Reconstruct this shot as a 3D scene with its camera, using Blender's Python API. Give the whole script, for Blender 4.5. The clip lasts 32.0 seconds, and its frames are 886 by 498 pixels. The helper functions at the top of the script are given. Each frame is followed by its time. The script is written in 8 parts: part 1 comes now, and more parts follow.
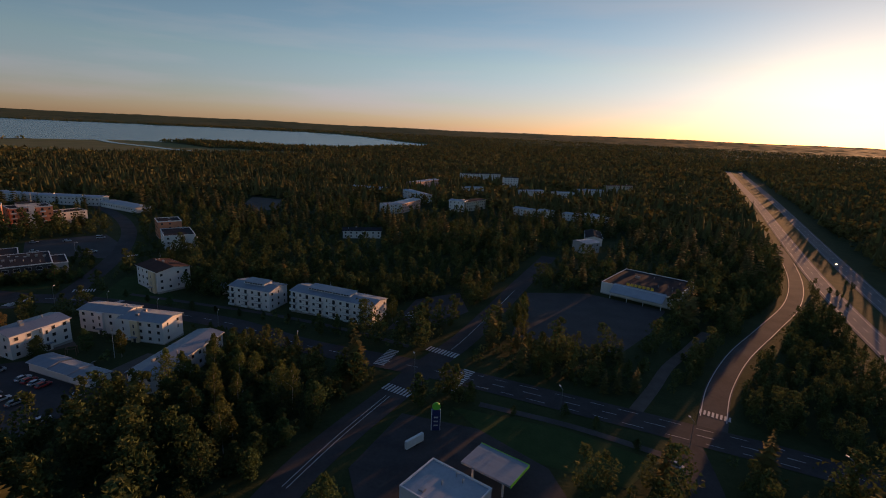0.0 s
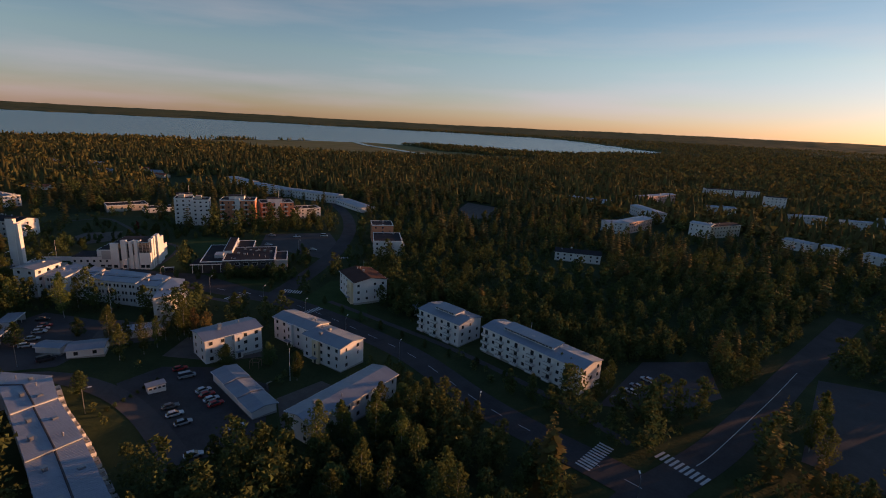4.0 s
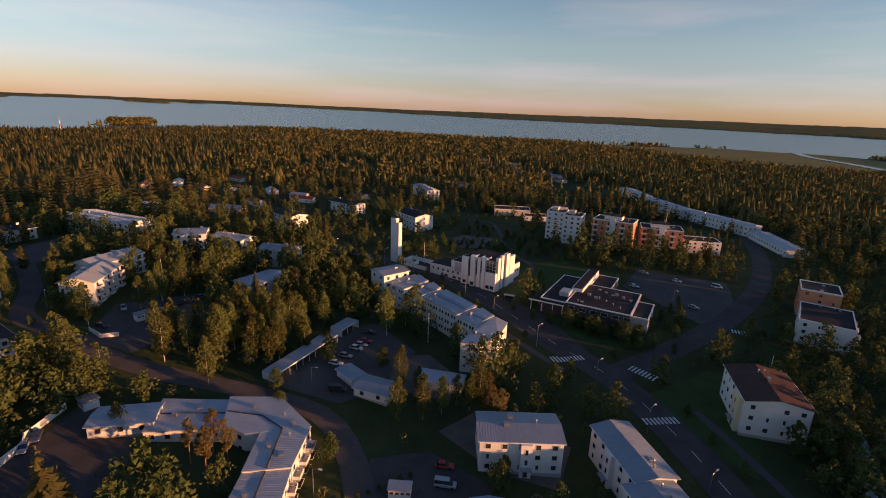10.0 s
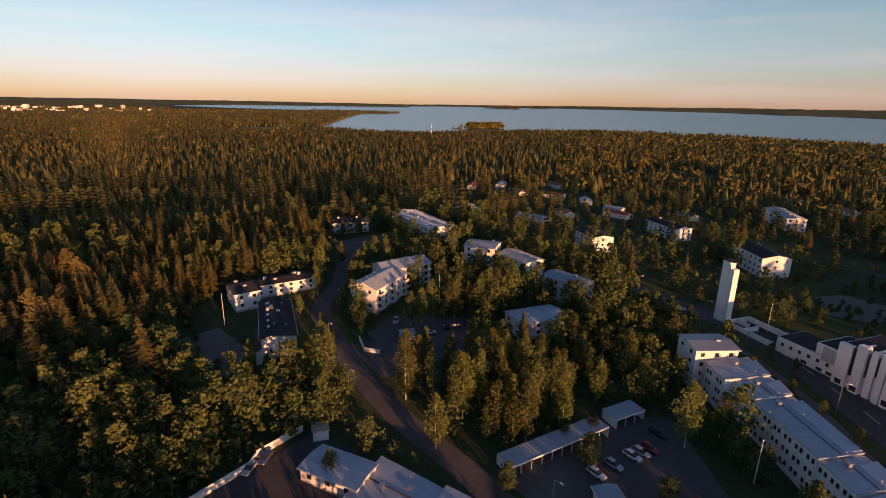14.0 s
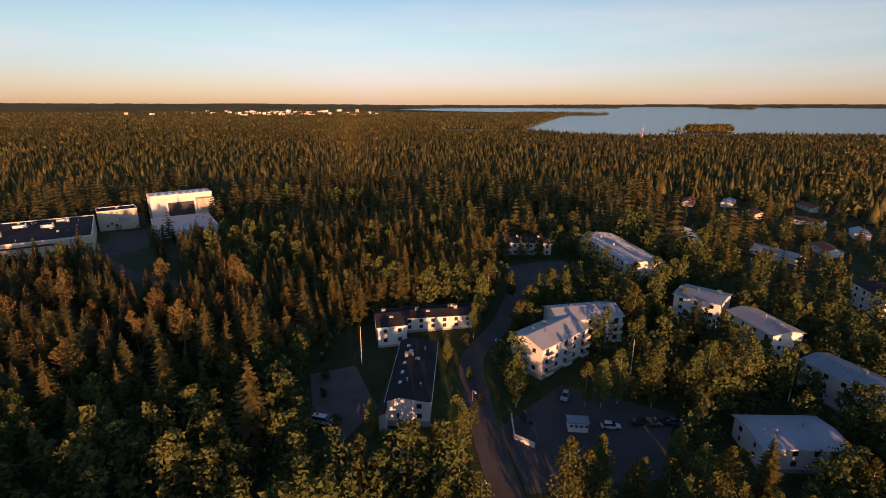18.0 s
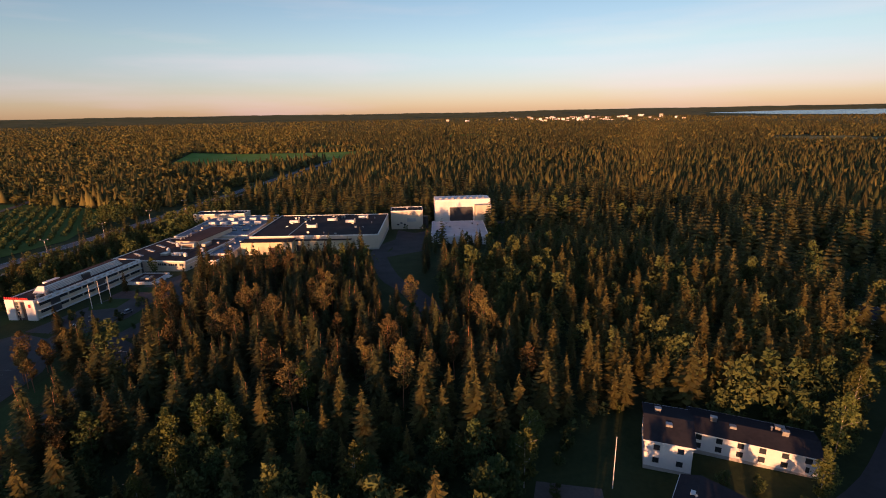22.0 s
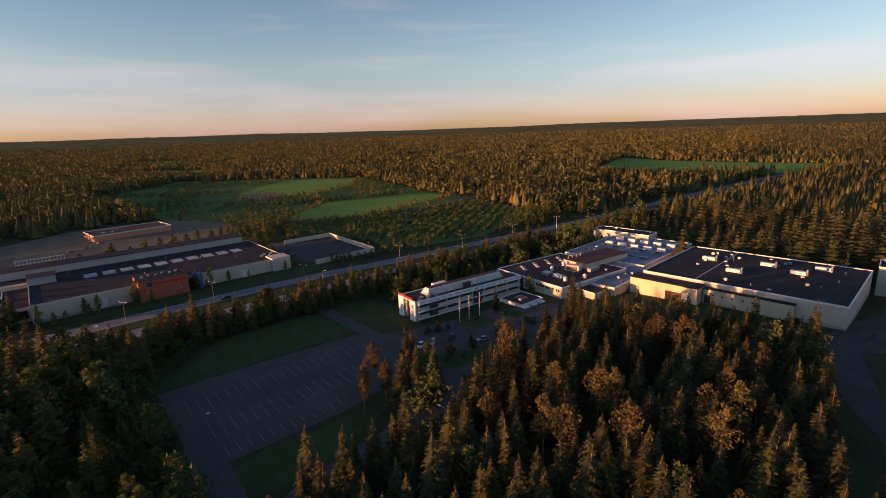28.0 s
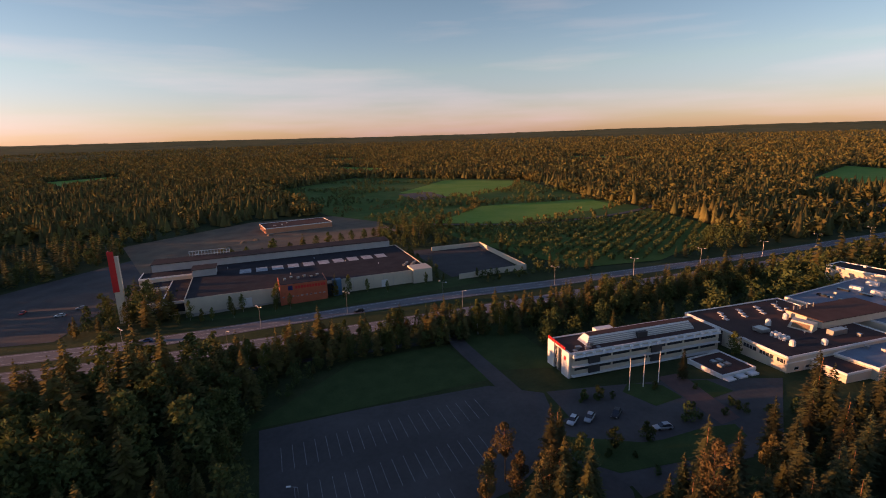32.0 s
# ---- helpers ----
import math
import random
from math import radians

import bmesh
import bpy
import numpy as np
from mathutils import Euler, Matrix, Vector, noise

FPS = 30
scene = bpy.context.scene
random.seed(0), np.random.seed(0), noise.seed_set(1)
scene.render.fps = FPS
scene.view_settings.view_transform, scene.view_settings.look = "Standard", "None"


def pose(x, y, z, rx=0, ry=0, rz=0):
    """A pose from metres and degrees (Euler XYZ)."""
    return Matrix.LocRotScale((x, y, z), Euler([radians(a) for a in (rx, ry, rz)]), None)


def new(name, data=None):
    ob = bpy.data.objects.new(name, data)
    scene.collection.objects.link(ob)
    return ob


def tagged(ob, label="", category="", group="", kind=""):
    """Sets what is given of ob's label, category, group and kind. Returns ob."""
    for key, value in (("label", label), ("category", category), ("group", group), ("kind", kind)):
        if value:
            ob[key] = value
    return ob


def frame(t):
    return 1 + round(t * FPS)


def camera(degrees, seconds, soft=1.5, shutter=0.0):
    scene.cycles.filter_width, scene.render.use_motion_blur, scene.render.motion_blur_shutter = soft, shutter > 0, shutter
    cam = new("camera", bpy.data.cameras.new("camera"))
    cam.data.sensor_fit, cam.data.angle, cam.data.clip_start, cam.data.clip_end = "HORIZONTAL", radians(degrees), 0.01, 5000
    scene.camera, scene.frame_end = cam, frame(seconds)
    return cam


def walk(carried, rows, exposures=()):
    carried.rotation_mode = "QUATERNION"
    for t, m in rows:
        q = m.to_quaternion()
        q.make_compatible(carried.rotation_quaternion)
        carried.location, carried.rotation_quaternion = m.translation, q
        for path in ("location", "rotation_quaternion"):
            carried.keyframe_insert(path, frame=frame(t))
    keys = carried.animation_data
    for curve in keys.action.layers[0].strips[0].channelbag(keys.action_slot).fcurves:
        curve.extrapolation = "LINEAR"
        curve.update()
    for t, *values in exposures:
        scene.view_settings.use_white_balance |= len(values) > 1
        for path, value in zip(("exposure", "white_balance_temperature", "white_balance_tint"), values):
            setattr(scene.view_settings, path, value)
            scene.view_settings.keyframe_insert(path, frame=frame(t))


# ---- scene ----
cam = camera(83.6, 32.0, soft=1.0)
# seconds, place in metres, turn in degrees
PATH = [
    (0.0, 0.00, 0.00, 80.00, 76.48, -2.60, 6.22),
    (0.5, -1.07, 5.98, 79.98, 76.39, -2.67, 8.95),
    (1.0, -2.16, 11.91, 79.73, 76.37, -2.62, 12.18),
    (1.5, -3.37, 17.79, 79.41, 76.40, -2.64, 15.75),
    (2.0, -4.81, 23.57, 79.26, 76.33, -2.63, 19.58),
    (2.5, -6.64, 29.23, 79.38, 76.21, -2.67, 23.35),
    (3.0, -8.78, 34.76, 79.67, 76.00, -2.63, 26.45),
    (3.5, -11.36, 40.28, 79.65, 75.91, -2.69, 29.07),
    (5.5, -23.34, 62.54, 78.82, 75.76, -2.93, 38.36),
    (6.0, -26.72, 67.95, 78.86, 75.57, -2.85, 42.26),
    (6.5, -30.32, 72.87, 78.94, 75.43, -2.85, 46.51),
    (7.0, -34.19, 77.57, 79.04, 75.24, -2.72, 50.56),
    (7.5, -38.49, 82.16, 78.89, 75.18, -2.76, 54.70),
    (8.0, -43.04, 86.27, 78.69, 75.07, -2.80, 58.69),
    (8.5, -47.72, 89.97, 78.79, 74.88, -2.68, 62.82),
    (9.0, -52.55, 93.48, 79.10, 74.69, -2.55, 66.96),
    (9.5, -57.57, 96.77, 79.07, 74.60, -2.46, 71.01),
    (10.0, -63.11, 99.87, 79.02, 74.47, -2.27, 75.99),
    (10.5, -68.73, 102.49, 78.94, 74.32, -2.03, 81.41),
    (11.0, -74.24, 104.41, 78.98, 74.18, -1.81, 86.85),
    (11.5, -79.72, 105.75, 78.92, 74.14, -1.64, 91.42),
    (12.0, -85.19, 106.67, 78.96, 74.07, -1.43, 95.94),
    (12.5, -90.64, 107.25, 79.15, 73.96, -1.27, 100.37),
    (13.0, -96.15, 107.39, 79.42, 73.84, -1.15, 104.72),
    (13.5, -101.58, 107.30, 79.47, 73.79, -0.91, 108.82),
    (14.0, -107.25, 106.60, 79.33, 73.80, -0.87, 112.58),
    (14.5, -112.52, 105.35, 79.36, 73.74, -0.76, 115.33),
    (16.5, -131.44, 98.50, 79.70, 73.67, -0.63, 123.57),
    (17.0, -136.08, 95.82, 79.53, 73.69, -0.49, 127.12),
    (17.5, -140.76, 92.79, 79.22, 73.75, -0.29, 131.21),
    (18.0, -145.21, 89.62, 78.87, 73.82, -0.08, 135.28),
    (18.5, -149.37, 86.03, 78.59, 73.92, 0.11, 139.35),
    (19.0, -153.27, 82.28, 78.41, 74.01, 0.25, 143.29),
    (19.5, -156.89, 78.25, 78.05, 74.21, 0.31, 147.43),
    (20.0, -160.22, 73.96, 77.84, 74.31, 0.45, 151.42),
    (20.5, -163.25, 69.78, 78.03, 74.35, 0.74, 155.55),
    (21.0, -165.77, 65.31, 78.22, 74.43, 0.91, 159.70),
    (21.5, -167.89, 60.62, 78.28, 74.57, 0.90, 163.90),
    (22.0, -169.77, 55.65, 78.27, 74.67, 1.03, 167.77),
    (22.5, -171.47, 50.60, 78.19, 74.79, 1.15, 171.77),
    (23.0, -172.91, 45.68, 78.04, 74.91, 1.34, 175.62),
    (23.5, -173.90, 40.60, 78.00, 75.05, 1.50, 179.55),
    (24.0, -174.44, 35.55, 78.09, 75.14, 1.56, 183.37),
    (24.5, -174.67, 30.38, 78.10, 75.26, 1.59, 186.83),
    (25.0, -174.74, 25.20, 78.04, 75.41, 1.74, 191.02),
    (25.5, -174.41, 20.15, 77.88, 75.61, 1.88, 194.89),
    (27.5, -169.51, 0.54, 77.50, 76.25, 1.86, 210.57),
    (28.0, -167.62, -3.86, 77.46, 76.40, 1.88, 214.40),
    (28.5, -165.33, -8.14, 77.38, 76.53, 1.92, 217.63),
    (29.0, -162.78, -12.37, 77.14, 76.64, 1.90, 220.35),
    (29.5, -159.92, -16.45, 77.02, 76.74, 1.91, 222.79),
    (30.0, -156.86, -20.36, 76.99, 76.84, 1.88, 225.11),
    (30.5, -153.70, -24.09, 77.10, 76.88, 1.85, 227.23),
    (31.0, -150.55, -27.62, 77.14, 76.94, 1.79, 228.72),
    (31.5, -146.95, -30.96, 77.13, 77.01, 1.76, 230.70),
    (32.0, -142.83, -34.32, 77.03, 77.06, 1.65, 232.91),
]
# the film opens towards the sun and is darker there
walk(cam, [(r[0], pose(*r[1:])) for r in PATH],
     exposures=((0.0, 0.15, 6050, 12), (3.5, 0.36, 6100, 13), (7.0, 0.66, 6450, 15), (12.0, 0.86, 6550, 18), (20.0, 0.84, 6500, 18), (27.0, 0.92, 6550, 19), (32.0, 0.98, 6700, 22)))

# ---- sky and sun ----
SUN_AZ, SUN_EL = 55.7, 4.2
world = bpy.data.worlds.new("sky")
scene.world = world
world.use_nodes = True
wn = world.node_tree.nodes
wl = world.node_tree.links
sky = wn.new("ShaderNodeTexSky")
sky.sky_type = "NISHITA"
sky.sun_disc = False
sky.sun_elevation = radians(SUN_EL)
sky.sun_rotation = radians(90 - SUN_AZ)
sky.altitude, sky.air_density, sky.dust_density, sky.ozone_density = 100.0, 1.0, 0.25, 2.2
# thin streaks of high cloud
tc = wn.new("ShaderNodeTexCoord")
mp = wn.new("ShaderNodeMapping")
mp.inputs["Scale"].default_value = (1.2, 1.2, 11.0)
cn = wn.new("ShaderNodeTexNoise")
cn.inputs["Scale"].default_value, cn.inputs["Detail"].default_value = 1.6, 6.0
cr = wn.new("ShaderNodeMapRange")
for key, v in (("From Min", 0.47), ("From Max", 0.78), ("To Min", 0.0), ("To Max", 0.23)):
    cr.inputs[key].default_value = v
mix = wn.new("ShaderNodeMixRGB")
mix.inputs["Color2"].default_value = (4.6, 3.6, 2.9, 1)
wl.new(tc.outputs["Generated"], mp.inputs["Vector"])
wl.new(mp.outputs["Vector"], cn.inputs["Vector"])
wl.new(cn.outputs[0], cr.inputs["Value"])
wl.new(cr.outputs[0], mix.inputs["Fac"])
wl.new(sky.outputs["Color"], mix.inputs["Color1"])
# haze: the sky pales and warms towards the horizon
sep = wn.new("ShaderNodeSeparateXYZ")
wl.new(tc.outputs["Generated"], sep.inputs[0])
hz = wn.new("ShaderNodeValToRGB")
hz.color_ramp.elements[0].position, hz.color_ramp.elements[0].color = 0.0, (0.96, 0.93, 1.78, 1)
hz.color_ramp.elements[1].position, hz.color_ramp.elements[1].color = 0.7, (0.62, 0.74, 1.02, 1)
mid = hz.color_ramp.elements.new(0.12)
mid.color = (1.22, 1.10, 1.18, 1)
low = hz.color_ramp.elements.new(0.05)
low.color = (1.06, 0.99, 1.48, 1)
mid2 = hz.color_ramp.elements.new(0.35)
mid2.color = (0.95, 0.92, 0.84, 1)
wl.new(sep.outputs["Z"], hz.inputs["Fac"])
air = wn.new("ShaderNodeMixRGB")
air.blend_type = "MULTIPLY"
air.inputs["Fac"].default_value = 1.0
wl.new(mix.outputs["Color"], air.inputs["Color1"])
wl.new(hz.outputs["Color"], air.inputs["Color2"])
bg = wn["Background"]
bg.inputs["Strength"].default_value = 0.13
wl.new(air.outputs["Color"], bg.inputs["Color"])
sun_data = bpy.data.lights.new("sun", "SUN")
sun_data.energy, sun_data.angle, sun_data.color = 5.2, radians(0.6), (1.0, 0.45, 0.18)
sun = new("sun", sun_data)
sd = Vector((math.cos(radians(SUN_AZ)) * math.cos(radians(SUN_EL)), math.sin(radians(SUN_AZ)) * math.cos(radians(SUN_EL)), math.sin(radians(SUN_EL))))
sun.rotation_mode = "QUATERNION"
sun.rotation_quaternion = sd.to_track_quat("Z", "Y")
sun.location = sd * 800


# ---- materials ----
def mat(name, c1, c2=None, scale=3.0, rough=0.8, metal=0.0, bump=0.0, spread=0.0, island=False, thru=0.0, stretch=None, fine=0.35, spec=0.5):
    """A procedural surface: two colours mixed by coarse and fine noise, bump from the fine noise, spread of brightness between objects or islands, light let through."""
    m = bpy.data.materials.new(name)
    m.use_nodes = True
    n, l = m.node_tree.nodes, m.node_tree.links
    b = n["Principled BSDF"]
    b.inputs["Roughness"].default_value, b.inputs["Metallic"].default_value = rough, metal
    b.inputs["Specular IOR Level"].default_value = spec
    c2 = c2 or tuple(v * 0.75 for v in c1)
    co = n.new("ShaderNodeTexCoord")
    src = co.outputs["Object"]
    if stretch:
        sp = n.new("ShaderNodeMapping")
        sp.inputs["Scale"].default_value = stretch
        l.new(src, sp.inputs["Vector"])
        src = sp.outputs["Vector"]
    big, small = n.new("ShaderNodeTexNoise"), n.new("ShaderNodeTexNoise")
    big.inputs["Scale"].default_value, big.inputs["Detail"].default_value = 1.0 / scale, 4
    small.inputs["Scale"].default_value, small.inputs["Detail"].default_value = 9.0 / scale, 5
    l.new(src, big.inputs["Vector"])
    l.new(src, small.inputs["Vector"])
    add = n.new("ShaderNodeMixRGB")
    add.inputs["Fac"].default_value = fine
    l.new(big.outputs[0], add.inputs["Color1"])
    l.new(small.outputs[0], add.inputs["Color2"])
    ramp = n.new("ShaderNodeMapRange")
    ramp.inputs["From Min"].default_value, ramp.inputs["From Max"].default_value = 0.36, 0.64
    l.new(add.outputs[0], ramp.inputs["Value"])
    cm = n.new("ShaderNodeMixRGB")
    cm.inputs["Color1"].default_value, cm.inputs["Color2"].default_value = (*c1, 1), (*c2, 1)
    l.new(ramp.outputs[0], cm.inputs["Fac"])
    out = cm.outputs[0]
    if spread:
        r = n.new("ShaderNodeNewGeometry").outputs["Random Per Island"] if island else n.new("ShaderNodeObjectInfo").outputs["Random"]
        mr = n.new("ShaderNodeMapRange")
        mr.inputs["To Min"].default_value, mr.inputs["To Max"].default_value = 1 - spread, 1 + spread
        l.new(r, mr.inputs["Value"])
        hs = n.new("ShaderNodeHueSaturation")
        l.new(mr.outputs[0], hs.inputs["Value"])
        l.new(out, hs.inputs["Color"])
        hm = n.new("ShaderNodeMapRange")
        hm.inputs["To Min"].default_value, hm.inputs["To Max"].default_value = 0.5 - spread * 0.06, 0.5 + spread * 0.06
        l.new(r, hm.inputs["Value"])
        l.new(hm.outputs[0], hs.inputs["Hue"])
        out = hs.outputs[0]
    l.new(out, b.inputs["Base Color"])
    if bump:
        bp = n.new("ShaderNodeBump")
        bp.inputs["Strength"].default_value, bp.inputs["Distance"].default_value = bump, scale * 0.05
        l.new(small.outputs[0], bp.inputs["Height"])
        l.new(bp.outputs[0], b.inputs["Normal"])
    if thru:
        tr = n.new("ShaderNodeBsdfTranslucent")
        l.new(out, tr.inputs["Color"])
        ms = n.new("ShaderNodeMixShader")
        ms.inputs["Fac"].default_value = thru
        l.new(b.outputs[0], ms.inputs[1])
        l.new(tr.outputs[0], ms.inputs[2])
        l.new(ms.outputs[0], n["Material Output"].inputs["Surface"])
    return m


GRASS = mat("grass", (0.032, 0.048, 0.018), (0.055, 0.068, 0.026), 9.0, 0.95, bump=0.3, spec=0.1)
LAWN = mat("lawn", (0.036, 0.062, 0.020), (0.055, 0.085, 0.028), 5.0, 0.95, bump=0.25, spec=0.1)
FIELD = mat("field_grass", (0.115, 0.25, 0.035), (0.18, 0.29, 0.055), 30.0, 0.95, spec=0.1)
ROUGH = mat("rough_meadow", (0.055, 0.11, 0.022), (0.10, 0.15, 0.035), 16.0, 0.95, spec=0.1)
MARSH = mat("reeds", (0.14, 0.15, 0.05), (0.22, 0.19, 0.08), 60.0, 0.95, spec=0.1)
PAVERS = mat("red_paving", (0.15, 0.092, 0.078), (0.11, 0.072, 0.064), 2.0, 0.92, bump=0.1, spec=0.2)
DIRT = mat("bare_soil", (0.20, 0.15, 0.10), (0.13, 0.10, 0.07), 12.0, 0.95, bump=0.15, spec=0.2)
ASPHALT = mat("asphalt", (0.050, 0.047, 0.047), (0.076, 0.071, 0.069), 7.0, 0.95, bump=0.05, spec=0.2)
ASPHALT_OLD = mat("worn_asphalt", (0.066, 0.062, 0.060), (0.094, 0.088, 0.084), 10.0, 0.95, bump=0.05, spec=0.2)
HIGHWAY = mat("pale_asphalt", (0.135, 0.135, 0.142), (0.18, 0.18, 0.187), 9.0, 0.95, bump=0.04, spec=0.2)
GRAVEL = mat("gravel", (0.10, 0.086, 0.074), (0.145, 0.125, 0.105), 4.0, 0.95, bump=0.2, spec=0.2)
PAINT = mat("road_paint", (0.62, 0.62, 0.6), (0.42, 0.42, 0.41), 0.8, 0.7)
FADED = mat("faded_road_paint", (0.34, 0.34, 0.33), (0.15, 0.15, 0.15), 0.8, 0.8)
ROOFPAINT = mat("roof_paint", (0.5, 0.5, 0.5), (0.24, 0.24, 0.25), 2.0, 0.8)
WHITE = mat("white_render", (0.76, 0.75, 0.735), (0.66, 0.65, 0.64), 6.0, 0.85, bump=0.05, spread=0.05)
CREAM = mat("cream_render", (0.70, 0.60, 0.40), (0.62, 0.53, 0.36), 6.0, 0.85, bump=0.15)
SAND = mat("sand_panel", (0.60, 0.53, 0.42), (0.53, 0.47, 0.38), 6.0, 0.85, bump=0.1)
ORANGE = mat("orange_brick", (0.62, 0.27, 0.15), (0.52, 0.22, 0.12), 4.0, 0.88, bump=0.3)
REDBRICK = mat("red_panel", (0.50, 0.13, 0.06), (0.42, 0.10, 0.05), 3.0, 0.8, bump=0.2)
GREYWALL = mat("grey_panel", (0.42, 0.42, 0.42), (0.34, 0.34, 0.35), 5.0, 0.8)
DARKWALL = mat("dark_panel", (0.06, 0.06, 0.065), (0.04, 0.04, 0.045), 4.0, 0.7)
METALROOF = mat("grey_sheet_roof", (0.28, 0.325, 0.38), (0.215, 0.255, 0.305), 5.0, 0.5, 0.2, bump=0.08, spread=0.06, stretch=(1, 0.25, 1))
LIGHTROOF = mat("pale_sheet_roof", (0.365, 0.412, 0.47), (0.285, 0.33, 0.38), 5.0, 0.55, 0.12, bump=0.08, spread=0.05)
DARKROOF = mat("bitumen_roof", (0.026, 0.026, 0.031), (0.044, 0.042, 0.047), 6.0, 0.95, bump=0.05, spec=0.12)
BROWNROOF = mat("brown_felt_roof", (0.105, 0.062, 0.052), (0.075, 0.046, 0.04), 5.0, 0.92, bump=0.04, spec=0.12)
REDROOF = mat("red_tile_roof", (0.30, 0.07, 0.035), (0.22, 0.05, 0.03), 2.0, 0.8, bump=0.4, spread=0.2)
BLUEROOF = mat("blue_grey_felt_roof", (0.20, 0.25, 0.31), (0.15, 0.19, 0.24), 6.0, 0.8, bump=0.1, spec=0.2)
STEEL = mat("galvanised_steel", (0.42, 0.43, 0.44), (0.33, 0.34, 0.35), 0.6, 0.4, 0.8)
WHITEMETAL = mat("white_painted_metal", (0.75, 0.75, 0.74), (0.65, 0.65, 0.64), 1.0, 0.45)
DARKMETAL = mat("dark_painted_metal", (0.05, 0.05, 0.055), (0.035, 0.035, 0.04), 0.6, 0.5)
GLASS = mat("dark_window_glass", (0.022, 0.026, 0.032), (0.04, 0.045, 0.052), 0.7, 0.06, spread=0.3, spec=0.8)
FRAMEM = mat("window_frame_paint", (0.62, 0.61, 0.58), (0.5, 0.49, 0.47), 0.5, 0.6)
WOOD = mat("weathered_wood", (0.24, 0.16, 0.10), (0.17, 0.115, 0.075), 1.0, 0.85, bump=0.4)
CONCRETE = mat("concrete", (0.42, 0.40, 0.37), (0.32, 0.31, 0.29), 2.5, 0.9, bump=0.3)
GREENSIGN = mat("green_sign", (0.18, 0.62, 0.05), (0.15, 0.55, 0.05), 1.0, 0.4)
NAVY = mat("navy_sign", (0.01, 0.02, 0.10), (0.015, 0.03, 0.13), 1.0, 0.4)
REDSIGN = mat("red_sign", (0.60, 0.02, 0.02), (0.5, 0.02, 0.02), 1.0, 0.5)
BLUEPANEL = mat("blue_panel", (0.06, 0.16, 0.28), (0.05, 0.13, 0.24), 1.5, 0.5)
RUBBER = mat("tyre_rubber", (0.02, 0.02, 0.02), (0.03, 0.03, 0.03), 0.3, 0.9)
BARK = mat("brown_bark", (0.13, 0.085, 0.055), (0.08, 0.055, 0.04), 0.5, 0.95, bump=0.6)
BIRCHBARK = mat("birch_bark", (0.55, 0.52, 0.47), (0.16, 0.14, 0.12), 0.5, 0.9, bump=0.4)
PINEBARK = mat("pine_bark", (0.34, 0.15, 0.07), (0.22, 0.10, 0.055), 0.6, 0.95, bump=0.5)
SPRUCE = mat("spruce_needles", (0.054, 0.064, 0.026), (0.092, 0.084, 0.032), 1.5, 0.9, spread=0.35, thru=0.10, spec=0.15)
BIRCH = mat("birch_leaves", (0.084, 0.104, 0.029), (0.128, 0.136, 0.038), 1.2, 0.9, spread=0.35, thru=0.28, spec=0.15)
ALDER = mat("willow_leaves", (0.058, 0.090, 0.032), (0.090, 0.118, 0.042), 1.0, 0.9, spread=0.30, thru=0.28, spec=0.15)
PINE = mat("pine_needles", (0.104, 0.086, 0.034), (0.150, 0.112, 0.040), 1.2, 0.9, spread=0.25, thru=0.12, spec=0.15)
REDLEAF = mat("copper_leaves", (0.22, 0.05, 0.03), (0.16, 0.04, 0.03), 1.0, 0.9, spread=0.2, thru=0.2, spec=0.15)
FARWOOD = mat("mixed_wood_leaves", (0.084, 0.089, 0.031), (0.160, 0.129, 0.041), 60.0, 0.95, spread=0.22, island=True, thru=0.15, spec=0.1)
LEAFWOOD = mat("leafy_wood_leaves", (0.060, 0.088, 0.031), (0.110, 0.122, 0.041), 60.0, 0.95, spread=0.22, island=True, thru=0.2, spec=0.1)
CANOPY = mat("far_canopy", (0.082, 0.094, 0.038), (0.135, 0.125, 0.052), 160.0, 0.95, spec=0.05)
WATER = mat("lake_water", (0.02, 0.05, 0.09), (0.03, 0.07, 0.11), 120.0, 0.25, bump=0.25, spec=0.5)


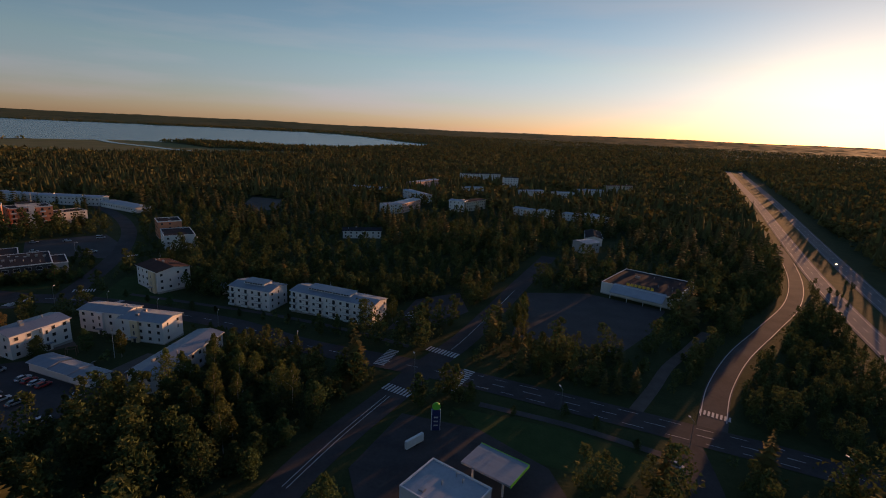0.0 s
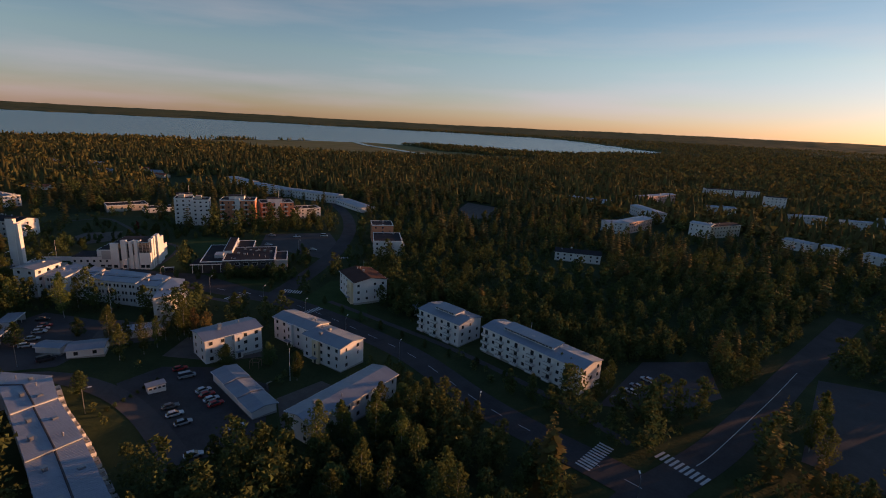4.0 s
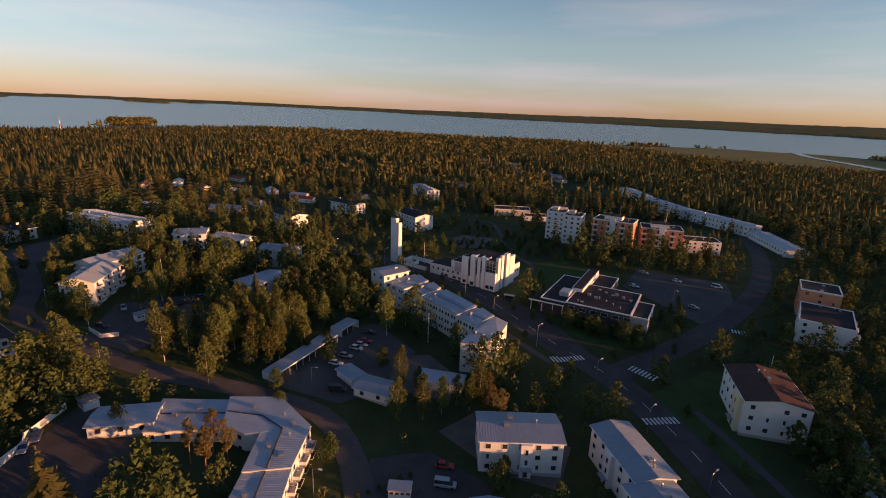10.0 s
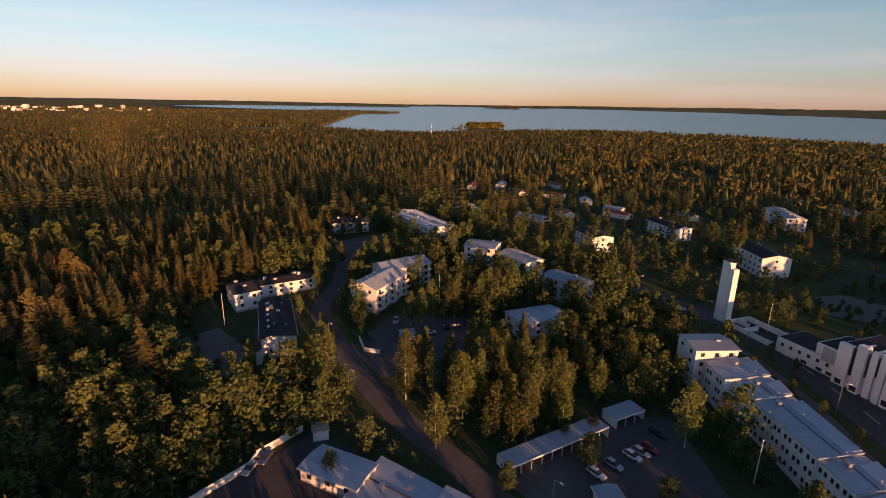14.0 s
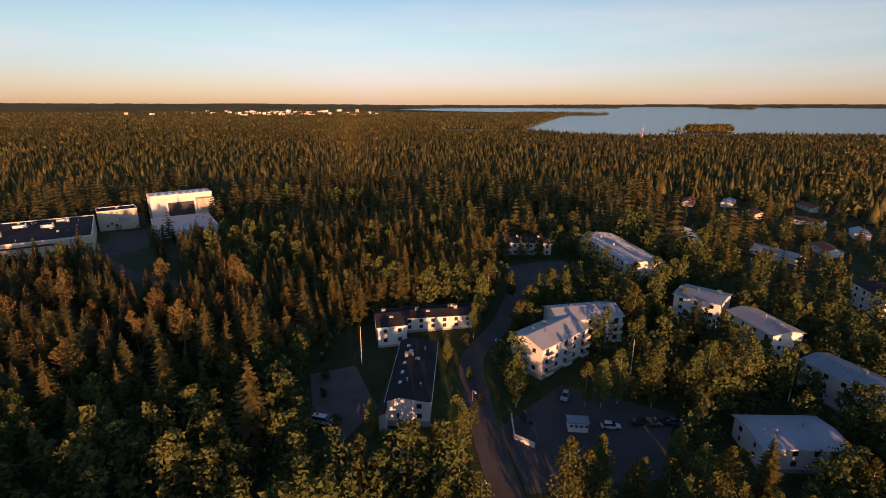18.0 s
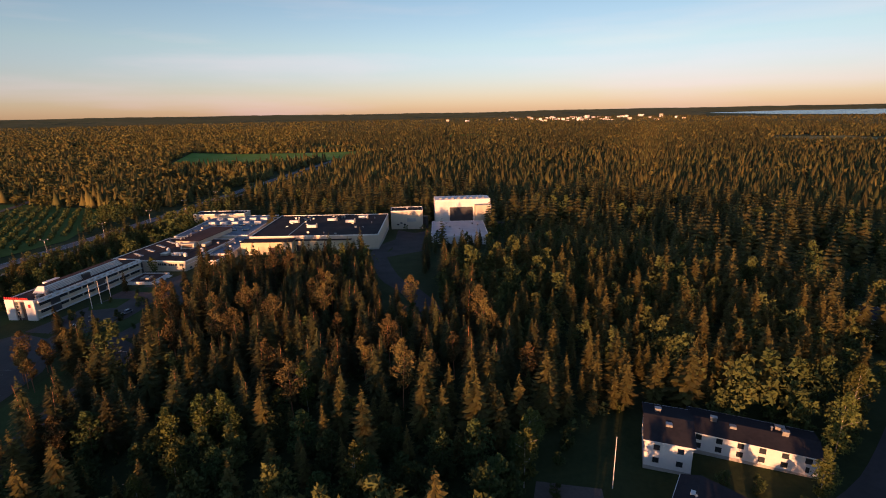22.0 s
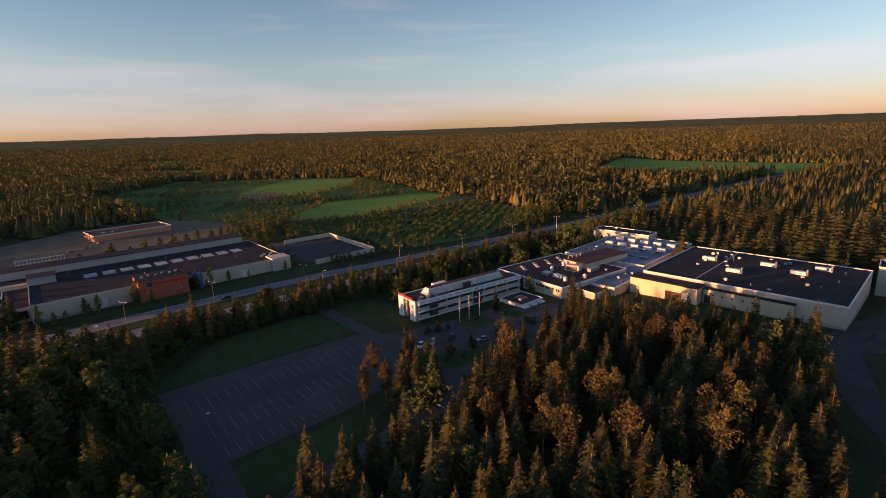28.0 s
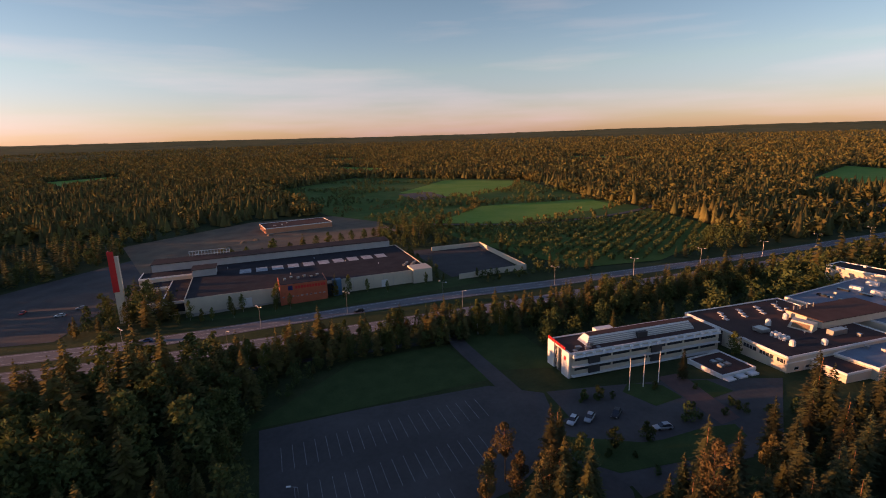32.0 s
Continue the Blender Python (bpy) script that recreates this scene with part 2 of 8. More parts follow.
# ---- mesh helpers ----
class Mesh:
    """Collects boxes, prisms and sheets, then makes one mesh."""

    def __init__(self):
        self.v, self.f = [], []

    def add(self, vs, fs):
        o = len(self.v)
        self.v.extend(vs)
        self.f.extend([tuple(i + o for i in q) for q in fs])
        return self

    def box(self, x0, x1, y0, y1, z0, z1):
        return self.add([(x0, y0, z0), (x1, y0, z0), (x1, y1, z0), (x0, y1, z0), (x0, y0, z1), (x1, y0, z1), (x1, y1, z1), (x0, y1, z1)],
                        [(3, 2, 1, 0), (4, 5, 6, 7), (0, 1, 5, 4), (1, 2, 6, 5), (2, 3, 7, 6), (3, 0, 4, 7)])

    def prism(self, pts, z0, z1):
        k = len(pts)
        zz = z1 if isinstance(z1, (list, tuple)) else [z1] * k
        self.add([(x, y, z0) for x, y in pts] + [(x, y, zz[i]) for i, (x, y) in enumerate(pts)],
                 [tuple(range(k - 1, -1, -1)), tuple(range(k, 2 * k))] + [(i, (i + 1) % k, k + (i + 1) % k, k + i) for i in range(k)])
        return self

    def tube(self, a, b, r0, r1=None, k=6):
        a, b = Vector(a), Vector(b)
        r1 = r0 if r1 is None else r1
        d = (b - a).normalized()
        s = d.cross(Vector((0, 0, 1))) if abs(d.z) < 0.9 else d.cross(Vector((1, 0, 0)))
        s.normalize()
        u = d.cross(s)
        ring = [(math.cos(2 * math.pi * i / k), math.sin(2 * math.pi * i / k)) for i in range(k)]
        self.add([tuple(a + s * c * r0 + u * t * r0) for c, t in ring] + [tuple(b + s * c * r1 + u * t * r1) for c, t in ring],
                 [(i, (i + 1) % k, k + (i + 1) % k, k + i) for i in range(k)] + [tuple(range(k - 1, -1, -1)), tuple(range(k, 2 * k))])
        return self

    def data(self, name, material):
        me = bpy.data.meshes.new(name)
        me.from_pydata(self.v, [], self.f)
        me.materials.append(material)
        return me


def part(name, mesh, material, parent=None, label="", at=None):
    """One mesh object, under its thing when there is one."""
    me = mesh.data(name, material) if isinstance(mesh, Mesh) else mesh
    ob = new(name, me)
    if parent is not None:
        ob.parent = parent
    if at is not None:
        ob.matrix_basis = at
    if label:
        ob["label"] = label
    return ob


def arrays(name, verts, tris, material, soft=False):
    """A mesh from two numpy arrays, for large stuff."""
    me = bpy.data.meshes.new(name)
    me.vertices.add(len(verts))
    me.vertices.foreach_set("co", np.ascontiguousarray(verts, dtype=np.float32).ravel())
    k = tris.shape[1]
    me.loops.add(tris.size)
    me.loops.foreach_set("vertex_index", np.ascontiguousarray(tris, dtype=np.int32).ravel())
    me.polygons.add(len(tris))
    me.polygons.foreach_set("loop_start", np.arange(0, tris.size, k, dtype=np.int32))
    if soft:
        me.polygons.foreach_set("use_smooth", np.ones(len(tris), dtype=bool))
    me.update(calc_edges=True)
    me.materials.append(material)
    return me


# ---- the lie of the land ----
def bell(x, y, cx, cy, r, a):
    return a * np.exp(-((x - cx) ** 2 + (y - cy) ** 2) / (2.0 * r * r))


def terr(x, y):
    """Height of the ground: gentle rises, and the far country lifted towards the horizon."""
    r = np.hypot(x + 100.0, y - 30.0)
    far = 62.0 * (np.maximum(r - 1500.0, 0.0) / 3200.0) ** 1.7
    return bell(x, y, -240, -30, 105, 7.6) + bell(x, y, -140, -170, 100, 7.0) + bell(x, y, 90, -170, 120, 4.0) + bell(x, y, -310, 270, 80, 4.0) \
        + bell(x, y, -345, 20, 65, 9.0) + bell(x, y, -125, 190, 55, -3.5) + far


def gz(x, y):
    return float(terr(float(x), float(y)))


def inside(poly, x, y):
    """Which of the points lie in the polygon."""
    hit = np.zeros(np.shape(x), bool)
    for (x0, y0), (x1, y1) in zip(poly, poly[1:] + poly[:1]):
        c = (y0 > y) != (y1 > y)
        hit ^= c & (x < (x1 - x0) * (y - y0) / ((y1 - y0) if y1 != y0 else 1e-9) + x0)
    return hit


def along(poly, x, y):
    """Distance from the points to a polyline."""
    best = np.full(np.shape(x), 1e9)
    for (x0, y0), (x1, y1) in zip(poly, poly[1:]):
        dx, dy = x1 - x0, y1 - y0
        k = np.clip(((x - x0) * dx + (y - y0) * dy) / (dx * dx + dy * dy + 1e-9), 0, 1)
        best = np.minimum(best, np.hypot(x - x0 - k * dx, y - y0 - k * dy))
    return best


def smooth(pts, step=5.0):
    """A rounded line through the points."""
    out = []
    p = [pts[0]] + list(pts) + [pts[-1]]
    for a, b, c, d in zip(p, p[1:], p[2:], p[3:]):
        k = max(1, int(math.hypot(c[0] - b[0], c[1] - b[1]) / step))
        for i in range(k):
            t = i / k
            out.append(tuple(0.5 * (2 * b[j] + (c[j] - a[j]) * t + (2 * a[j] - 5 * b[j] + 4 * c[j] - d[j]) * t * t + (3 * b[j] - a[j] - 3 * c[j] + d[j]) * t ** 3) for j in (0, 1)))
    out.append(tuple(pts[-1]))
    return out


CLEAR = []      # (polygon, margin) where no wild tree stands
LINES = []      # (polyline, half width) where no wild tree stands


def offset(line, w):
    out = []
    for i, (x, y) in enumerate(line):
        a, b = line[max(i - 1, 0)], line[min(i + 1, len(line) - 1)]
        dx, dy = b[0] - a[0], b[1] - a[1]
        s = math.hypot(dx, dy) or 1.0
        out.append((x - dy / s * w, y + dx / s * w))
    return out


def ribbon(name, pts, width, material, lift=0.1, keep=3.0, label="", kerb=0.0):
    """A road or path that lies on the ground, with sides that go into it."""
    line = smooth(pts)
    if keep:
        LINES.append((line, width / 2 + keep))
    m = Mesh()
    cols = [offset(line, width * k) for k in (-0.5, 0.0, 0.5)]
    k = len(line)
    m.v = [(x, y, gz(x, y) + lift) for c in cols for x, y in c]
    m.f = [(c * k + i, c * k + i + 1, c * k + k + i + 1, c * k + k + i) for c in (0, 1) for i in range(k - 1)]
    m.f = [q[::-1] for q in m.f]
    ob = tagged(part(name, m, material), label or "asphalt road", "road", kind="structure")
    return ob, line


def patch(name, pts, material, lift=0.06, keep=2.0, label="", category="ground", rings=6):
    """A lot or lawn of any round-about shape that lies on the ground."""
    if keep is not None:
        CLEAR.append((list(pts), keep))
    cx, cy = sum(p[0] for p in pts) / len(pts), sum(p[1] for p in pts) / len(pts)
    edge = []
    for (x0, y0), (x1, y1) in zip(pts, list(pts[1:]) + [pts[0]]):
        k = max(1, int(math.hypot(x1 - x0, y1 - y0) / 6))
        edge += [(x0 + (x1 - x0) * i / k, y0 + (y1 - y0) * i / k) for i in range(k)]
    m, k = Mesh(), len(edge)
    for r in range(rings + 1):
        s = max(r / rings, 0.001)
        m.v += [(cx + (x - cx) * s, cy + (y - cy) * s, gz(cx + (x - cx) * s, cy + (y - cy) * s) + lift) for x, y in edge]
    m.f = [(r * k + i, r * k + (i + 1) % k, (r + 1) * k + (i + 1) % k, (r + 1) * k + i) for r in range(rings) for i in range(k)]
    area = sum(x0 * y1 - x1 * y0 for (x0, y0), (x1, y1) in zip(edge, edge[1:] + edge[:1]))
    if area > 0:
        m.f = [q[::-1] for q in m.f]
    return tagged(part(name, m, material), label or "asphalt yard", category, kind="structure")

# ---- ground, far country and lake ----
CX, CY = -100.0, 30.0
radii = [0.001] + [8.0 * i for i in range(1, 76)]
while radii[-1] < 5350:
    radii.append(radii[-1] * 1.035)
radii = np.array(radii)
ANG = 256
ang = np.linspace(0, 2 * np.pi, ANG, endpoint=False)
gx = CX + radii[:, None] * np.cos(ang)[None, :]
gy = CY + radii[:, None] * np.sin(ang)[None, :]
gv = np.stack([gx, gy, terr(gx, gy)], -1).reshape(-1, 3)
ii, jj = np.meshgrid(np.arange(len(radii) - 1), np.arange(ANG), indexing="ij")
jn = (jj + 1) % ANG
gf = np.stack([ii * ANG + jj, (ii + 1) * ANG + jj, (ii + 1) * ANG + jn, ii * ANG + jn], -1).reshape(-1, 4)
ground = tagged(new("ground", arrays("ground", gv, gf, GRASS)), "rough grass and forest floor on gently rising land", "ground", kind="structure")


def shore_near(a):
    """Distance of the lake's near shore by direction, a in degrees from 90 to 270."""
    base = np.interp(a, (93, 95, 100, 105, 111, 115, 120, 124, 129, 135, 141, 147, 153, 160, 172, 183, 192, 198, 203, 208, 211, 213.6, 214.2), (2420, 2320, 1980, 1740, 1740, 1830, 1860, 1790, 1800, 1790, 1720, 1610, 1600, 1570, 1690, 1740, 1600, 1450, 1370, 1420, 1520, 1640, 1760))
    return base + 14 * np.sin(a * 0.9) + 9 * np.sin(a * 2.3 + 1)


def shore_far(a):
    base = np.interp(a, (93, 95, 99.5, 106, 115, 128, 142, 153, 161, 173, 187, 200, 205.4, 206.2, 208, 210.5, 211.8, 213, 214.2), (2430, 2420, 2640, 3250, 3420, 3560, 3780, 3860, 3950, 4400, 4720, 4800, 4750, 3260, 3160, 3080, 2500, 2000, 1780))
    return base + 20 * np.sin(a * 0.7) + 15 * np.sin(a * 1.9)


def polar_sheet(name, a0, a1, near, far, rows, cols, material, lift):
    a = np.linspace(a0, a1, cols)
    t = np.linspace(0, 1, rows)
    r0, r1 = near(a), far(a)
    rr = r0[None, :] * (r1 / r0)[None, :] ** t[:, None]
    x = CX + rr * np.cos(np.radians(a))[None, :]
    y = CY + rr * np.sin(np.radians(a))[None, :]
    v = np.stack([x, y, terr(x, y) + lift], -1).reshape(-1, 3)
    i, j = np.meshgrid(np.arange(rows - 1), np.arange(cols - 1), indexing="ij")
    f = np.stack([i * cols + j, (i + 1) * cols + j, (i + 1) * cols + j + 1, i * cols + j + 1], -1).reshape(-1, 4)
    return new(name, arrays(name, v, f, material))


tagged(polar_sheet("water", 93, 214.2, shore_near, shore_far, 24, 420, WATER, 0.5), "wide calm blue lake under evening sky", "lake", kind="structure")
tagged(polar_sheet("water", 205.6, 229.5, lambda a: np.interp(a, (205.6, 207, 216, 224, 229.5), (3420, 3480, 3640, 3860, 4180)), lambda a: np.interp(a, (205.6, 216, 224, 229.5), (4700, 4520, 4430, 4200)), 8, 90, WATER, 0.5), "far bay of the lake behind a headland", "lake", kind="structure")


def reed_near(a):
    return np.interp(a, (107, 119, 126, 134, 140, 147), (1340, 1260, 1210, 1240, 1400, 1480)) + 12 * np.sin(a * 1.7)


def reed_far(a):
    return np.interp(a, (107, 112, 118, 121, 124, 129, 135, 141, 147), (1400, 1430, 1500, 1640, 1810, 1820, 1770, 1660, 1530)) + 14 * np.sin(a * 1.1)


tagged(polar_sheet("marsh", 107, 147, reed_near, reed_far, 8, 110, MARSH, 0.8), "yellow-green reed marsh along the lake shore", "marsh", kind="structure")
tagged(polar_sheet("marsh", 214.5, 222.5, lambda a: 1560 + 10 * np.sin(a), lambda a: 1760 - 60 * np.abs(a - 217.5) / 4 + 20 * np.sin(a * 2), 5, 40, MARSH, 0.8), "bright reed meadow at the end of the bay", "marsh", kind="structure")
stream = [(CX + q * math.cos(radians(w)), CY + q * math.sin(radians(w))) for w, q in ((128.6, 1840), (127.2, 1660), (124.2, 1500), (121.5, 1370), (118.8, 1300), (115.3, 1262), (112.4, 1290), (108, 1330))]
ribbon("channel", stream, 24.0, WATER, 1.3, 10.0, "narrow bright water channel through the reed marsh")


def in_water(x, y):
    r, a = np.hypot(x - CX, y - CY), np.degrees(np.arctan2(y - CY, x - CX)) % 360
    wet = (a > 93) & (a < 214.2) & (r > shore_near(a) - 6) & (r < shore_far(a))
    bay = (a > 205.6) & (a < 229.5) & (r > 3480) & (r < 4440)
    reed = (a > 107) & (a < 147) & (r > reed_near(a) - 60) & (r < reed_far(a) + 20)
    meadow = (a > 214.5) & (a < 222.5) & (r > 1500) & (r < 1760)
    return wet | bay | reed | meadow


# ---- fields and clearings ----
FIELDS = []
CLEAR.append(([(-98, -158), (-126, -172), (-128, -206), (-95, -200)], 1.0))
CLEAR.append(([(-446, 268), (-400, 240), (-322, 360), (-366, 388)], 0.0))
CLEAR.append(([(-236, -31), (-206, -25), (-190, 8), (-198, 26), (-214, 26), (-226, 14), (-250, -2)], 1.0))


def field(name, pts, material, label):
    FIELDS.append(list(pts))
    return patch(name, pts, material, 0.35, 0.0, label, "field", 8)


field("field", [(446, -400), (550, -560), (440, -625), (362, -530), (340, -425)], FIELD, "green hay field between woods")
field("field", [(206, -285), (262, -392), (212, -510), (160, -490), (154, -335)], FIELD, "green hay field beside a gravel track")
CLEAR.append(([(206, -265), (330, -240), (620, -280), (740, -480), (560, -590), (440, -640), (212, -520), (118, -490), (150, -335)], 0.0))
patch("meadow", [(206, -265), (330, -240), (620, -280), (740, -480), (560, -590), (440, -640), (212, -520), (118, -490), (150, -335)], ROUGH, 0.18, 0.0, "rough scrubby meadow behind the building site", "field", 10)
field("field", [(190, -262), (120, -410), (118, -480), (40, -440), (14, -370), (4, -300), (22, -250), (80, -250)], ROUGH, "rough plantation ground between road and fields")
field("field", [(104, -830), (150, -1190), (26, -1105), (-110, -1075), (-250, -1070), (-240, -940), (-117, -830), (0, -770)], FIELD, "long bright meadow among dark woods")
field("field", [(-200, -1180), (-215, -1320), (-140, -1330), (-90, -1190)], FIELD, "narrow meadow behind a belt of trees")
field("field", [(1684, -830), (1516, -930), (1330, -820), (1460, -740)], FIELD, "distant bright green meadow")
field("field", [(560, -1180), (640, -1350), (880, -1330), (840, -1180)], FIELD, "distant green meadow")
field("field", [(820, -560), (900, -680), (1100, -640), (1060, -520)], FIELD, "distant green meadow")
field("field", [(1000, -20), (1180, -160), (1330, -120), (1260, 20)], FIELD, "distant green meadow")
field("field", [(300, -1500), (420, -1680), (620, -1700), (560, -1540)], FIELD, "distant narrow meadow")
field("field", [(-640, -1560), (-520, -1600), (-560, -1750), (-760, -1720)], FIELD, "distant narrow meadow")
patch("yard", [(431, -389), (425, -437), (352, -415), (355, -370)], GRAVEL, 0.4, 0.0, "bare gravel patch in the meadow")
patch("yard", [(-34, -590), (40, -580), (50, -650), (-20, -662)], ASPHALT_OLD, 0.1, 3.0, "asphalt truck yard in the wood")
ribbon("track", [(205, -278), (150, -335), (128, -420), (130, -500), (150, -600)], 6.0, GRAVEL, 0.4, 2.0, "pale gravel track along the field")

# ---- roads ----
main_street = [(140, 84), (112, 106), (92, 119), (59, 130.5), (26, 141), (-20, 155), (-64, 166), (-104, 183), (-135, 189), (-160, 191), (-185, 189), (-210, 180), (-235, 173), (-256, 167), (-290, 150), (-304, 136), (-318, 112), (-335, 90)]
ribbon("road", main_street, 11.0, ASPHALT, 0.12, 4.0, "two-lane asphalt main street")
ribbon("road", [(-46, 60), (-42, 91), (-36, 112), (-26, 138), (-20, 155), (-8, 182), (5, 221), (14, 250), (40, 330)], 10.0, ASPHALT, 0.11, 3.0, "asphalt cross street")
ribbon("road", [(-187, 189), (-196, 215), (-206, 240), (-222, 272), (-255, 318), (-312, 372), (-420, 450)], 9.0, ASPHALT, 0.115, 3.0, "asphalt street between apartment blocks")
ribbon("road", [(-112, 100), (-139, 106), (-160, 106), (-178, 99), (-190, 80), (-201, 56), (-213, 37), (-228, 18), (-240, 6), (-262, -1), (-290, -16)], 6.5, ASPHALT_OLD, 0.11, 2.0, "worn asphalt neighbourhood road")
ribbon("road", [(64, 128), (69, 139), (79.5, 160), (98.5, 188.5), (126, 222), (157, 261), (184, 307), (209, 362), (232, 424)], 8.0, ASPHALT_OLD, 0.115, 4.0, "curved motorway ramp")
ribbon("road", [(57, 131), (55, 112), (53, 100), (44, 60), (40, 20)], 8.0, ASPHALT, 0.105, 3.0, "asphalt side road")
ribbon("road", [(104, 40), (146, 150), (165, 208), (180, 254), (206, 326), (261, 467), (325, 628), (395, 810), (470, 1010), (664, 1521)], 11.0, HIGHWAY, 0.12, 14.0, "motorway carriageway")
ribbon("road", [(128, 30), (175, 176), (208, 269), (233, 334), (281, 455), (349, 624), (421, 806), (498, 1004), (700, 1530)], 11.0, HIGHWAY, 0.12, 16.0, "motorway carriageway")
ribbon("road", [(120, 60), (79, -22), (65, -55), (52, -94), (37, -141), (26, -174), (12, -213), (-4, -276), (-43, -433), (-100, -640), (-180, -900)], 10.5, HIGHWAY, 0.12, 8.0, "highway carriageway")
ribbon("road", [(100, 55), (61, -21), (47, -51), (33, -87), (16, -130), (-4, -195), (-19, -262), (-60, -430), (-117, -640), (-198, -900)], 10.5, HIGHWAY, 0.12, 8.0, "highway carriageway")
ribbon("road", [(50, -6), (33, -34), (20, -62), (5, -98), (-10, -130)], 3.0, ASPHALT, 0.1, 1.5, "narrow asphalt cycle path")
ribbon("road", [(-88, -20), (-95, -44), (-94, -60), (-98, -83), (-103, -98), (-96, -110), (-79, -116), (-58, -122), (-41, -127), (-17, -134), (-2, -140)], 5.5, ASPHALT_OLD, 0.11, 2.0, "worn asphalt factory road")
ribbon("road", [(-199, -100), (-198, -115), (-194, -133), (-189, -150), (-188, -192), (-196, -215), (-206, -229), (-221, -247), (-281, -275), (-330, -300)], 8.5, ASPHALT, 0.11, 2.5, "asphalt factory yard road")
ribbon("footpath", [(47, 140), (57, 156), (67, 173), (80, 190), (95, 211)], 4.0, GRAVEL, 0.09, 1.0, "gravel footpath")
ribbon("footpath", [(-28, 172), (-60, 186), (-100, 198), (-140, 203), (-166, 204)], 2.6, ASPHALT_OLD, 0.1, 1.0, "asphalt footway beside the street")
ribbon("footpath", [(0, 135), (26, 128), (48, 119)], 2.6, ASPHALT_OLD, 0.1, 1.0, "asphalt footway beside the street")
ribbon("footpath", [(-190, 176), (-214, 167), (-240, 160), (-262, 152), (-290, 136)], 2.6, ASPHALT_OLD, 0.1, 0.5, "asphalt footway beside the street")

CLEAR.append(([(74, 132), (112, 108), (150, 190), (190, 290), (262, 470), (236, 440), (190, 330), (160, 275), (124, 226)], 1.0))
CLEAR.append(([(-190, 172), (-235, 155), (-270, 142), (-300, 117), (-308, 128), (-280, 160), (-240, 176), (-200, 190)], 0.0))
CLEAR.append(([(-296, 200), (-314, 166), (-345, 158), (-372, 183), (-404, 205), (-400, 238), (-352, 234), (-310, 236), (-290, 228)], 0.0))
CLEAR.append(([(-185, -108), (-199, -102), (-206, -140), (-212, -188), (-190, -182)], 3.0))
CLEAR.append(([(-268, -206), (-212, -198), (-194, -160), (-250, -164)], 0.0))
ribbon("footpath", [(-411, 201), (-401, 222), (-379, 220), (-352, 214), (-318, 205), (-290, 207), (-276, 198), (-259, 177)], 2.4, ASPHALT_OLD, 0.1, 0.5, "asphalt footpath through the hollow")
# ---- yards, lots and lawns ----
patch("yard", [(-256, 160), (-229, 171), (-205, 177), (-200, 190), (-234, 186.5), (-252, 174)], ASPHALT, 0.126, 0.0, "wide asphalt mouth of the street")
patch("yard", [(-350.8, 178.3), (-359.9, 190.9), (-347.4, 207.2), (-326, 192), (-328.5, 178.4)], GRAVEL, 0.13, 0.5, "worn gravel yard in the hollow")
patch("yard", [(11, 190), (20, 248), (52, 254), (86, 236), (70, 205), (52, 181)], ASPHALT_OLD, 0.07, 1.0, "wide worn asphalt yard of a closed store")
patch("yard", [(-30, 100), (-22, 126), (0, 122), (18, 108), (26, 84), (-20, 78)], ASPHALT, 0.07, 1.0, "asphalt forecourt of a filling station")
patch("yard", [(-194, 84), (-226, 106), (-230, 120), (-208, 130), (-186, 112), (-182, 104)], ASPHALT_OLD, 0.07, 1.0, "asphalt parking yard by carports")
patch("yard", [(-116, 98), (-160, 110), (-161, 124), (-150, 134), (-128, 138), (-104, 116)], ASPHALT, 0.07, 1.0, "asphalt parking yard between blocks")
patch("yard", [(-222, 30), (-246, 31), (-256, 56), (-234, 62), (-212, 46)], ASPHALT_OLD, 0.07, 1.0, "asphalt parking yard among birches")
patch("yard", [(-255, 238), (-276, 260), (-252, 294), (-222, 272), (-206, 248)], ASPHALT_OLD, 0.07, 1.0, "asphalt parking lot by the library")
patch("yard", [(-150, 31), (-173, 38.5), (-186, 42), (-186, 54), (-165, 60), (-146, 52)], ASPHALT, 0.07, 1.0, "fenced asphalt yard")
patch("yard", [(-22.9, -63.3), (-32.3, -88.5), (-40.2, -106.6), (-46.5, -121), (-60, -129), (-78, -116), (-82, -96), (-79.5, -82), (-71, -55.5), (-52.7, -54.3)], ASPHALT_OLD, 0.08, 1.5, "large empty asphalt car park")
patch("yard", [(-70, -118), (-96, -112), (-108, -140), (-96, -168), (-84, -150)], ASPHALT_OLD, 0.075, 1.5, "asphalt yard before the office")
patch("yard", [(-185, -182), (-212, -196), (-222, -240), (-207, -262), (-196, -200)], ASPHALT, 0.075, 2.0, "asphalt loading yard of the plant")
patch("yard", [(130, -40), (96, -20), (120, 24), (190, 20), (240, -60), (200, -110), (145, -75)], ASPHALT_OLD, 0.07, 2.0, "wide asphalt car park of the supermarket")
patch("yard", [(54, -186), (38, -222), (110, -256), (122, -205)], ASPHALT, 0.07, 2.0, "walled asphalt yard")
patch("yard", [(120, -120), (124, -200), (180, -210), (180, -110)], ASPHALT_OLD, 0.07, 2.0, "asphalt lot behind the supermarket")
patch("yard", [(186, -60), (188, -240), (310, -270), (345, -170), (300, -60)], DIRT, 0.08, 2.0, "bare earth building site")
patch("yard", [(-152, 138), (-168, 128), (-176, 142), (-158, 160), (-145, 150)], GRAVEL, 0.06, 1.0, "gravel yard with a playground")
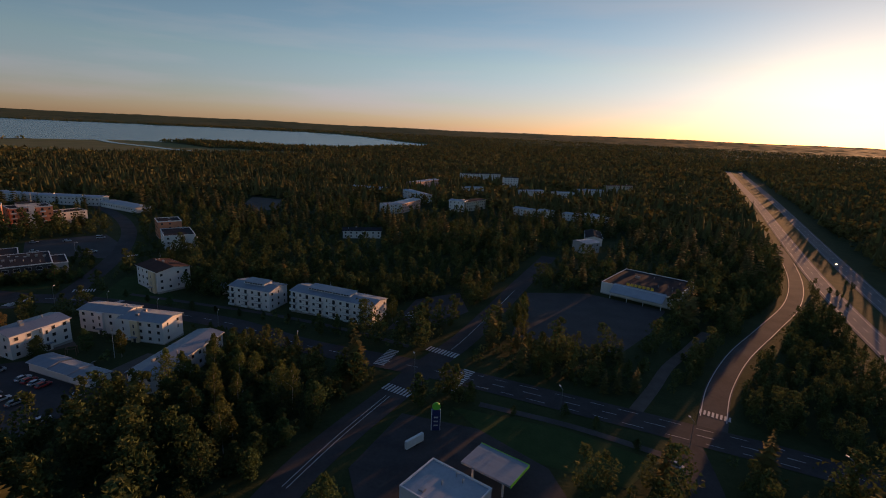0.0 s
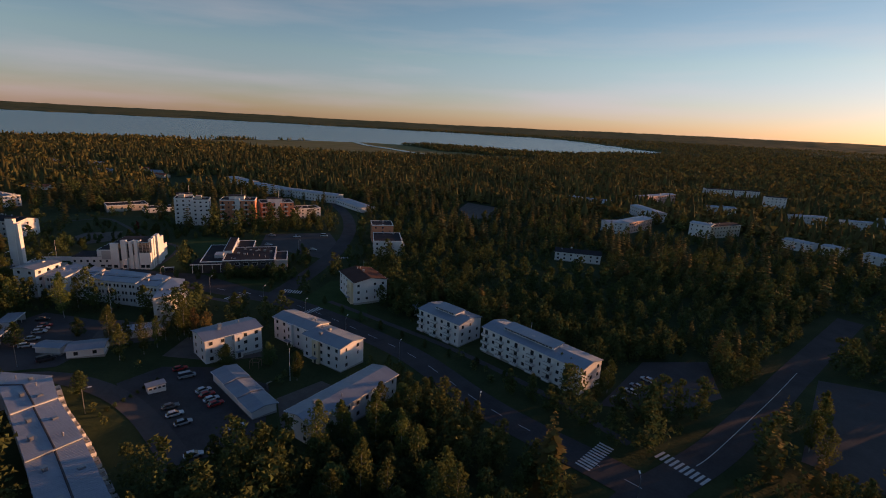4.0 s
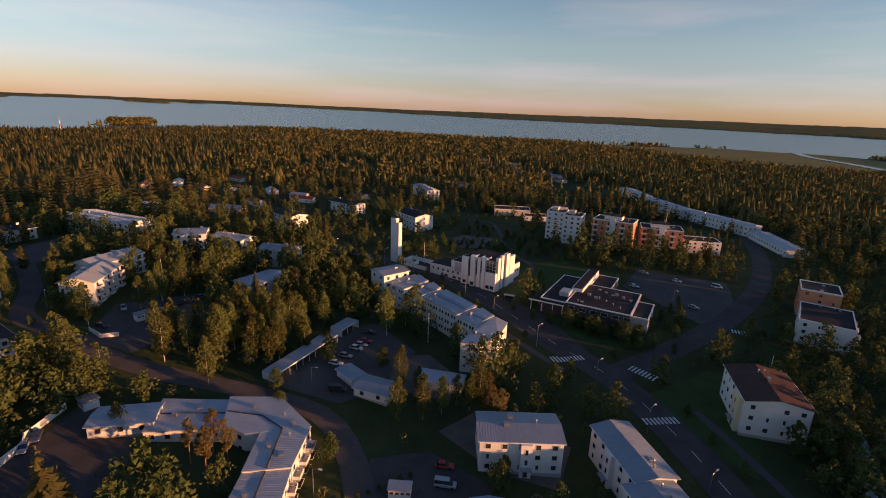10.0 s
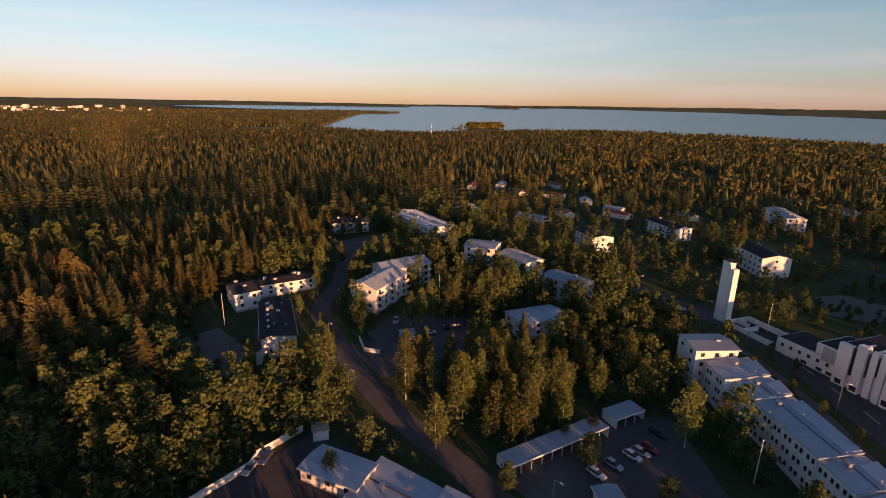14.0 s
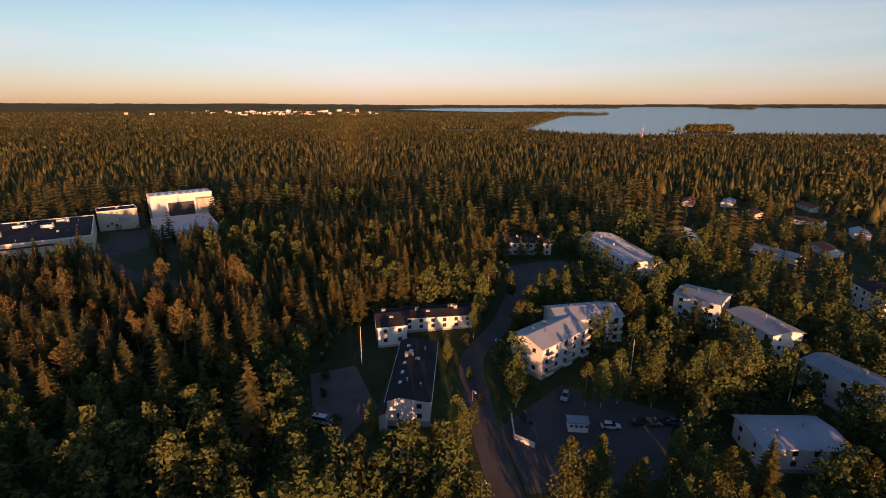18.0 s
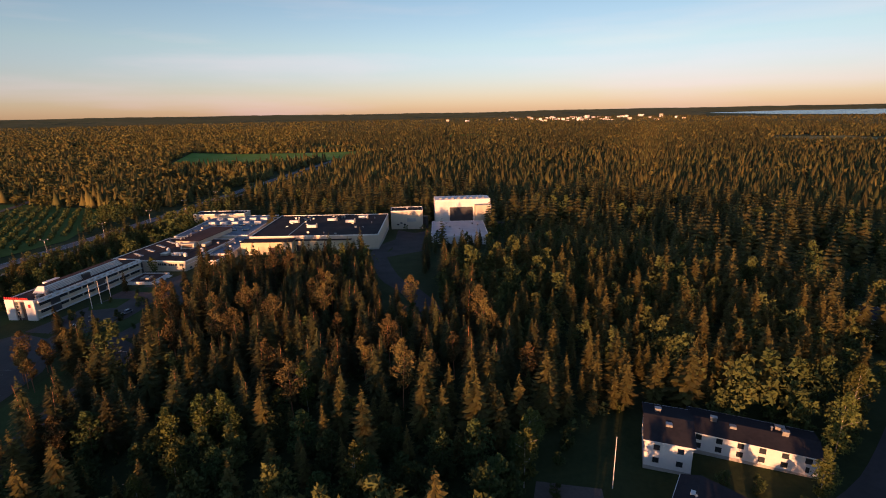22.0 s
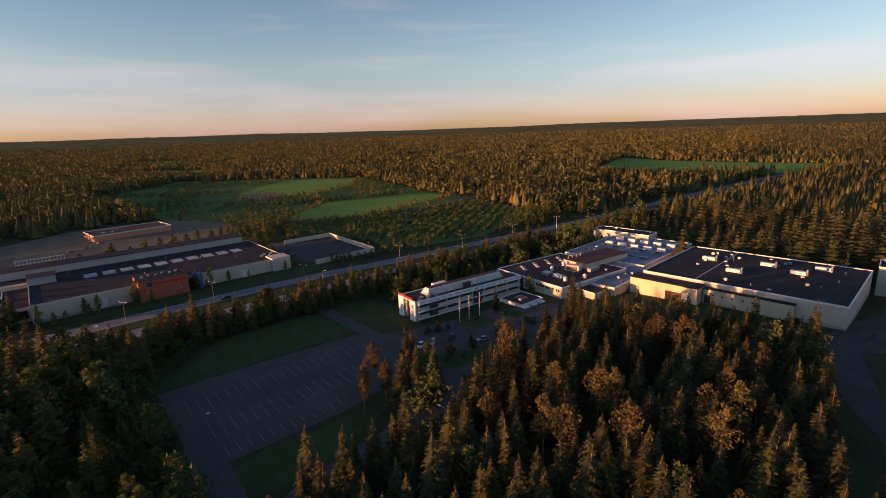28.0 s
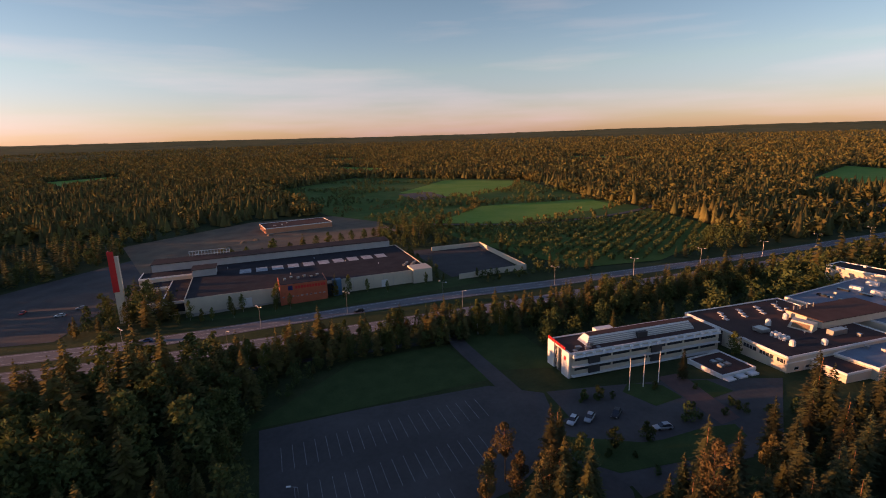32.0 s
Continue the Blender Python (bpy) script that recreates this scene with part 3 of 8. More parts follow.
patch("yard", [(-120, 134), (-104, 122), (-94, 132), (-98, 150), (-118, 150)], GRAVEL, 0.06, 1.0, "gravel yard with a playground")
patch("yard", [(-40, 187), (-34, 226), (-14, 240), (-8, 214), (-19, 197)], ASPHALT_OLD, 0.075, 1.0, "asphalt parking yard beside a long block")
patch("yard", [(-206, 122), (-188, 118), (-180, 134), (-192, 140), (-206, 134)], GRAVEL, 0.065, 1.0, "gravel play yard")
patch("yard", [(-214, -14), (-203, -19), (-196, -6), (-194, 9), (-207, 5)], GRAVEL, 0.06, 1.0, "gravel yard beside dark-roofed blocks")
patch("yard", [(-308, -36), (-331, -22), (-319, -6), (-300, -3), (-287, -15)], ASPHALT_OLD, 0.07, 3.0, "asphalt parking yard in the wood")
patch("yard", [(-213.6, 425.7), (-201, 445), (-221, 503), (-260, 511), (-246, 466)], GRAVEL, 0.1, 3.0, "pale gravel sports ground in the wood")
patch("yard", [(-60, -130), (-100, -112), (-110, -150), (-98, -184), (-80, -162)], ASPHALT_OLD, 0.072, 0.5, "asphalt court before the office")
patch("lawn", [(-38, -126), (-8, -140), (-14, -160), (-54, -146)], LAWN, 0.07, 1.0, "mown lawn beside the office", "lawn")
patch("lawn", [(-77, -117), (-86, -120.5), (-92.5, -132), (-96, -143), (-100, -150), (-104, -147), (-101, -131), (-93, -115), (-84, -112)], LAWN, 0.13, 0.0, "mown lawn between the office lot and the wood", "lawn")
patch("lawn", [(-73.9, -144.6), (-83.8, -144.2), (-85.8, -153.3), (-78.8, -155.6), (-72, -150)], LAWN, 0.13, 0.0, "mown lawn strip before the office", "lawn")
patch("lawn", [(-81.2, -161.4), (-90.8, -157.1), (-92.8, -166.2), (-85.1, -167.5)], LAWN, 0.13, 0.0, "mown lawn before the pavilion", "lawn")
patch("path", [(-75.4, -158.8), (-78.3, -166.1), (-99.6, -153.7), (-98.2, -147.5)], PAVERS, 0.14, 0.0, "red-brown paved path across the office court", "path")
patch("yard", [(-52.7, -54.3), (-71, -55.5), (-90, -49), (-88, -43), (-70, -48)], ASPHALT_OLD, 0.085, 1.0, "asphalt drive of the car park")
patch("lawn", [(-72, -52), (-82, -80), (-88, -100), (-92, -62), (-82, -44)], LAWN, 0.07, 1.0, "mown lawn strip", "lawn")
patch("lawn", [(-20, -60), (-4, -100), (-14, -130), (-44, -124), (-30, -84)], LAWN, 0.065, 1.0, "mown lawn strip", "lawn")
patch("lawn", [(-258, 176), (-286, 198), (-300, 230), (-268, 240), (-244, 210), (-244, 184)], LAWN, 0.065, 1.0, "mown lawn round the church", "lawn")
patch("lawn", [(-200, 198), (-222, 186), (-240, 186), (-214, 216), (-204, 220)], LAWN, 0.06, 1.0, "mown lawn at the junction", "lawn")
patch("lawn", [(-176, 196), (-184, 224), (-170, 232), (-140, 200), (-150, 196)], LAWN, 0.06, 1.0, "mown lawn at the junction", "lawn")
patch("lawn", [(-215, 10), (-206, 20), (-222, 32), (-238, 14), (-230, 6)], LAWN, 0.06, 1.0, "mown lawn", "lawn")
patch("lawn", [(85, -60), (60, -98), (44, -150), (36, -190), (50, -192), (60, -150), (72, -98)], LAWN, 0.06, 1.0, "mown verge below the supermarket", "lawn")
patch("lawn", [(-8, 132), (24, 126), (46, 116), (36, 104), (8, 112)], LAWN, 0.06, 1.0, "mown verge by the filling station", "lawn")
patch("lawn", [(-330, 200), (-350, 150), (-400, 170), (-410, 230), (-370, 260), (-330, 240)], GRASS, 0.06, None, "grassy hollow with shrubs", "lawn")

# ---- buildings ----
WIN = {}


def ring(a, b, t, y0, y1):
    """A closed rectangular frame, one connected mesh."""
    m = Mesh()
    for y in (y0, y1):
        m.v += [(-a, y, -b), (a, y, -b), (a, y, b), (-a, y, b), (-a + t, y, -b + t), (a - t, y, -b + t), (a - t, y, b - t), (-a + t, y, b - t)]
    for k in range(4):
        n = (k + 1) % 4
        m.f += [(k, n, 4 + n, 4 + k), (8 + k, 12 + k, 12 + n, 8 + n), (k, 8 + k, 8 + n, n), (4 + k, 4 + n, 12 + n, 12 + k)]
    return m


def window(parent, x, y, z, turn, w=1.3, h=1.35, far=False):
    """A framed window set on a wall: frame and pane, or a bare pane far off; turn is the way it faces, in degrees."""
    key = (round(w, 2), round(h, 2))
    if key not in WIN:
        a, b, t = w / 2, h / 2, 0.09
        f = ring(a, b, t, -0.07, 0.05)
        g = Mesh().box(-a + t * 0.9, a - t * 0.9, -0.02, 0.0, -b + t * 0.9, b - t * 0.9)
        bare = Mesh().box(-a + t, a - t, -0.03, 0.04, -b + t, b - t)
        WIN[key] = (f.data("window", FRAMEM), g.data("pane", GLASS), bare.data("window", GLASS))
    fm, gm, bare = WIN[key]
    ob = new("window", bare if far else fm)
    ob.parent = parent
    ob.matrix_basis = pose(x, y, z, 0, 0, turn + 90)
    if not far:
        p = new("pane", gm)
        p.parent = ob
    return ob


BALC = {}


def balcony(parent, x, y, z, turn, w=3.2, d=1.4, front=None):
    """A balcony: slab, two cheeks and a parapet panel with a rail."""
    key = (round(w, 1), round(d, 1), front.name if front else "")
    if key not in BALC:
        s = Mesh().box(-w / 2, w / 2, -d, 0, -0.15, 0)
        r = Mesh().box(-w / 2, w / 2, -d, -d + 0.06, 0.12, 0.95).box(-w / 2, -w / 2 + 0.06, -d + 0.06, 0, 0.12, 0.95).box(w / 2 - 0.06, w / 2, -d + 0.06, 0, 0.12, 0.95)
        k = Mesh().box(-w / 2 - 0.02, w / 2 + 0.02, -d - 0.02, -d + 0.08, 1.0, 1.06)
        for i in range(3):
            k.box(-w / 2 + i * (w - 0.06) / 2, -w / 2 + 0.06 + i * (w - 0.06) / 2, -d, -d + 0.05, 0.95, 1.0)
        BALC[key] = (s.data("balcony", CONCRETE), r.data("parapet", front or WHITEMETAL), k.data("rail", DARKMETAL))
    s, r, k = BALC[key]
    ob = new("balcony", s)
    ob.parent = parent
    ob.matrix_basis = pose(x, y, z, 0, 0, turn + 90)
    for nm, me in (("parapet", r), ("rail", k)):
        c = new(nm, me)
        c.parent = ob
    return ob


def roof_flat(L, D, H, mroof, mtrim, root, over=0.15):
    part("roof", Mesh().box(-L / 2 + 0.3, L / 2 - 0.3, -D / 2 + 0.3, D / 2 - 0.3, H - 0.2, H + 0.02), mroof, root)
    m = Mesh()
    a, b = L / 2 + 0.06, D / 2 + 0.06
    for x0, x1, y0, y1 in ((-a, a, -b, -b + 0.36), (-a, a, b - 0.36, b), (-a, -a + 0.36, -b + 0.36, b - 0.36), (a - 0.36, a, -b + 0.36, b - 0.36)):
        m.box(x0, x1, y0, y1, H - 0.25, H + 0.35)
    part("parapet", m, mtrim, root)


def roof_slope(L, D, H, rise, mroof, root, over=0.45, ridge=0.0, seams=True):
    """A pitched sheet roof with eaves, ridge along x at y = ridge, and standing seams."""
    a, b = L / 2 + over, D / 2 + over
    t = 0.16
    m = Mesh()
    for y0, y1, z0, z1 in ((-b, ridge, H, H + rise), (ridge, b, H + rise, H)):
        if abs(y1 - y0) < 0.3:
            continue
        m.add([(-a, y0, z0 - t), (a, y0, z0 - t), (a, y1, z1 - t), (-a, y1, z1 - t), (-a, y0, z0), (a, y0, z0), (a, y1, z1), (-a, y1, z1)],
              [(3, 2, 1, 0), (4, 5, 6, 7), (0, 1, 5, 4), (1, 2, 6, 5), (2, 3, 7, 6), (3, 0, 4, 7)])
    part("roof", m, mroof, root)
    if seams:
        s = Mesh()
        k = int(2 * a / 0.62)
        for i in range(k + 1):
            x = -a + 0.03 + i * (2 * a - 0.06) / k
            for y0, y1, z0, z1 in ((-b, ridge, H, H + rise), (ridge, b, H + rise, H)):
                if abs(y1 - y0) < 0.3:
                    continue
                s.add([(x - 0.025, y0, z0), (x + 0.025, y0, z0), (x + 0.025, y1, z1), (x - 0.025, y1, z1), (x - 0.025, y0, z0 + 0.03), (x + 0.025, y0, z0 + 0.03), (x + 0.025, y1, z1 + 0.03), (x - 0.025, y1, z1 + 0.03)],
                      [(4, 5, 6, 7), (0, 1, 5, 4), (1, 2, 6, 5), (2, 3, 7, 6), (3, 0, 4, 7)])
        tagged(part("seams", s, mroof, root), kind="stuff")
    # fascia boards and gutters
    part("gutter", Mesh().box(-a, a, -b - 0.1, -b, H - t - 0.04, H - 0.02), WHITEMETAL, root)
    part("gutter", Mesh().box(-a, a, b, b + 0.1, H - t - 0.04, H - 0.02), WHITEMETAL, root)


VENTS = {}


def vent(root, x, y, z, kind=0):
    """Roof furniture: a capped pipe, a box cowl, or a hatch."""
    if kind not in VENTS:
        m = Mesh()
        if kind == 0:
            m.tube((0, 0, -0.3), (0, 0, 0.7), 0.16, 0.16, 8).tube((0, 0, 0.74), (0, 0, 0.98), 0.3, 0.12, 8)
        elif kind == 1:
            m.box(-0.55, 0.55, -0.4, 0.4, -0.3, 0.75).box(-0.65, 0.65, -0.5, 0.5, 0.8, 0.9)
            for sx in (-0.5, 0.42):
                m.box(sx, sx + 0.08, -0.35, 0.35, 0.75, 0.8)
        else:
            m.box(-0.6, 0.6, -0.6, 0.6, -0.3, 0.25).box(-0.5, 0.5, -0.5, 0.5, 0.25, 0.33)
        VENTS[kind] = m.data("roof_vent", STEEL)
    ob = new("roof_vent", VENTS[kind])
    ob.parent = root
    ob.matrix_basis = pose(x, y, z)


def house(x, y, L, D, turn, H, storeys, wall=WHITE, roof=METALROOF, kind="slope", rise=1.0, ridge=0.0, sides="nsew", gap=3.4, label="", name="apartment_building",
          category="apartment building", group="apartment blocks", plinth=0.5, balconies="", accent=None, win=(1.3, 1.35), vents=3, trim=WHITEMETAL, seams=True, bfront=None, base=None):
    """A block: walls on a plinth, roof, rows of windows on the sides named (n, s: the long ones), balconies, an accent bay, roof vents."""
    z = gz(x, y) if base is None else base
    root = new(name)
    root.matrix_basis = pose(x, y, z, 0, 0, turn)
    tagged(root, label or "white rendered apartment block with grey sheet roof", category, group)
    c, s = math.cos(radians(turn)), math.sin(radians(turn))
    CLEAR.append(([(x + c * px - s * py, y + s * px + c * py) for px, py in ((-L / 2, -D / 2), (L / 2, -D / 2), (L / 2, D / 2), (-L / 2, D / 2))], 2.5))
    rng = random.Random(int(abs(x * 7 + y * 13)))
    if kind == "flat":
        part("wall", Mesh().box(-L / 2, L / 2, -D / 2, D / 2, -2.0, H - 0.2), wall, root)
        roof_flat(L, D, H, roof, trim, root)
    else:
        m = Mesh().box(-L / 2, L / 2, -D / 2, D / 2, -2.0, H - 0.1)
        yr = min(max(ridge, -D / 2), D / 2)
        for sx in (-L / 2, L / 2 - 0.3):
            m.add([(sx, -D / 2, H - 0.2), (sx + 0.3, -D / 2, H - 0.2), (sx + 0.3, D / 2, H - 0.2), (sx, D / 2, H - 0.2), (sx, yr, H + rise * 0.93 - 0.1), (sx + 0.3, yr, H + rise * 0.93 - 0.1)],
                  [(0, 3, 4), (1, 5, 2), (0, 4, 5, 1), (3, 2, 5, 4)])
        part("wall", m, wall, root)
        roof_slope(L, D, H, rise, roof, root, ridge=ridge, seams=seams)
    part("plinth", Mesh().box(-L / 2 - 0.04, L / 2 + 0.04, -D / 2 - 0.04, D / 2 + 0.04, -2.0, plinth), CONCRETE, root)
    sh = (H - plinth - 0.3) / storeys
    off = math.hypot(x + 120, y - 60) > 140
    for side in sides:
        length = L if side in "ns" else D
        k = max(1, int((length - 1.2) / gap))
        turn_ = {"s": -90, "n": 90, "e": 0, "w": 180}[side]
        hasb = side in balconies
        for i in range(k):
            u = -length / 2 + length * (i + 0.5) / k
            for lv in range(storeys):
                zc = plinth + sh * lv + sh * 0.56
                px, py = {"s": (u, -D / 2), "n": (-u, D / 2), "e": (L / 2, u), "w": (-L / 2, -u)}[side]
                if hasb and i % 2 == 0:
                    balcony(root, px, py, plinth + sh * lv + 0.1, turn_, min(3.0, gap - 0.3), 1.4, bfront)
                    window(root, px, py, zc - 0.1, turn_, 1.5, 1.9, off)
                    continue
                if side in "ew" and rng.random() < 0.25:
                    continue
                ww = win[0] if rng.random() > 0.25 else win[0] * 0.6
                window(root, px, py, zc, turn_, round(ww, 2), win[1], off)
    if accent:
        u, w, mt, side = accent
        sgn = -1 if side == "s" else 1
        y0, y1 = sorted((sgn * (D / 2 - 0.2), sgn * (D / 2 + 1.1)))
        part("stair_bay", Mesh().box(u - w / 2, u + w / 2, y0, y1, -1.0, H - 0.25), mt, root)
        for lv in range(1, storeys):
            window(root, u, sgn * (D / 2 + 1.1), plinth + sh * lv + 0.9, -90 if side == "s" else 90, 0.8, 1.5)
        d = Mesh().box(u - 0.5, u + 0.5, min(sgn * (D / 2 + 1.1), sgn * (D / 2 + 1.16)), max(sgn * (D / 2 + 1.1), sgn * (D / 2 + 1.16)), 0.1, 2.2)
        part("door", d, DARKMETAL, root)
        cpy = Mesh().box(u - 1.3, u + 1.3, min(sgn * (D / 2 + 1.0), sgn * (D / 2 + 2.4)), max(sgn * (D / 2 + 1.0), sgn * (D / 2 + 2.4)), 2.5, 2.65)
        part("canopy", cpy, METALROOF, root)
    for i in range(vents):
        vx, vy = rng.uniform(-L * 0.4, L * 0.4), rng.uniform(-D * 0.25, D * 0.25)
        vz = H + 0.1 if kind == "flat" else H + rise * (1 - abs(vy - ridge) / (D / 2 + 0.4 + abs(ridge)))
        vent(root, vx, vy, vz, rng.choice((0, 0, 1, 2)))
    return root


# blocks round the main street
house(-156.2, 144.4, 19.0, 10.8, 76.0, 8.7, 3, rise=1.1, accent=(1.0, 2.6, WHITE, "s"), label="white three-storey block with ribbed grey roof and stair bay")
house(-144.9, 167.2, 19.3, 9.4, -3.1, 9.0, 3, rise=1.0, accent=(0.0, 2.6, WHITE, "s"), label="white stepped apartment block beside the main street")
house(-126.3, 164.2, 18.3, 10.8, -3.4, 8.8, 3, rise=1.0, accent=(-2.0, 3.0, CREAM, "s"), label="white stepped apartment block with cream stair bay")
house(-105.4, 208.6, 22.0, 12.8, -13.0, 9.3, 3, rise=1.2, balconies="s", label="white block with open balconies and raised roof light")
house(-65.2, 201.6, 42.0, 11.8, -16.6, 9.3, 3, rise=1.2, balconies="s", gap=3.3, vents=5, label="long white block with balconies along the street")
for bx, by, bt, bl in ((-105.4, 208.6, -13.0, 11.0), (-68.0, 202.4, -16.6, 22.0)):
    # the raised glazed strip on the roofs
    rl = new("roof_light")
    rl.matrix_basis = pose(bx, by, gz(bx, by) + 9.3, 0, 0, bt)
    tagged(rl, "raised grey roof light on an apartment roof", "roof light", "roof lights")
    part("cheek", Mesh().box(-bl / 2, bl / 2, -2.6, 2.6, 0.3, 1.7), WHITEMETAL, rl)
    part("cap", Mesh().add([(-bl / 2 - 0.3, -3.0, 1.7), (bl / 2 + 0.3, -3.0, 1.7), (bl / 2 + 0.3, 3.0, 2.1), (-bl / 2 - 0.3, 3.0, 2.1), (-bl / 2 - 0.3, -3.0, 1.85), (bl / 2 + 0.3, -3.0, 1.85), (bl / 2 + 0.3, 3.0, 2.25), (-bl / 2 - 0.3, 3.0, 2.25)], [(3, 2, 1, 0), (4, 5, 6, 7), (0, 1, 5, 4), (1, 2, 6, 5), (2, 3, 7, 6), (3, 0, 4, 7)]), METALROOF, rl)
    g = Mesh()
    for i in range(int(bl / 1.4)):
        g.box(-bl / 2 + 0.4 + i * 1.4, -bl / 2 + 1.5 + i * 1.4, -2.66, -2.6, 1.0, 1.6)
    part("glazing", g, GLASS, rl)
house(-159.9, 220.0, 20.0, 15.8, -29.0, 10.3, 3, wall=WHITE, roof=BROWNROOF, rise=1.6, balconies="w", gap=3.2, accent=(6.0, 5.0, CREAM, "s"), label="white block with cream bay, brown roof and glazed balconies")
house(-196.3, 286.1, 23.8, 17.0, -50.0, 9.0, 3, roof=DARKROOF, kind="flat", balconies="n", label="white block with flat dark roof")
house(-216.0, 306.0, 15.0, 14.0, -47.2, 11.5, 4, wall=ORANGE, kind="flat", roof=DARKROOF, label="salmon block with white trim")
house(-98.8, 140.0, 33.0, 9.5, 86.6, 7.2, 2, rise=1.0, gap=3.2, vents=2, label="grey-roofed two-storey block half hidden by trees")

# angled white block by the neighbourhood road
def section(root, pts, top, axis, storeys=2, blank=()):
    """One section of a bent block: walls to the ground, sheet roof with seams, eaves, and windows on its outer sides."""
    z = root.matrix_basis.translation.z
    part("wall", Mesh().prism(pts, -4.0, top - 0.2), WHITE, root)
    cx, cy = sum(p[0] for p in pts) / len(pts), sum(p[1] for p in pts) / len(pts)
    eave = [(cx + (x - cx) * 1.03, cy + (y - cy) * 1.03) for x, y in pts]
    part("roof", Mesh().prism(eave, top - 0.2, top), LIGHTROOF, root)
    ca, sa = math.cos(radians(axis)), math.sin(radians(axis))
    us = [x * ca + y * sa for x, y in eave]
    m = Mesh()
    u = min(us) + 0.3
    while u < max(us) - 0.2:
        hits = []
        for (x0, y0), (x1, y1) in zip(eave, eave[1:] + eave[:1]):
            a, b = x0 * ca + y0 * sa - u, x1 * ca + y1 * sa - u
            if a * b < 0:
                t = a / (a - b)
                hits.append((x0 + (x1 - x0) * t, y0 + (y1 - y0) * t))
        if len(hits) == 2:
            (x0, y0), (x1, y1) = hits
            dx, dy = ca * 0.03, sa * 0.03
            m.prism([(x0 - dx, y0 - dy), (x0 + dx, y0 + dy), (x1 + dx, y1 + dy), (x1 - dx, y1 - dy)] if (x1 - x0) * -sa + (y1 - y0) * ca > 0 else [(x1 - dx, y1 - dy), (x1 + dx, y1 + dy), (x0 + dx, y0 + dy), (x0 - dx, y0 - dy)], top - 0.01, top + 0.03)
        u += 0.62
    tagged(part("seams", m, LIGHTROOF, root), kind="stuff")
    area = sum(a[0] * b[1] - b[0] * a[1] for a, b in zip(pts, pts[1:] + pts[:1]))
    for e, ((x0, y0), (x1, y1)) in enumerate(zip(pts, pts[1:] + pts[:1])):
        ln = math.hypot(x1 - x0, y1 - y0)
        if e in blank or ln < 3.0:
            continue
        turn = math.degrees(math.atan2(y1 - y0, x1 - x0)) + (-90 if area > 0 else 90)
        k = int(ln / 3.1)
        for q in range(k):
            t = (q + 0.5) / k
            for lv in range(storeys):
                window(root, x0 + (x1 - x0) * t, y0 + (y1 - y0) * t, top - 1.6 - 2.8 * lv, turn, 1.3, 1.3)


bent = new("apartment_building")
bent.matrix_basis = pose(-160.0, 84.0, 0.0)
tagged(bent, "long bent white block with pale stepped sheet roof", "apartment building", "apartment blocks")
SHAPE = [([(-184.6, 61.6), (-171.6, 60.6), (-169.6, 77.4), (-181.2, 77.4)], 7.5, 86, (2,)), ([(-181.6, 77.6), (-170.2, 77.6), (-165.8, 82.7), (-165.8, 96.9), (-179.3, 89.6)], 8.1, 60, (0, 2)), ([(-165.75, 86.2), (-153.4, 83.8), (-152.9, 93.2), (-165.75, 96.9)], 8.06, -12, (1, 3)),
         ([(-153.3, 83.7), (-131.8, 78.9), (-131.3, 89.2), (-152.8, 93.1)], 7.5, -12, (1, 3)), ([(-131.7, 78.8), (-109.0, 73.2), (-107.0, 83.4), (-131.2, 89.1)], 7.0, -13, (3,))]
for pts, top, axis, blank in SHAPE:
    section(bent, [(x + 160, y - 84) for x, y in pts], top, axis, 2, blank)
    CLEAR.append((pts, 2.5))
gut = [(-178.2, 61.5, 7.5), (-175.6, 77.3, 7.5), (-175.4, 77.8, 8.1), (-172.0, 86.0, 8.1), (-166.0, 90.8, 8.1), (-153.2, 88.4, 8.08), (-153.0, 88.2, 7.5), (-131.5, 84.0, 7.5), (-131.2, 83.9, 7.0), (-108.2, 78.4, 7.0)]
for (x0, y0, z0), (x1, y1, z1) in zip(gut, gut[1:]):
    if abs(z0 - z1) < 0.1:
        part("roof_gutter", Mesh().tube((x0 + 160, y0 - 84, z0 + 0.02), (x1 + 160, y1 - 84, z1 + 0.02), 0.22, 0.22, 6), DARKWALL, bent, "dark valley gutter")
for x, y, z0, k in ((-176.5, 66, 7.5, 1), (-174, 69, 7.5, 0), (-178.8, 71, 7.5, 2), (-176, 84, 8.1, 1), (-171, 91, 8.1, 0), (-167.5, 93, 8.1, 1), (-163, 92.5, 8.1, 0), (-160, 88.4, 8.1, 1), (-157, 91, 8.1, 2), (-147, 85, 7.5, 1), (-144, 89, 7.5, 2), (-139, 82.5, 7.5, 1), (-135, 87, 7.5, 0), (-126, 80, 7.0, 1), (-121, 84.5, 7.0, 2), (-114, 78, 7.0, 1)):
    vent(bent, x + 160, y - 84, z0 + 0.05, k)
for (x0, y0), (x1, y1), n in (((-165.75, 96.9), (-152.9, 93.2), 3), ((-152.8, 93.1), (-131.3, 89.2), 5), ((-131.2, 89.1), (-107, 83.4), 5)):
    turn = math.degrees(math.atan2(y1 - y0, x1 - x0)) + 90
    for q in range(n):
        t = (q + 0.6) / n
        for lv in range(2):
            balcony(bent, x0 + (x1 - x0) * t + 160, y0 + (y1 - y0) * t - 84, 1.6 + 2.8 * lv, turn, 3.0, 1.6, WHITE)
house(-177.3, 55.6, 13.4, 7.3, 88.0, 3.4, 1, roof=LIGHTROOF, rise=0.5, gap=4.0, vents=0, name="outbuilding", category="outbuilding", group="outbuildings", label="low white outbuilding with pale sheet roof")
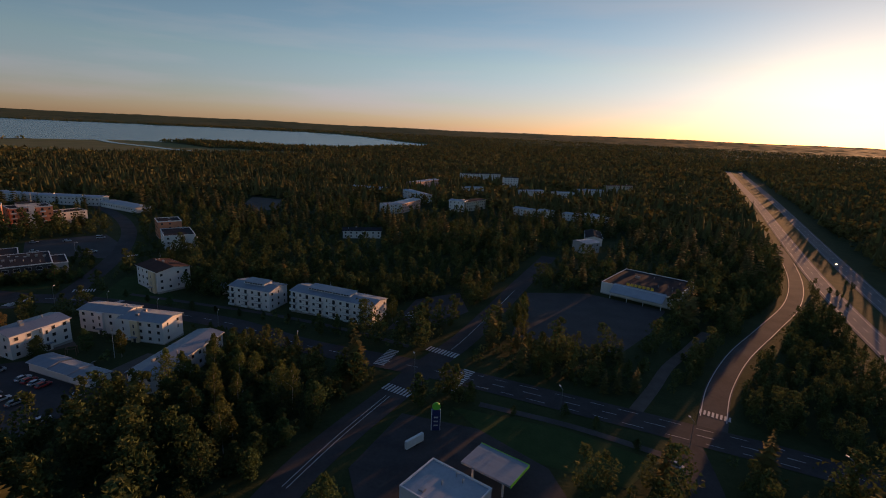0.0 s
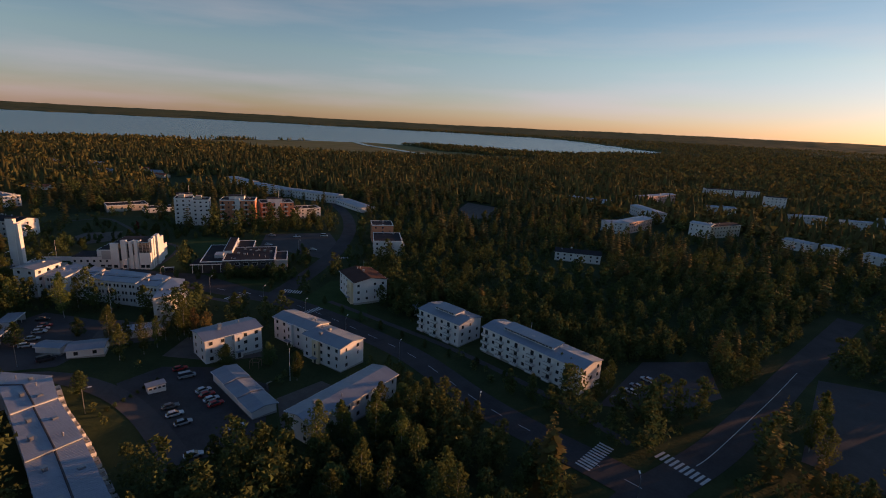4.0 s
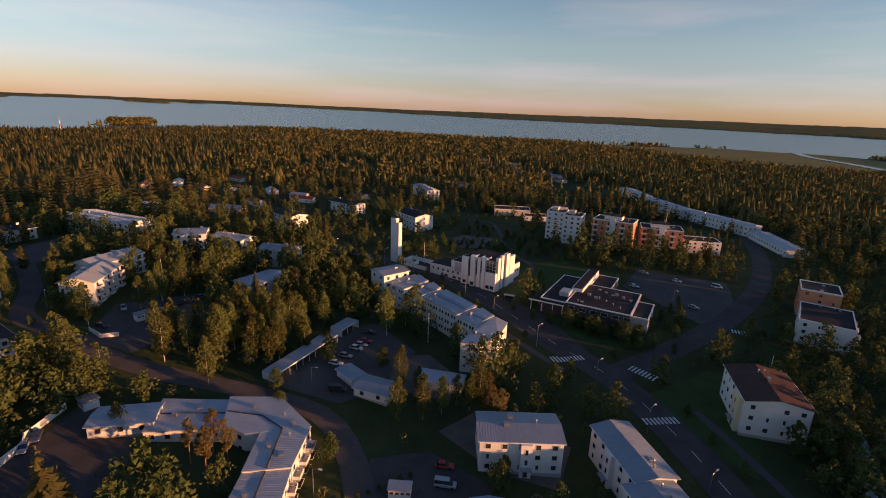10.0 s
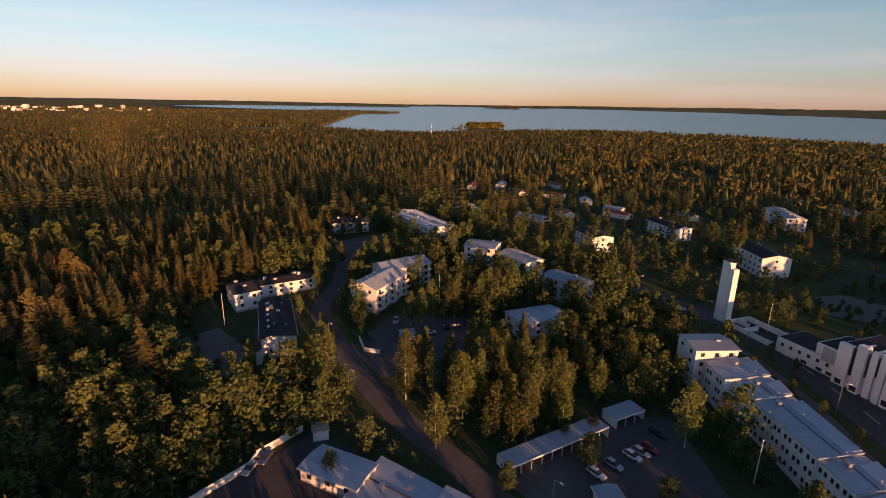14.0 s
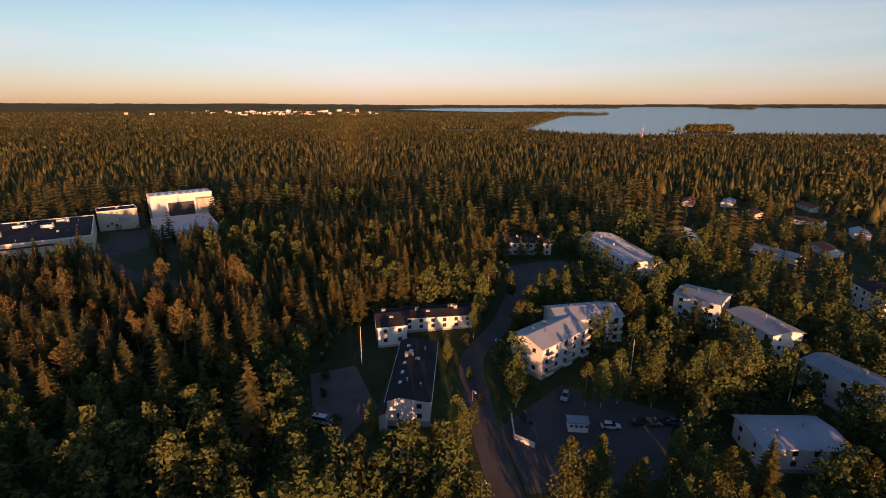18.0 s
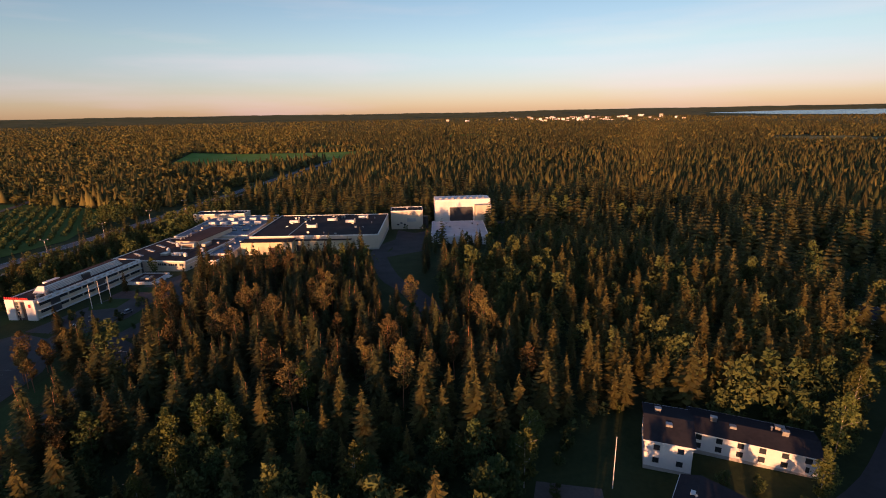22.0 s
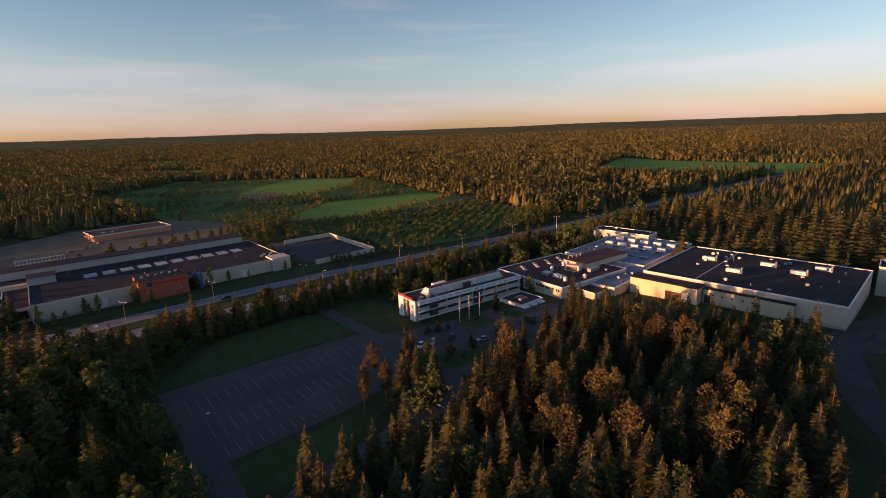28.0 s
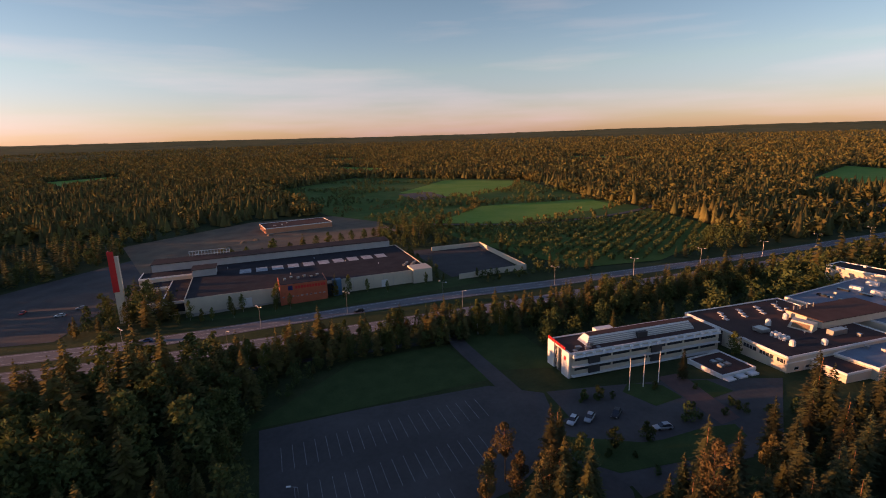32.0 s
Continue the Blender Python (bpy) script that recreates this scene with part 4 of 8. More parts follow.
for k, hh in ((-9.0, 3.4), (0.0, 3.1), (9.0, 2.8)):
    house(-128.2 + k * math.cos(radians(-14)), 128.9 + k * math.sin(radians(-14)), 9.0, 6.9, -14.0, hh, 1, rise=0.7, sides="", vents=0, name="garage", category="garage", group="outbuildings", label="garage section under a stepped grey sheet roof")
house(-185.4, 114.3, 10.0, 7.0, 54.0, 3.0, 1, rise=0.6, sides="sw", gap=3.0, vents=0, name="outbuilding", category="outbuilding", group="outbuildings", label="low white store building with grey roof")
house(-193.5, 108.0, 8.0, 4.5, 30.0, 2.6, 1, rise=0.4, sides="", vents=0, name="outbuilding", category="outbuilding", group="outbuildings", label="low white shed with grey roof")
house(-188.0, 133.5, 13.0, 6.0, 62.0, 3.0, 1, roof=LIGHTROOF, rise=0.4, sides="", vents=0, name="outbuilding", category="outbuilding", group="outbuildings", label="low shed with pale curved roof")
# the long stepped block by the church street: sections under lean-to roofs that rise towards the street
stepped = new("apartment_building")
stepped.matrix_basis = pose(-232.9, 136.8, 0.0, 0, 0, 25.2)
tagged(stepped, "long white stepped block with pale lean-to sheet roofs", "apartment building", "apartment blocks")


def lean_section(root, pts, tops, seam):
    """A section of walls under a sheet roof whose corners have heights of their own, with standing seams along x."""
    part("wall", Mesh().prism(pts, -3.0, [z - 0.22 for z in tops]), WHITE, root)
    cx, cy = sum(p[0] for p in pts) / len(pts), sum(p[1] for p in pts) / len(pts)
    eave = [(cx + (x - cx) * 1.035, cy + (y - cy) * 1.035) for x, y in pts]
    k = len(eave)
    m = Mesh().add([(x, y, z - 0.2) for (x, y), z in zip(eave, tops)] + [(x, y, z) for (x, y), z in zip(eave, tops)],
                   [tuple(range(k - 1, -1, -1)), tuple(range(k, 2 * k))] + [(i, (i + 1) % k, k + (i + 1) % k, k + i) for i in range(k)])
    part("roof", m, LIGHTROOF, root)
    if seam and k == 4:
        sm = Mesh()
        (ax, ay), (bx, by), (cx_, cy_), (dx, dy) = eave
        n = int(math.hypot(bx - ax, by - ay) / 0.7)
        for i in range(n + 1):
            t = i / n
            x0, y0, z0 = ax + (bx - ax) * t, ay + (by - ay) * t, tops[0] + (tops[1] - tops[0]) * t
            x1, y1, z1 = dx + (cx_ - dx) * t, dy + (cy_ - dy) * t, tops[3] + (tops[2] - tops[3]) * t
            sm.add([(x0 - 0.03, y0, z0), (x0 + 0.03, y0, z0), (x1 + 0.03, y1, z1), (x1 - 0.03, y1, z1), (x0 - 0.03, y0, z0 + 0.05), (x0 + 0.03, y0, z0 + 0.05), (x1 + 0.03, y1, z1 + 0.05), (x1 - 0.03, y1, z1 + 0.05)], [(4, 5, 6, 7), (0, 1, 5, 4), (1, 2, 6, 5), (2, 3, 7, 6), (3, 0, 4, 7)])
        tagged(part("seams", sm, LIGHTROOF, root), kind="stuff")


SECTIONS = (((-17.0, -8.02), 13.1, -2.6), ((-8.0, -0.02), 12.6, 0.2), ((0.0, 19.98), 12.0, 0.0), ((20.0, 29.0), 11.4, 0.2))
for (u0, u1), z0, w0 in SECTIONS:
    lean_section(stepped, [(u0, w0), (u1, w0), (u1, 9.0), (u0, 9.0)], [z0, z0, z0 + 1.2, z0 + 1.2], True)
    # the raised wedge along the street side, with its sunlit riser
    part("roof_wedge", Mesh().add([(u0 + 3.0, 5.8, z0 + 0.75), (u1 - 0.3, 5.8, z0 + 0.75), (u1 - 0.3, 9.1, z0 + 1.2), (u0 + 3.0, 9.1, z0 + 1.2), (u0 + 3.0, 5.8, z0 + 1.0), (u1 - 0.3, 5.8, z0 + 0.9), (u1 - 0.3, 9.1, z0 + 1.35), (u0 + 3.0, 9.1, z0 + 2.1)],
                                  [(3, 2, 1, 0), (4, 5, 6, 7), (0, 1, 5, 4), (1, 2, 6, 5), (2, 3, 7, 6), (3, 0, 4, 7)]), LIGHTROOF, stepped, "raised pale roof wedge")
    part("roof_gutter", Mesh().tube((u0 + 0.2, 4.6, z0 + 0.66), (u1 - 0.2, 4.6, z0 + 0.66), 0.1), DARKWALL, stepped, "dark valley gutter")
    n = int((u1 - u0) / 3.0)
    for i in range(n):
        for lv in range(3):
            for du in (-0.75, 0.75):
                window(stepped, u0 + (i + 0.5) * (u1 - u0) / n + du * 0.9, w0, z0 - 1.7 - 2.9 * lv, -90, 0.95, 1.35)
            if i % 2 == 0:
                window(stepped, u0 + (i + 0.5) * (u1 - u0) / n, 9.0, z0 - 1.2 - 2.9 * lv, 90, 1.3, 1.35)
    for k in range(2):
        vent(stepped, u0 + 2.5 + 5.0 * k, 4.0 + 2.0 * k, z0 + 0.6, 1 - k)
c30, s30 = math.cos(radians(25.2)), math.sin(radians(25.2))
end_pts = [((x + 232.9) * c30 + (y - 136.8) * s30, -(x + 232.9) * s30 + (y - 136.8) * c30) for x, y in ((-205.6, 149.9), (-195.4, 141.2), (-193.4, 146.6), (-196.0, 153.4), (-206.0, 160.5), (-210.2, 157.6))]
lean_section(stepped, end_pts, [11.2, 11.2, 11.5, 11.6, 11.7, 12.2], False)
for i, n in ((0, 3), (1, 2), (2, 2), (3, 2)):
    (x0, y0), (x1, y1) = end_pts[i], end_pts[i + 1]
    turn = math.degrees(math.atan2(y1 - y0, x1 - x0)) - 90
    for q in range(n):
        t = (q + 0.5) / n
        for lv in range(3):
            if i == 3 and q == 0:
                balcony(stepped, x0 + (x1 - x0) * t, y0 + (y1 - y0) * t, 2.2 + 2.9 * lv, turn, 3.0, 1.4)
                window(stepped, x0 + (x1 - x0) * t, y0 + (y1 - y0) * t, 3.3 + 2.9 * lv, turn, 1.5, 1.9)
            elif (q + lv + i) % 3 or i == 3:
                window(stepped, x0 + (x1 - x0) * t, y0 + (y1 - y0) * t, 3.5 + 2.9 * lv, turn, 0.8, 0.9)
balcony(stepped, (end_pts[0][0] + end_pts[1][0]) / 2 - 1.5, (end_pts[0][1] + end_pts[1][1]) / 2 + 0.4, 5.2, math.degrees(math.atan2(end_pts[1][1] - end_pts[0][1], end_pts[1][0] - end_pts[0][0])) - 90, 3.0, 1.4)
part("door_canopy", Mesh().box(8.4, 10.6, -1.6, 0.0, 4.2, 4.35), METALROOF, stepped)
part("door", Mesh().box(9.0, 10.0, -0.06, 0.0, 1.6, 3.8), DARKMETAL, stepped)
for k in range(4):
    vent(stepped, end_pts[1][0] - 4.0 + 2.2 * k, end_pts[1][1] + 6.0 + 1.5 * k, 11.6, (0, 1, 2, 0)[k])
CLEAR.append(([(-248, 127), (-205.6, 149.9), (-195.4, 141.2), (-193.4, 146.6), (-196, 153.4), (-206, 160.5), (-210.2, 157.6), (-252, 137)], 2.5))
house(-254.5, 128.0, 12.0, 9.5, 115.2, 12.0, 4, rise=0.7, gap=3.2, vents=1, label="white wing behind birches")
# blocks further off
house(-386.0, 163.0, 25.0, 14.0, 22.0, 10.0, 3, rise=1.6, roof=DARKROOF, seams=False, label="white gabled block with dark roof in evening sun")
house(-520.0, 200.0, 40.0, 12.0, 8.0, 9.0, 3, rise=1.2, label="white block deep in the wood")
house(-291.0, 83.0, 16.5, 9.5, 64.0, 8.6, 3, rise=1.0, label="white block among birches")
house(-260.3, 77.6, 17.4, 10.6, 134.0, 5.6, 2, roof=LIGHTROOF, rise=0.8, label="low white block with pale roof under birches")
house(-309.8, 42.5, 13.5, 12.0, 92.0, 8.2, 3, rise=1.0, label="white block among birches")
house(-304.6, 61.2, 17.5, 9.5, 55.0, 8.2, 3, rise=1.0, label="white block among birches")
house(-254.5, 21.5, 20.0, 10.8, 176.0, 8.2, 3, roof=LIGHTROOF, rise=1.9, balconies="s", gap=3.3, label="white gabled block with balconies and pale roof")
house(-271.5, 21.6, 20.0, 11.0, 147.0, 8.16, 3, roof=LIGHTROOF, rise=1.85, balconies="s", gap=3.3, label="white bent wing with balconies and pale roof")
house(-338.0, 0.0, 44.0, 14.0, 53.0, 8.5, 3, roof=LIGHTROOF, rise=1.0, balconies="s", label="long white block with balconies in the wood")
house(-412.0, 0.0, 40.0, 12.0, 30.0, 6.0, 2, roof=LIGHTROOF, rise=0.8, label="low white block with pale roof in the wood")
house(-372.0, 84.0, 18.0, 12.0, 35.0, 8.5, 3, roof=DARKROOF, rise=1.2, seams=False, label="white block with dark roof among trees")
house(-445.0, 122.0, 28.0, 12.0, 37.5, 8.0, 3, roof=DARKROOF, rise=1.4, seams=False, label="white gabled block in evening sun")
dark_block = house(-218.7, 5.3, 29.0, 9.6, 43.0, 5.8, 2, roof=DARKROOF, rise=1.1, ridge=-2.0, seams=False, vents=8, label="white two-storey block with dark roof and skylights")
part("lean_to", Mesh().box(1.8, 16.4, -6.5, -4.86, -2, 2.9), WHITE, dark_block)
part("lean_to_roof", Mesh().add([(1.5, -6.8, 2.9), (16.7, -6.8, 2.9), (16.7, -4.86, 3.9), (1.5, -4.86, 3.9), (1.5, -6.8, 3.05), (16.7, -6.8, 3.05), (16.7, -4.86, 4.05), (1.5, -4.86, 4.05)], [(3, 2, 1, 0), (4, 5, 6, 7), (0, 1, 5, 4), (1, 2, 6, 5), (2, 3, 7, 6), (3, 0, 4, 7)]), BROWNROOF, dark_block, "brown lean-to roof")
for k in range(5):
    part("skylight", Mesh().box(-10.5 + k * 4.6, -9.4 + k * 4.6, -2.9, -1.9, 6.4, 6.85), WHITEMETAL, dark_block)
house(-231.3, -20.0, 8.4, 12.5, 147.7, 6.4, 2, roof=DARKROOF, rise=1.6, seams=False, vents=2, gap=2.6, label="white two-storey block with dark roof in full sun")
house(-246.9, -15.6, 22.0, 8.5, 143.0, 4.6, 2, roof=DARKROOF, rise=0.9, seams=False, vents=6, gap=3.0, label="white low block with dark roof and skylights")
house(-333.0, -46.0, 26.0, 12.0, 130.0, 6.5, 2, roof=DARKROOF, rise=1.3, seams=False, label="white two-storey block with dark roof in the wood")
for bx, by, bl, bd, bh in ((-343.7, 247.3, 11.3, 12.0, 18.0), (-332.2, 252.6, 10.6, 13.0, 17.6)):
    tb = house(bx, by, bl, bd, 51.0, bh, 6, kind="flat", roof=DARKROOF, label="white six-storey tower block with dark roof", win=(1.4, 1.35), gap=2.9, vents=3)
    part("stair_head", Mesh().box(-3.4, 0.2, -1.5, 4.2, bh - 0.1, bh + 2.0), SAND, tb, "sand-coloured stair head")
house(-318.6, 272.4, 23.0, 15.0, 45.1, 17.0, 5, wall=ORANGE, kind="flat", roof=DARKROOF, balconies="s", label="salmon five-storey tower block with white top")
house(-309.9, 297.9, 23.0, 15.0, 58.1, 14.0, 4, wall=ORANGE, kind="flat", roof=DARKROOF, balconies="s", label="salmon four-storey tower block with white top")
for bx, by, bt, bh in ((-351.5, 253.6, 62.1, 17.0), (-318.6, 272.4, 45.1, 17.0), (-309.9, 297.9, 58.1, 14.0)):
    ph = new("penthouse")
    ph.matrix_basis = pose(bx, by, gz(bx, by) + bh, 0, 0, bt)
    tagged(ph, "white plant room on a tower block roof", "plant room", "plant rooms")
    part("wall", Mesh().box(-6, 4, -3.5, 3.5, 0.0, 2.4), WHITE, ph)
    part("roof", Mesh().box(-6.3, 4.3, -3.8, 3.8, 2.4, 2.7), DARKROOF, ph)
    part("shaft", Mesh().box(-1.6, 1.6, -8.2, -7.4, -bh, 1.6), WHITE, ph)
    part("mast", Mesh().tube((2, 0, 2.7), (2, 0, 8.5), 0.09), STEEL, ph)
house(-304.0, 321.3, 20.4, 13.0, 65.2, 8.0, 3, kind="flat", roof=DARKROOF, label="low white block below the tower blocks")
house(-429.8, 251.7, 28.0, 16.0, 70.3, 5.0, 1, kind="flat", roof=DARKROOF, wall=SAND, label="low pale school building in evening sun", name="school_building", category="school", group="public buildings")
house(-404.0, 262.0, 20.0, 12.0, 71.0, 3.6, 1, kind="flat", roof=DARKROOF, label="low white school wing with flat roof", name="school_building", category="school", group="public buildings")
for (x0, y0), (x1, y1), hh in (((-520, 415), (-470, 404), 9), ((-468, 403), (-402, 398), 8), ((-400, 398), (-343, 403), 8), ((-337, 400), (-289, 380), 5)):
    house((x0 + x1) / 2, (y0 + y1) / 2, math.hypot(x1 - x0, y1 - y0) - 1, 13.0, math.degrees(math.atan2(y1 - y0, x1 - x0)), hh, 2 if hh > 6 else 1, roof=LIGHTROOF, rise=0.8, vents=2, seams=False, label="long low white row building at the wood's edge")
SALMON = mat("salmon_render", (0.66, 0.42, 0.34), (0.58, 0.36, 0.29), 5.0, 0.88, bump=0.05)
DISTRICT = ((-86.5, 465, -75, 504, 9.5, 3, SALMON, LIGHTROOF), (-100.8, 453.6, -86.8, 464.8, 9.3, 3, WHITE, LIGHTROOF), (-107, 342.5, -80.5, 350.5, 5.6, 2, WHITE, DARKROOF), (-45, 499, -29.2, 495, 11, 3, WHITE, LIGHTROOF), (-29, 495, -8.5, 527, 10, 3, SAND, DARKROOF),
            (-184, 612, -169, 611, 6, 2, WHITE, LIGHTROOF), (-166, 611, -151, 610, 6, 2, WHITE, LIGHTROOF), (-147, 609, -132, 608, 6, 2, WHITE, LIGHTROOF), (-107, 575, -78, 538, 9.5, 3, WHITE, LIGHTROOF), (-105, 645, -80, 706, 11, 3, SALMON, LIGHTROOF), (13.6, 725, 33.5, 730, 17, 5, WHITE, DARKROOF),
            (164, 740, 203, 761, 12, 3, SAND, DARKROOF), (20, 501, 37, 491.5, 7, 2, WHITE, METALROOF), (44, 497, 56, 491, 6.5, 2, WHITE, METALROOF), (67.4, 487.7, 78, 478.6, 6.5, 2, WHITE, METALROOF), (87.4, 489.7, 98.3, 468.7, 7, 2, WHITE, METALROOF), (65, 345, 77, 353, 7.5, 2, GREYWALL, METALROOF), (83, 374, 87, 404, 6, 2, WHITE, DARKROOF),
            (36, 640, 64, 655, 9, 3, WHITE, METALROOF), (78, 650, 104, 660, 8, 2, WHITE, METALROOF), (112, 690, 150, 700, 9, 3, WHITE, METALROOF), (-53, 798, 9, 824, 13.5, 4, WHITE, DARKROOF), (-40, 640, -14, 650, 9, 3, WHITE, METALROOF))
for x0, y0, x1, y1, bh, lv, mw, mr in DISTRICT:
    bl, bt = math.hypot(x1 - x0, y1 - y0), math.atan2(y1 - y0, x1 - x0)
    nx, ny = -math.sin(bt), math.cos(bt)
    house((x0 + x1) / 2 + 6 * nx, (y0 + y1) / 2 + 6 * ny, bl, 12.0, math.degrees(bt), bh, lv, wall=mw, roof=mr, rise=1.6 if mr is DARKROOF and bh < 8 else 0.8, vents=2, seams=False, gap=3.6, sides="s", label="distant block in a leafy district", group="distant blocks")
    CLEAR.append(([(x0, y0), (x1, y1), (x1 - 22 * nx, y1 - 22 * ny), (x0 - 22 * nx, y0 - 22 * ny)], 0.5))
# low houses in the west with red and grey roofs
for i, (bx, by, bt) in enumerate(((-560, -1, 30), (-595, -31, 10), (-493, 89, 60), (-514, 139, 20), (-455, -13, 45), (-434, 38, 70), (-575, -55, 15), (-557, 30, 80), (-475, 53, 30), (-512, 85, 65), (-592, 256, 20), (-640, 230, 40), (-623, 392, 10), (-660, 405, 30),
                                  (-703, 408, 60), (-757, 387, 20), (-800, 400, 45), (-817, 360, 70), (-860, 372, 20), (-912, 360, 35), (-760, 350, 10), (-700, 365, 50), (-540, 60, 15), (-620, 20, 35))):
    house(bx, by, 15 + (i * 7) % 9, 8.5, bt, 3.4, 1, wall=WHITE if i % 3 else SAND, roof=(REDROOF, METALROOF, REDROOF, BROWNROOF)[i % 4] if i < 14 else (METALROOF, LIGHTROOF, REDROOF)[i % 3], rise=1.9, vents=0, seams=False, gap=6.5, sides="s", name="house", category="house", group="low houses", label="low house with pitched roof among trees")
    CLEAR.append(([(bx - 5, by - 11), (bx + 30, by - 12), (bx + 34, by + 9), (bx, by + 12)], 1.0))
# library: low wings with white roof edges round a raised bar
lib = new("library")
lib.matrix_basis = pose(-230.0, 206.5, 4.0, 0, 0, 47.0)
tagged(lib, "low library with dark flat roofs and white edges", "library", "public buildings")
CLEAR.append(([(-257, 187), (-206, 215), (-240, 252), (-276, 226)], 1.5))


def wing_box(x0, x1, y0, y1, H, wall):
    part("wall", Mesh().box(x0, x1, y0, y1, -2, H - 0.25), wall, lib)
    part("roof", Mesh().box(x0 + 0.3, x1 - 0.3, y0 + 0.3, y1 - 0.3, H - 0.25, H - 0.05), DARKROOF, lib)
    m = Mesh()
    for a, b, c, d in ((x0 - 0.15, x1 + 0.15, y0 - 0.15, y0 + 0.3), (x0 - 0.15, x1 + 0.15, y1 - 0.3, y1 + 0.15), (x0 - 0.15, x0 + 0.3, y0 + 0.3, y1 - 0.3), (x1 - 0.3, x1 + 0.15, y0 + 0.3, y1 - 0.3)):
        m.box(a, b, c, d, H - 0.3, H + 0.12)
    part("parapet", m, WHITEMETAL, lib, "white roof edge")


wing_box(-8.0, 16.5, -9.5, 17.5, 4.4, DARKWALL)
wing_box(-18.3, -8.04, -9.3, 25.5, 4.0, DARKWALL)
wing_box(-4.6, 4.2, 17.54, 35.5, 4.0, DARKWALL)
wing_box(16.54, 22.6, -7.4, 10.4, 3.5, GREYWALL)
part("roof_bar", Mesh().box(-9.6, -5.0, 5.0, 36.8, -2, 5.7), WHITE, lib, "raised white bar over the roofs")
part("roof_bar_top", Mesh().box(-9.2, -5.4, 5.4, 36.4, 5.7, 5.82), DARKROOF, lib)
part("roof_house", Mesh().box(-12.5, -8.6, -3.5, 2.5, 4.2, 6.0), LIGHTROOF, lib, "pale louvred plant room")
for k in range(5):
    part("louvre", Mesh().box(-12.62, -12.5, -3.3, 2.3, 4.4 + k * 0.32, 4.52 + k * 0.32), STEEL, lib)
part("canopy", Mesh().prism([(-22.4, -12.4), (-8.0, -11.2), (-8.0, -9.75), (-18.6, -9.75), (-18.6, 0.0), (-20.4, 0.0)], 3.3, 3.6), DARKROOF, lib, "thin dark entrance canopy")
part("canopy_edge", Mesh().box(-22.3, -8.0, -12.5, -12.3, 3.25, 3.66), WHITEMETAL, lib, "white canopy edge", at=pose(0, 0.1, 0, 0, 0, 0))
for px, py in ((-21.4, -11.6), (-17.0, -11.4), (-12.6, -11.2), (-8.8, -10.9), (-20.0, -5.0), (-19.8, -0.6)):
    part("post", Mesh().box(px - 0.12, px + 0.12, py - 0.12, py + 0.12, -1.0, 3.3), WHITEMETAL, lib)
for k in range(6):
    window(lib, -5.6 + k * 4.2, -9.5, 2.4, -90, 2.6, 1.5)
for k in range(4):
    window(lib, 22.6, -5.0 + k * 4.2, 1.9, 0, 2.2, 1.4)
for k in range(14):
    vent(lib, -4 + (k * 5.3) % 19, -6.5 + (k * 7.7) % 21, 4.35, (0, 1, 2)[k % 3])
house(85.0, 263.0, 37.0, 37.0, -33.0, 6.0, 1, kind="flat", roof=DARKROOF, wall=WHITE, sides="", vents=8, label="closed white store with flat brown roof", name="store", category="store", group="shops")
fr = new("sloped_canopy")
fr.matrix_basis = pose(85.0, 263.0, gz(85, 263), 0, 0, -33.0)
tagged(fr, "sloping white front canopy of the closed store", "canopy")
part("sheet", Mesh().add([(-12, -24.0, 3.2), (14, -24.0, 3.2), (14, -17.5, 6.5), (-12, -17.5, 6.5), (-12, -24.0, 3.5), (14, -24.0, 3.5), (14, -17.5, 6.8), (-12, -17.5, 6.8)], [(3, 2, 1, 0), (4, 5, 6, 7), (0, 1, 5, 4), (1, 2, 6, 5), (2, 3, 7, 6), (3, 0, 4, 7)]), LIGHTROOF, fr)
for px in (-11.5, -3, 5, 13.5):
    part("post", Mesh().box(px - 0.15, px + 0.15, -23.6, -23.3, -0.5, 3.3), WHITEMETAL, fr)
YELLOWSIGN = mat("yellow_sign", (0.7, 0.5, 0.05), (0.6, 0.42, 0.05), 1.0, 0.5)
for i in range(7):
    part("sign_bar", Mesh().box(-6 + i * 2.0, -4.6 + i * 2.0, -17.2, -16.9, 6.9, 8.2), YELLOWSIGN, fr, "yellow sign bar")

# ---- church ----
church = new("church")
church.matrix_basis = pose(-258.3, 175.3, gz(-268, 172), 0, 0, 42.0)
tagged(church, "white modern church of stepped slabs with slit windows", "church")
CLEAR.append(([(-292, 148), (-258, 174), (-284, 200), (-310, 176)], 3.0))
part("wall", Mesh().box(-17, 0, 0, 17, -2, 12.5), WHITE, church)
part("roof", Mesh().box(-16.6, -0.4, 0.4, 16.6, 12.5, 12.7), DARKROOF, church)
for x0, x1, fh, fd in ((-17.2, -13.7, 12.9, 0.9), (-12.3, -9.9, 14.4, 1.4), (-9.0, -7.4, 13.8, 0.9), (-6.5, -4.9, 14.4, 1.2)):
    part("slab", Mesh().box(x0, x1, -fd, 0.6, -1.5, fh), WHITE, church, "tall white wall slab")
for y0, y1, fh, fd in ((0.2, 2.6, 14.8, 1.0), (4.2, 6.2, 15.2, 0.7), (7.6, 10.8, 15.4, 1.3), (12.2, 17.2, 13.2, 0.8)):
    part("slab", Mesh().box(-0.4, fd, y0, y1, -1.5, fh), WHITE, church, "tall white wall slab")
part("corner_block", Mesh().box(-4.5, 0.6, -1.2, 0.1, -1.5, 8.2), WHITE, church)
part("corner_glazing", Mesh().box(-4.5, 0.4, -0.9, 0.1, 8.2, 13.4), GLASS, church, "tall glazed corner")
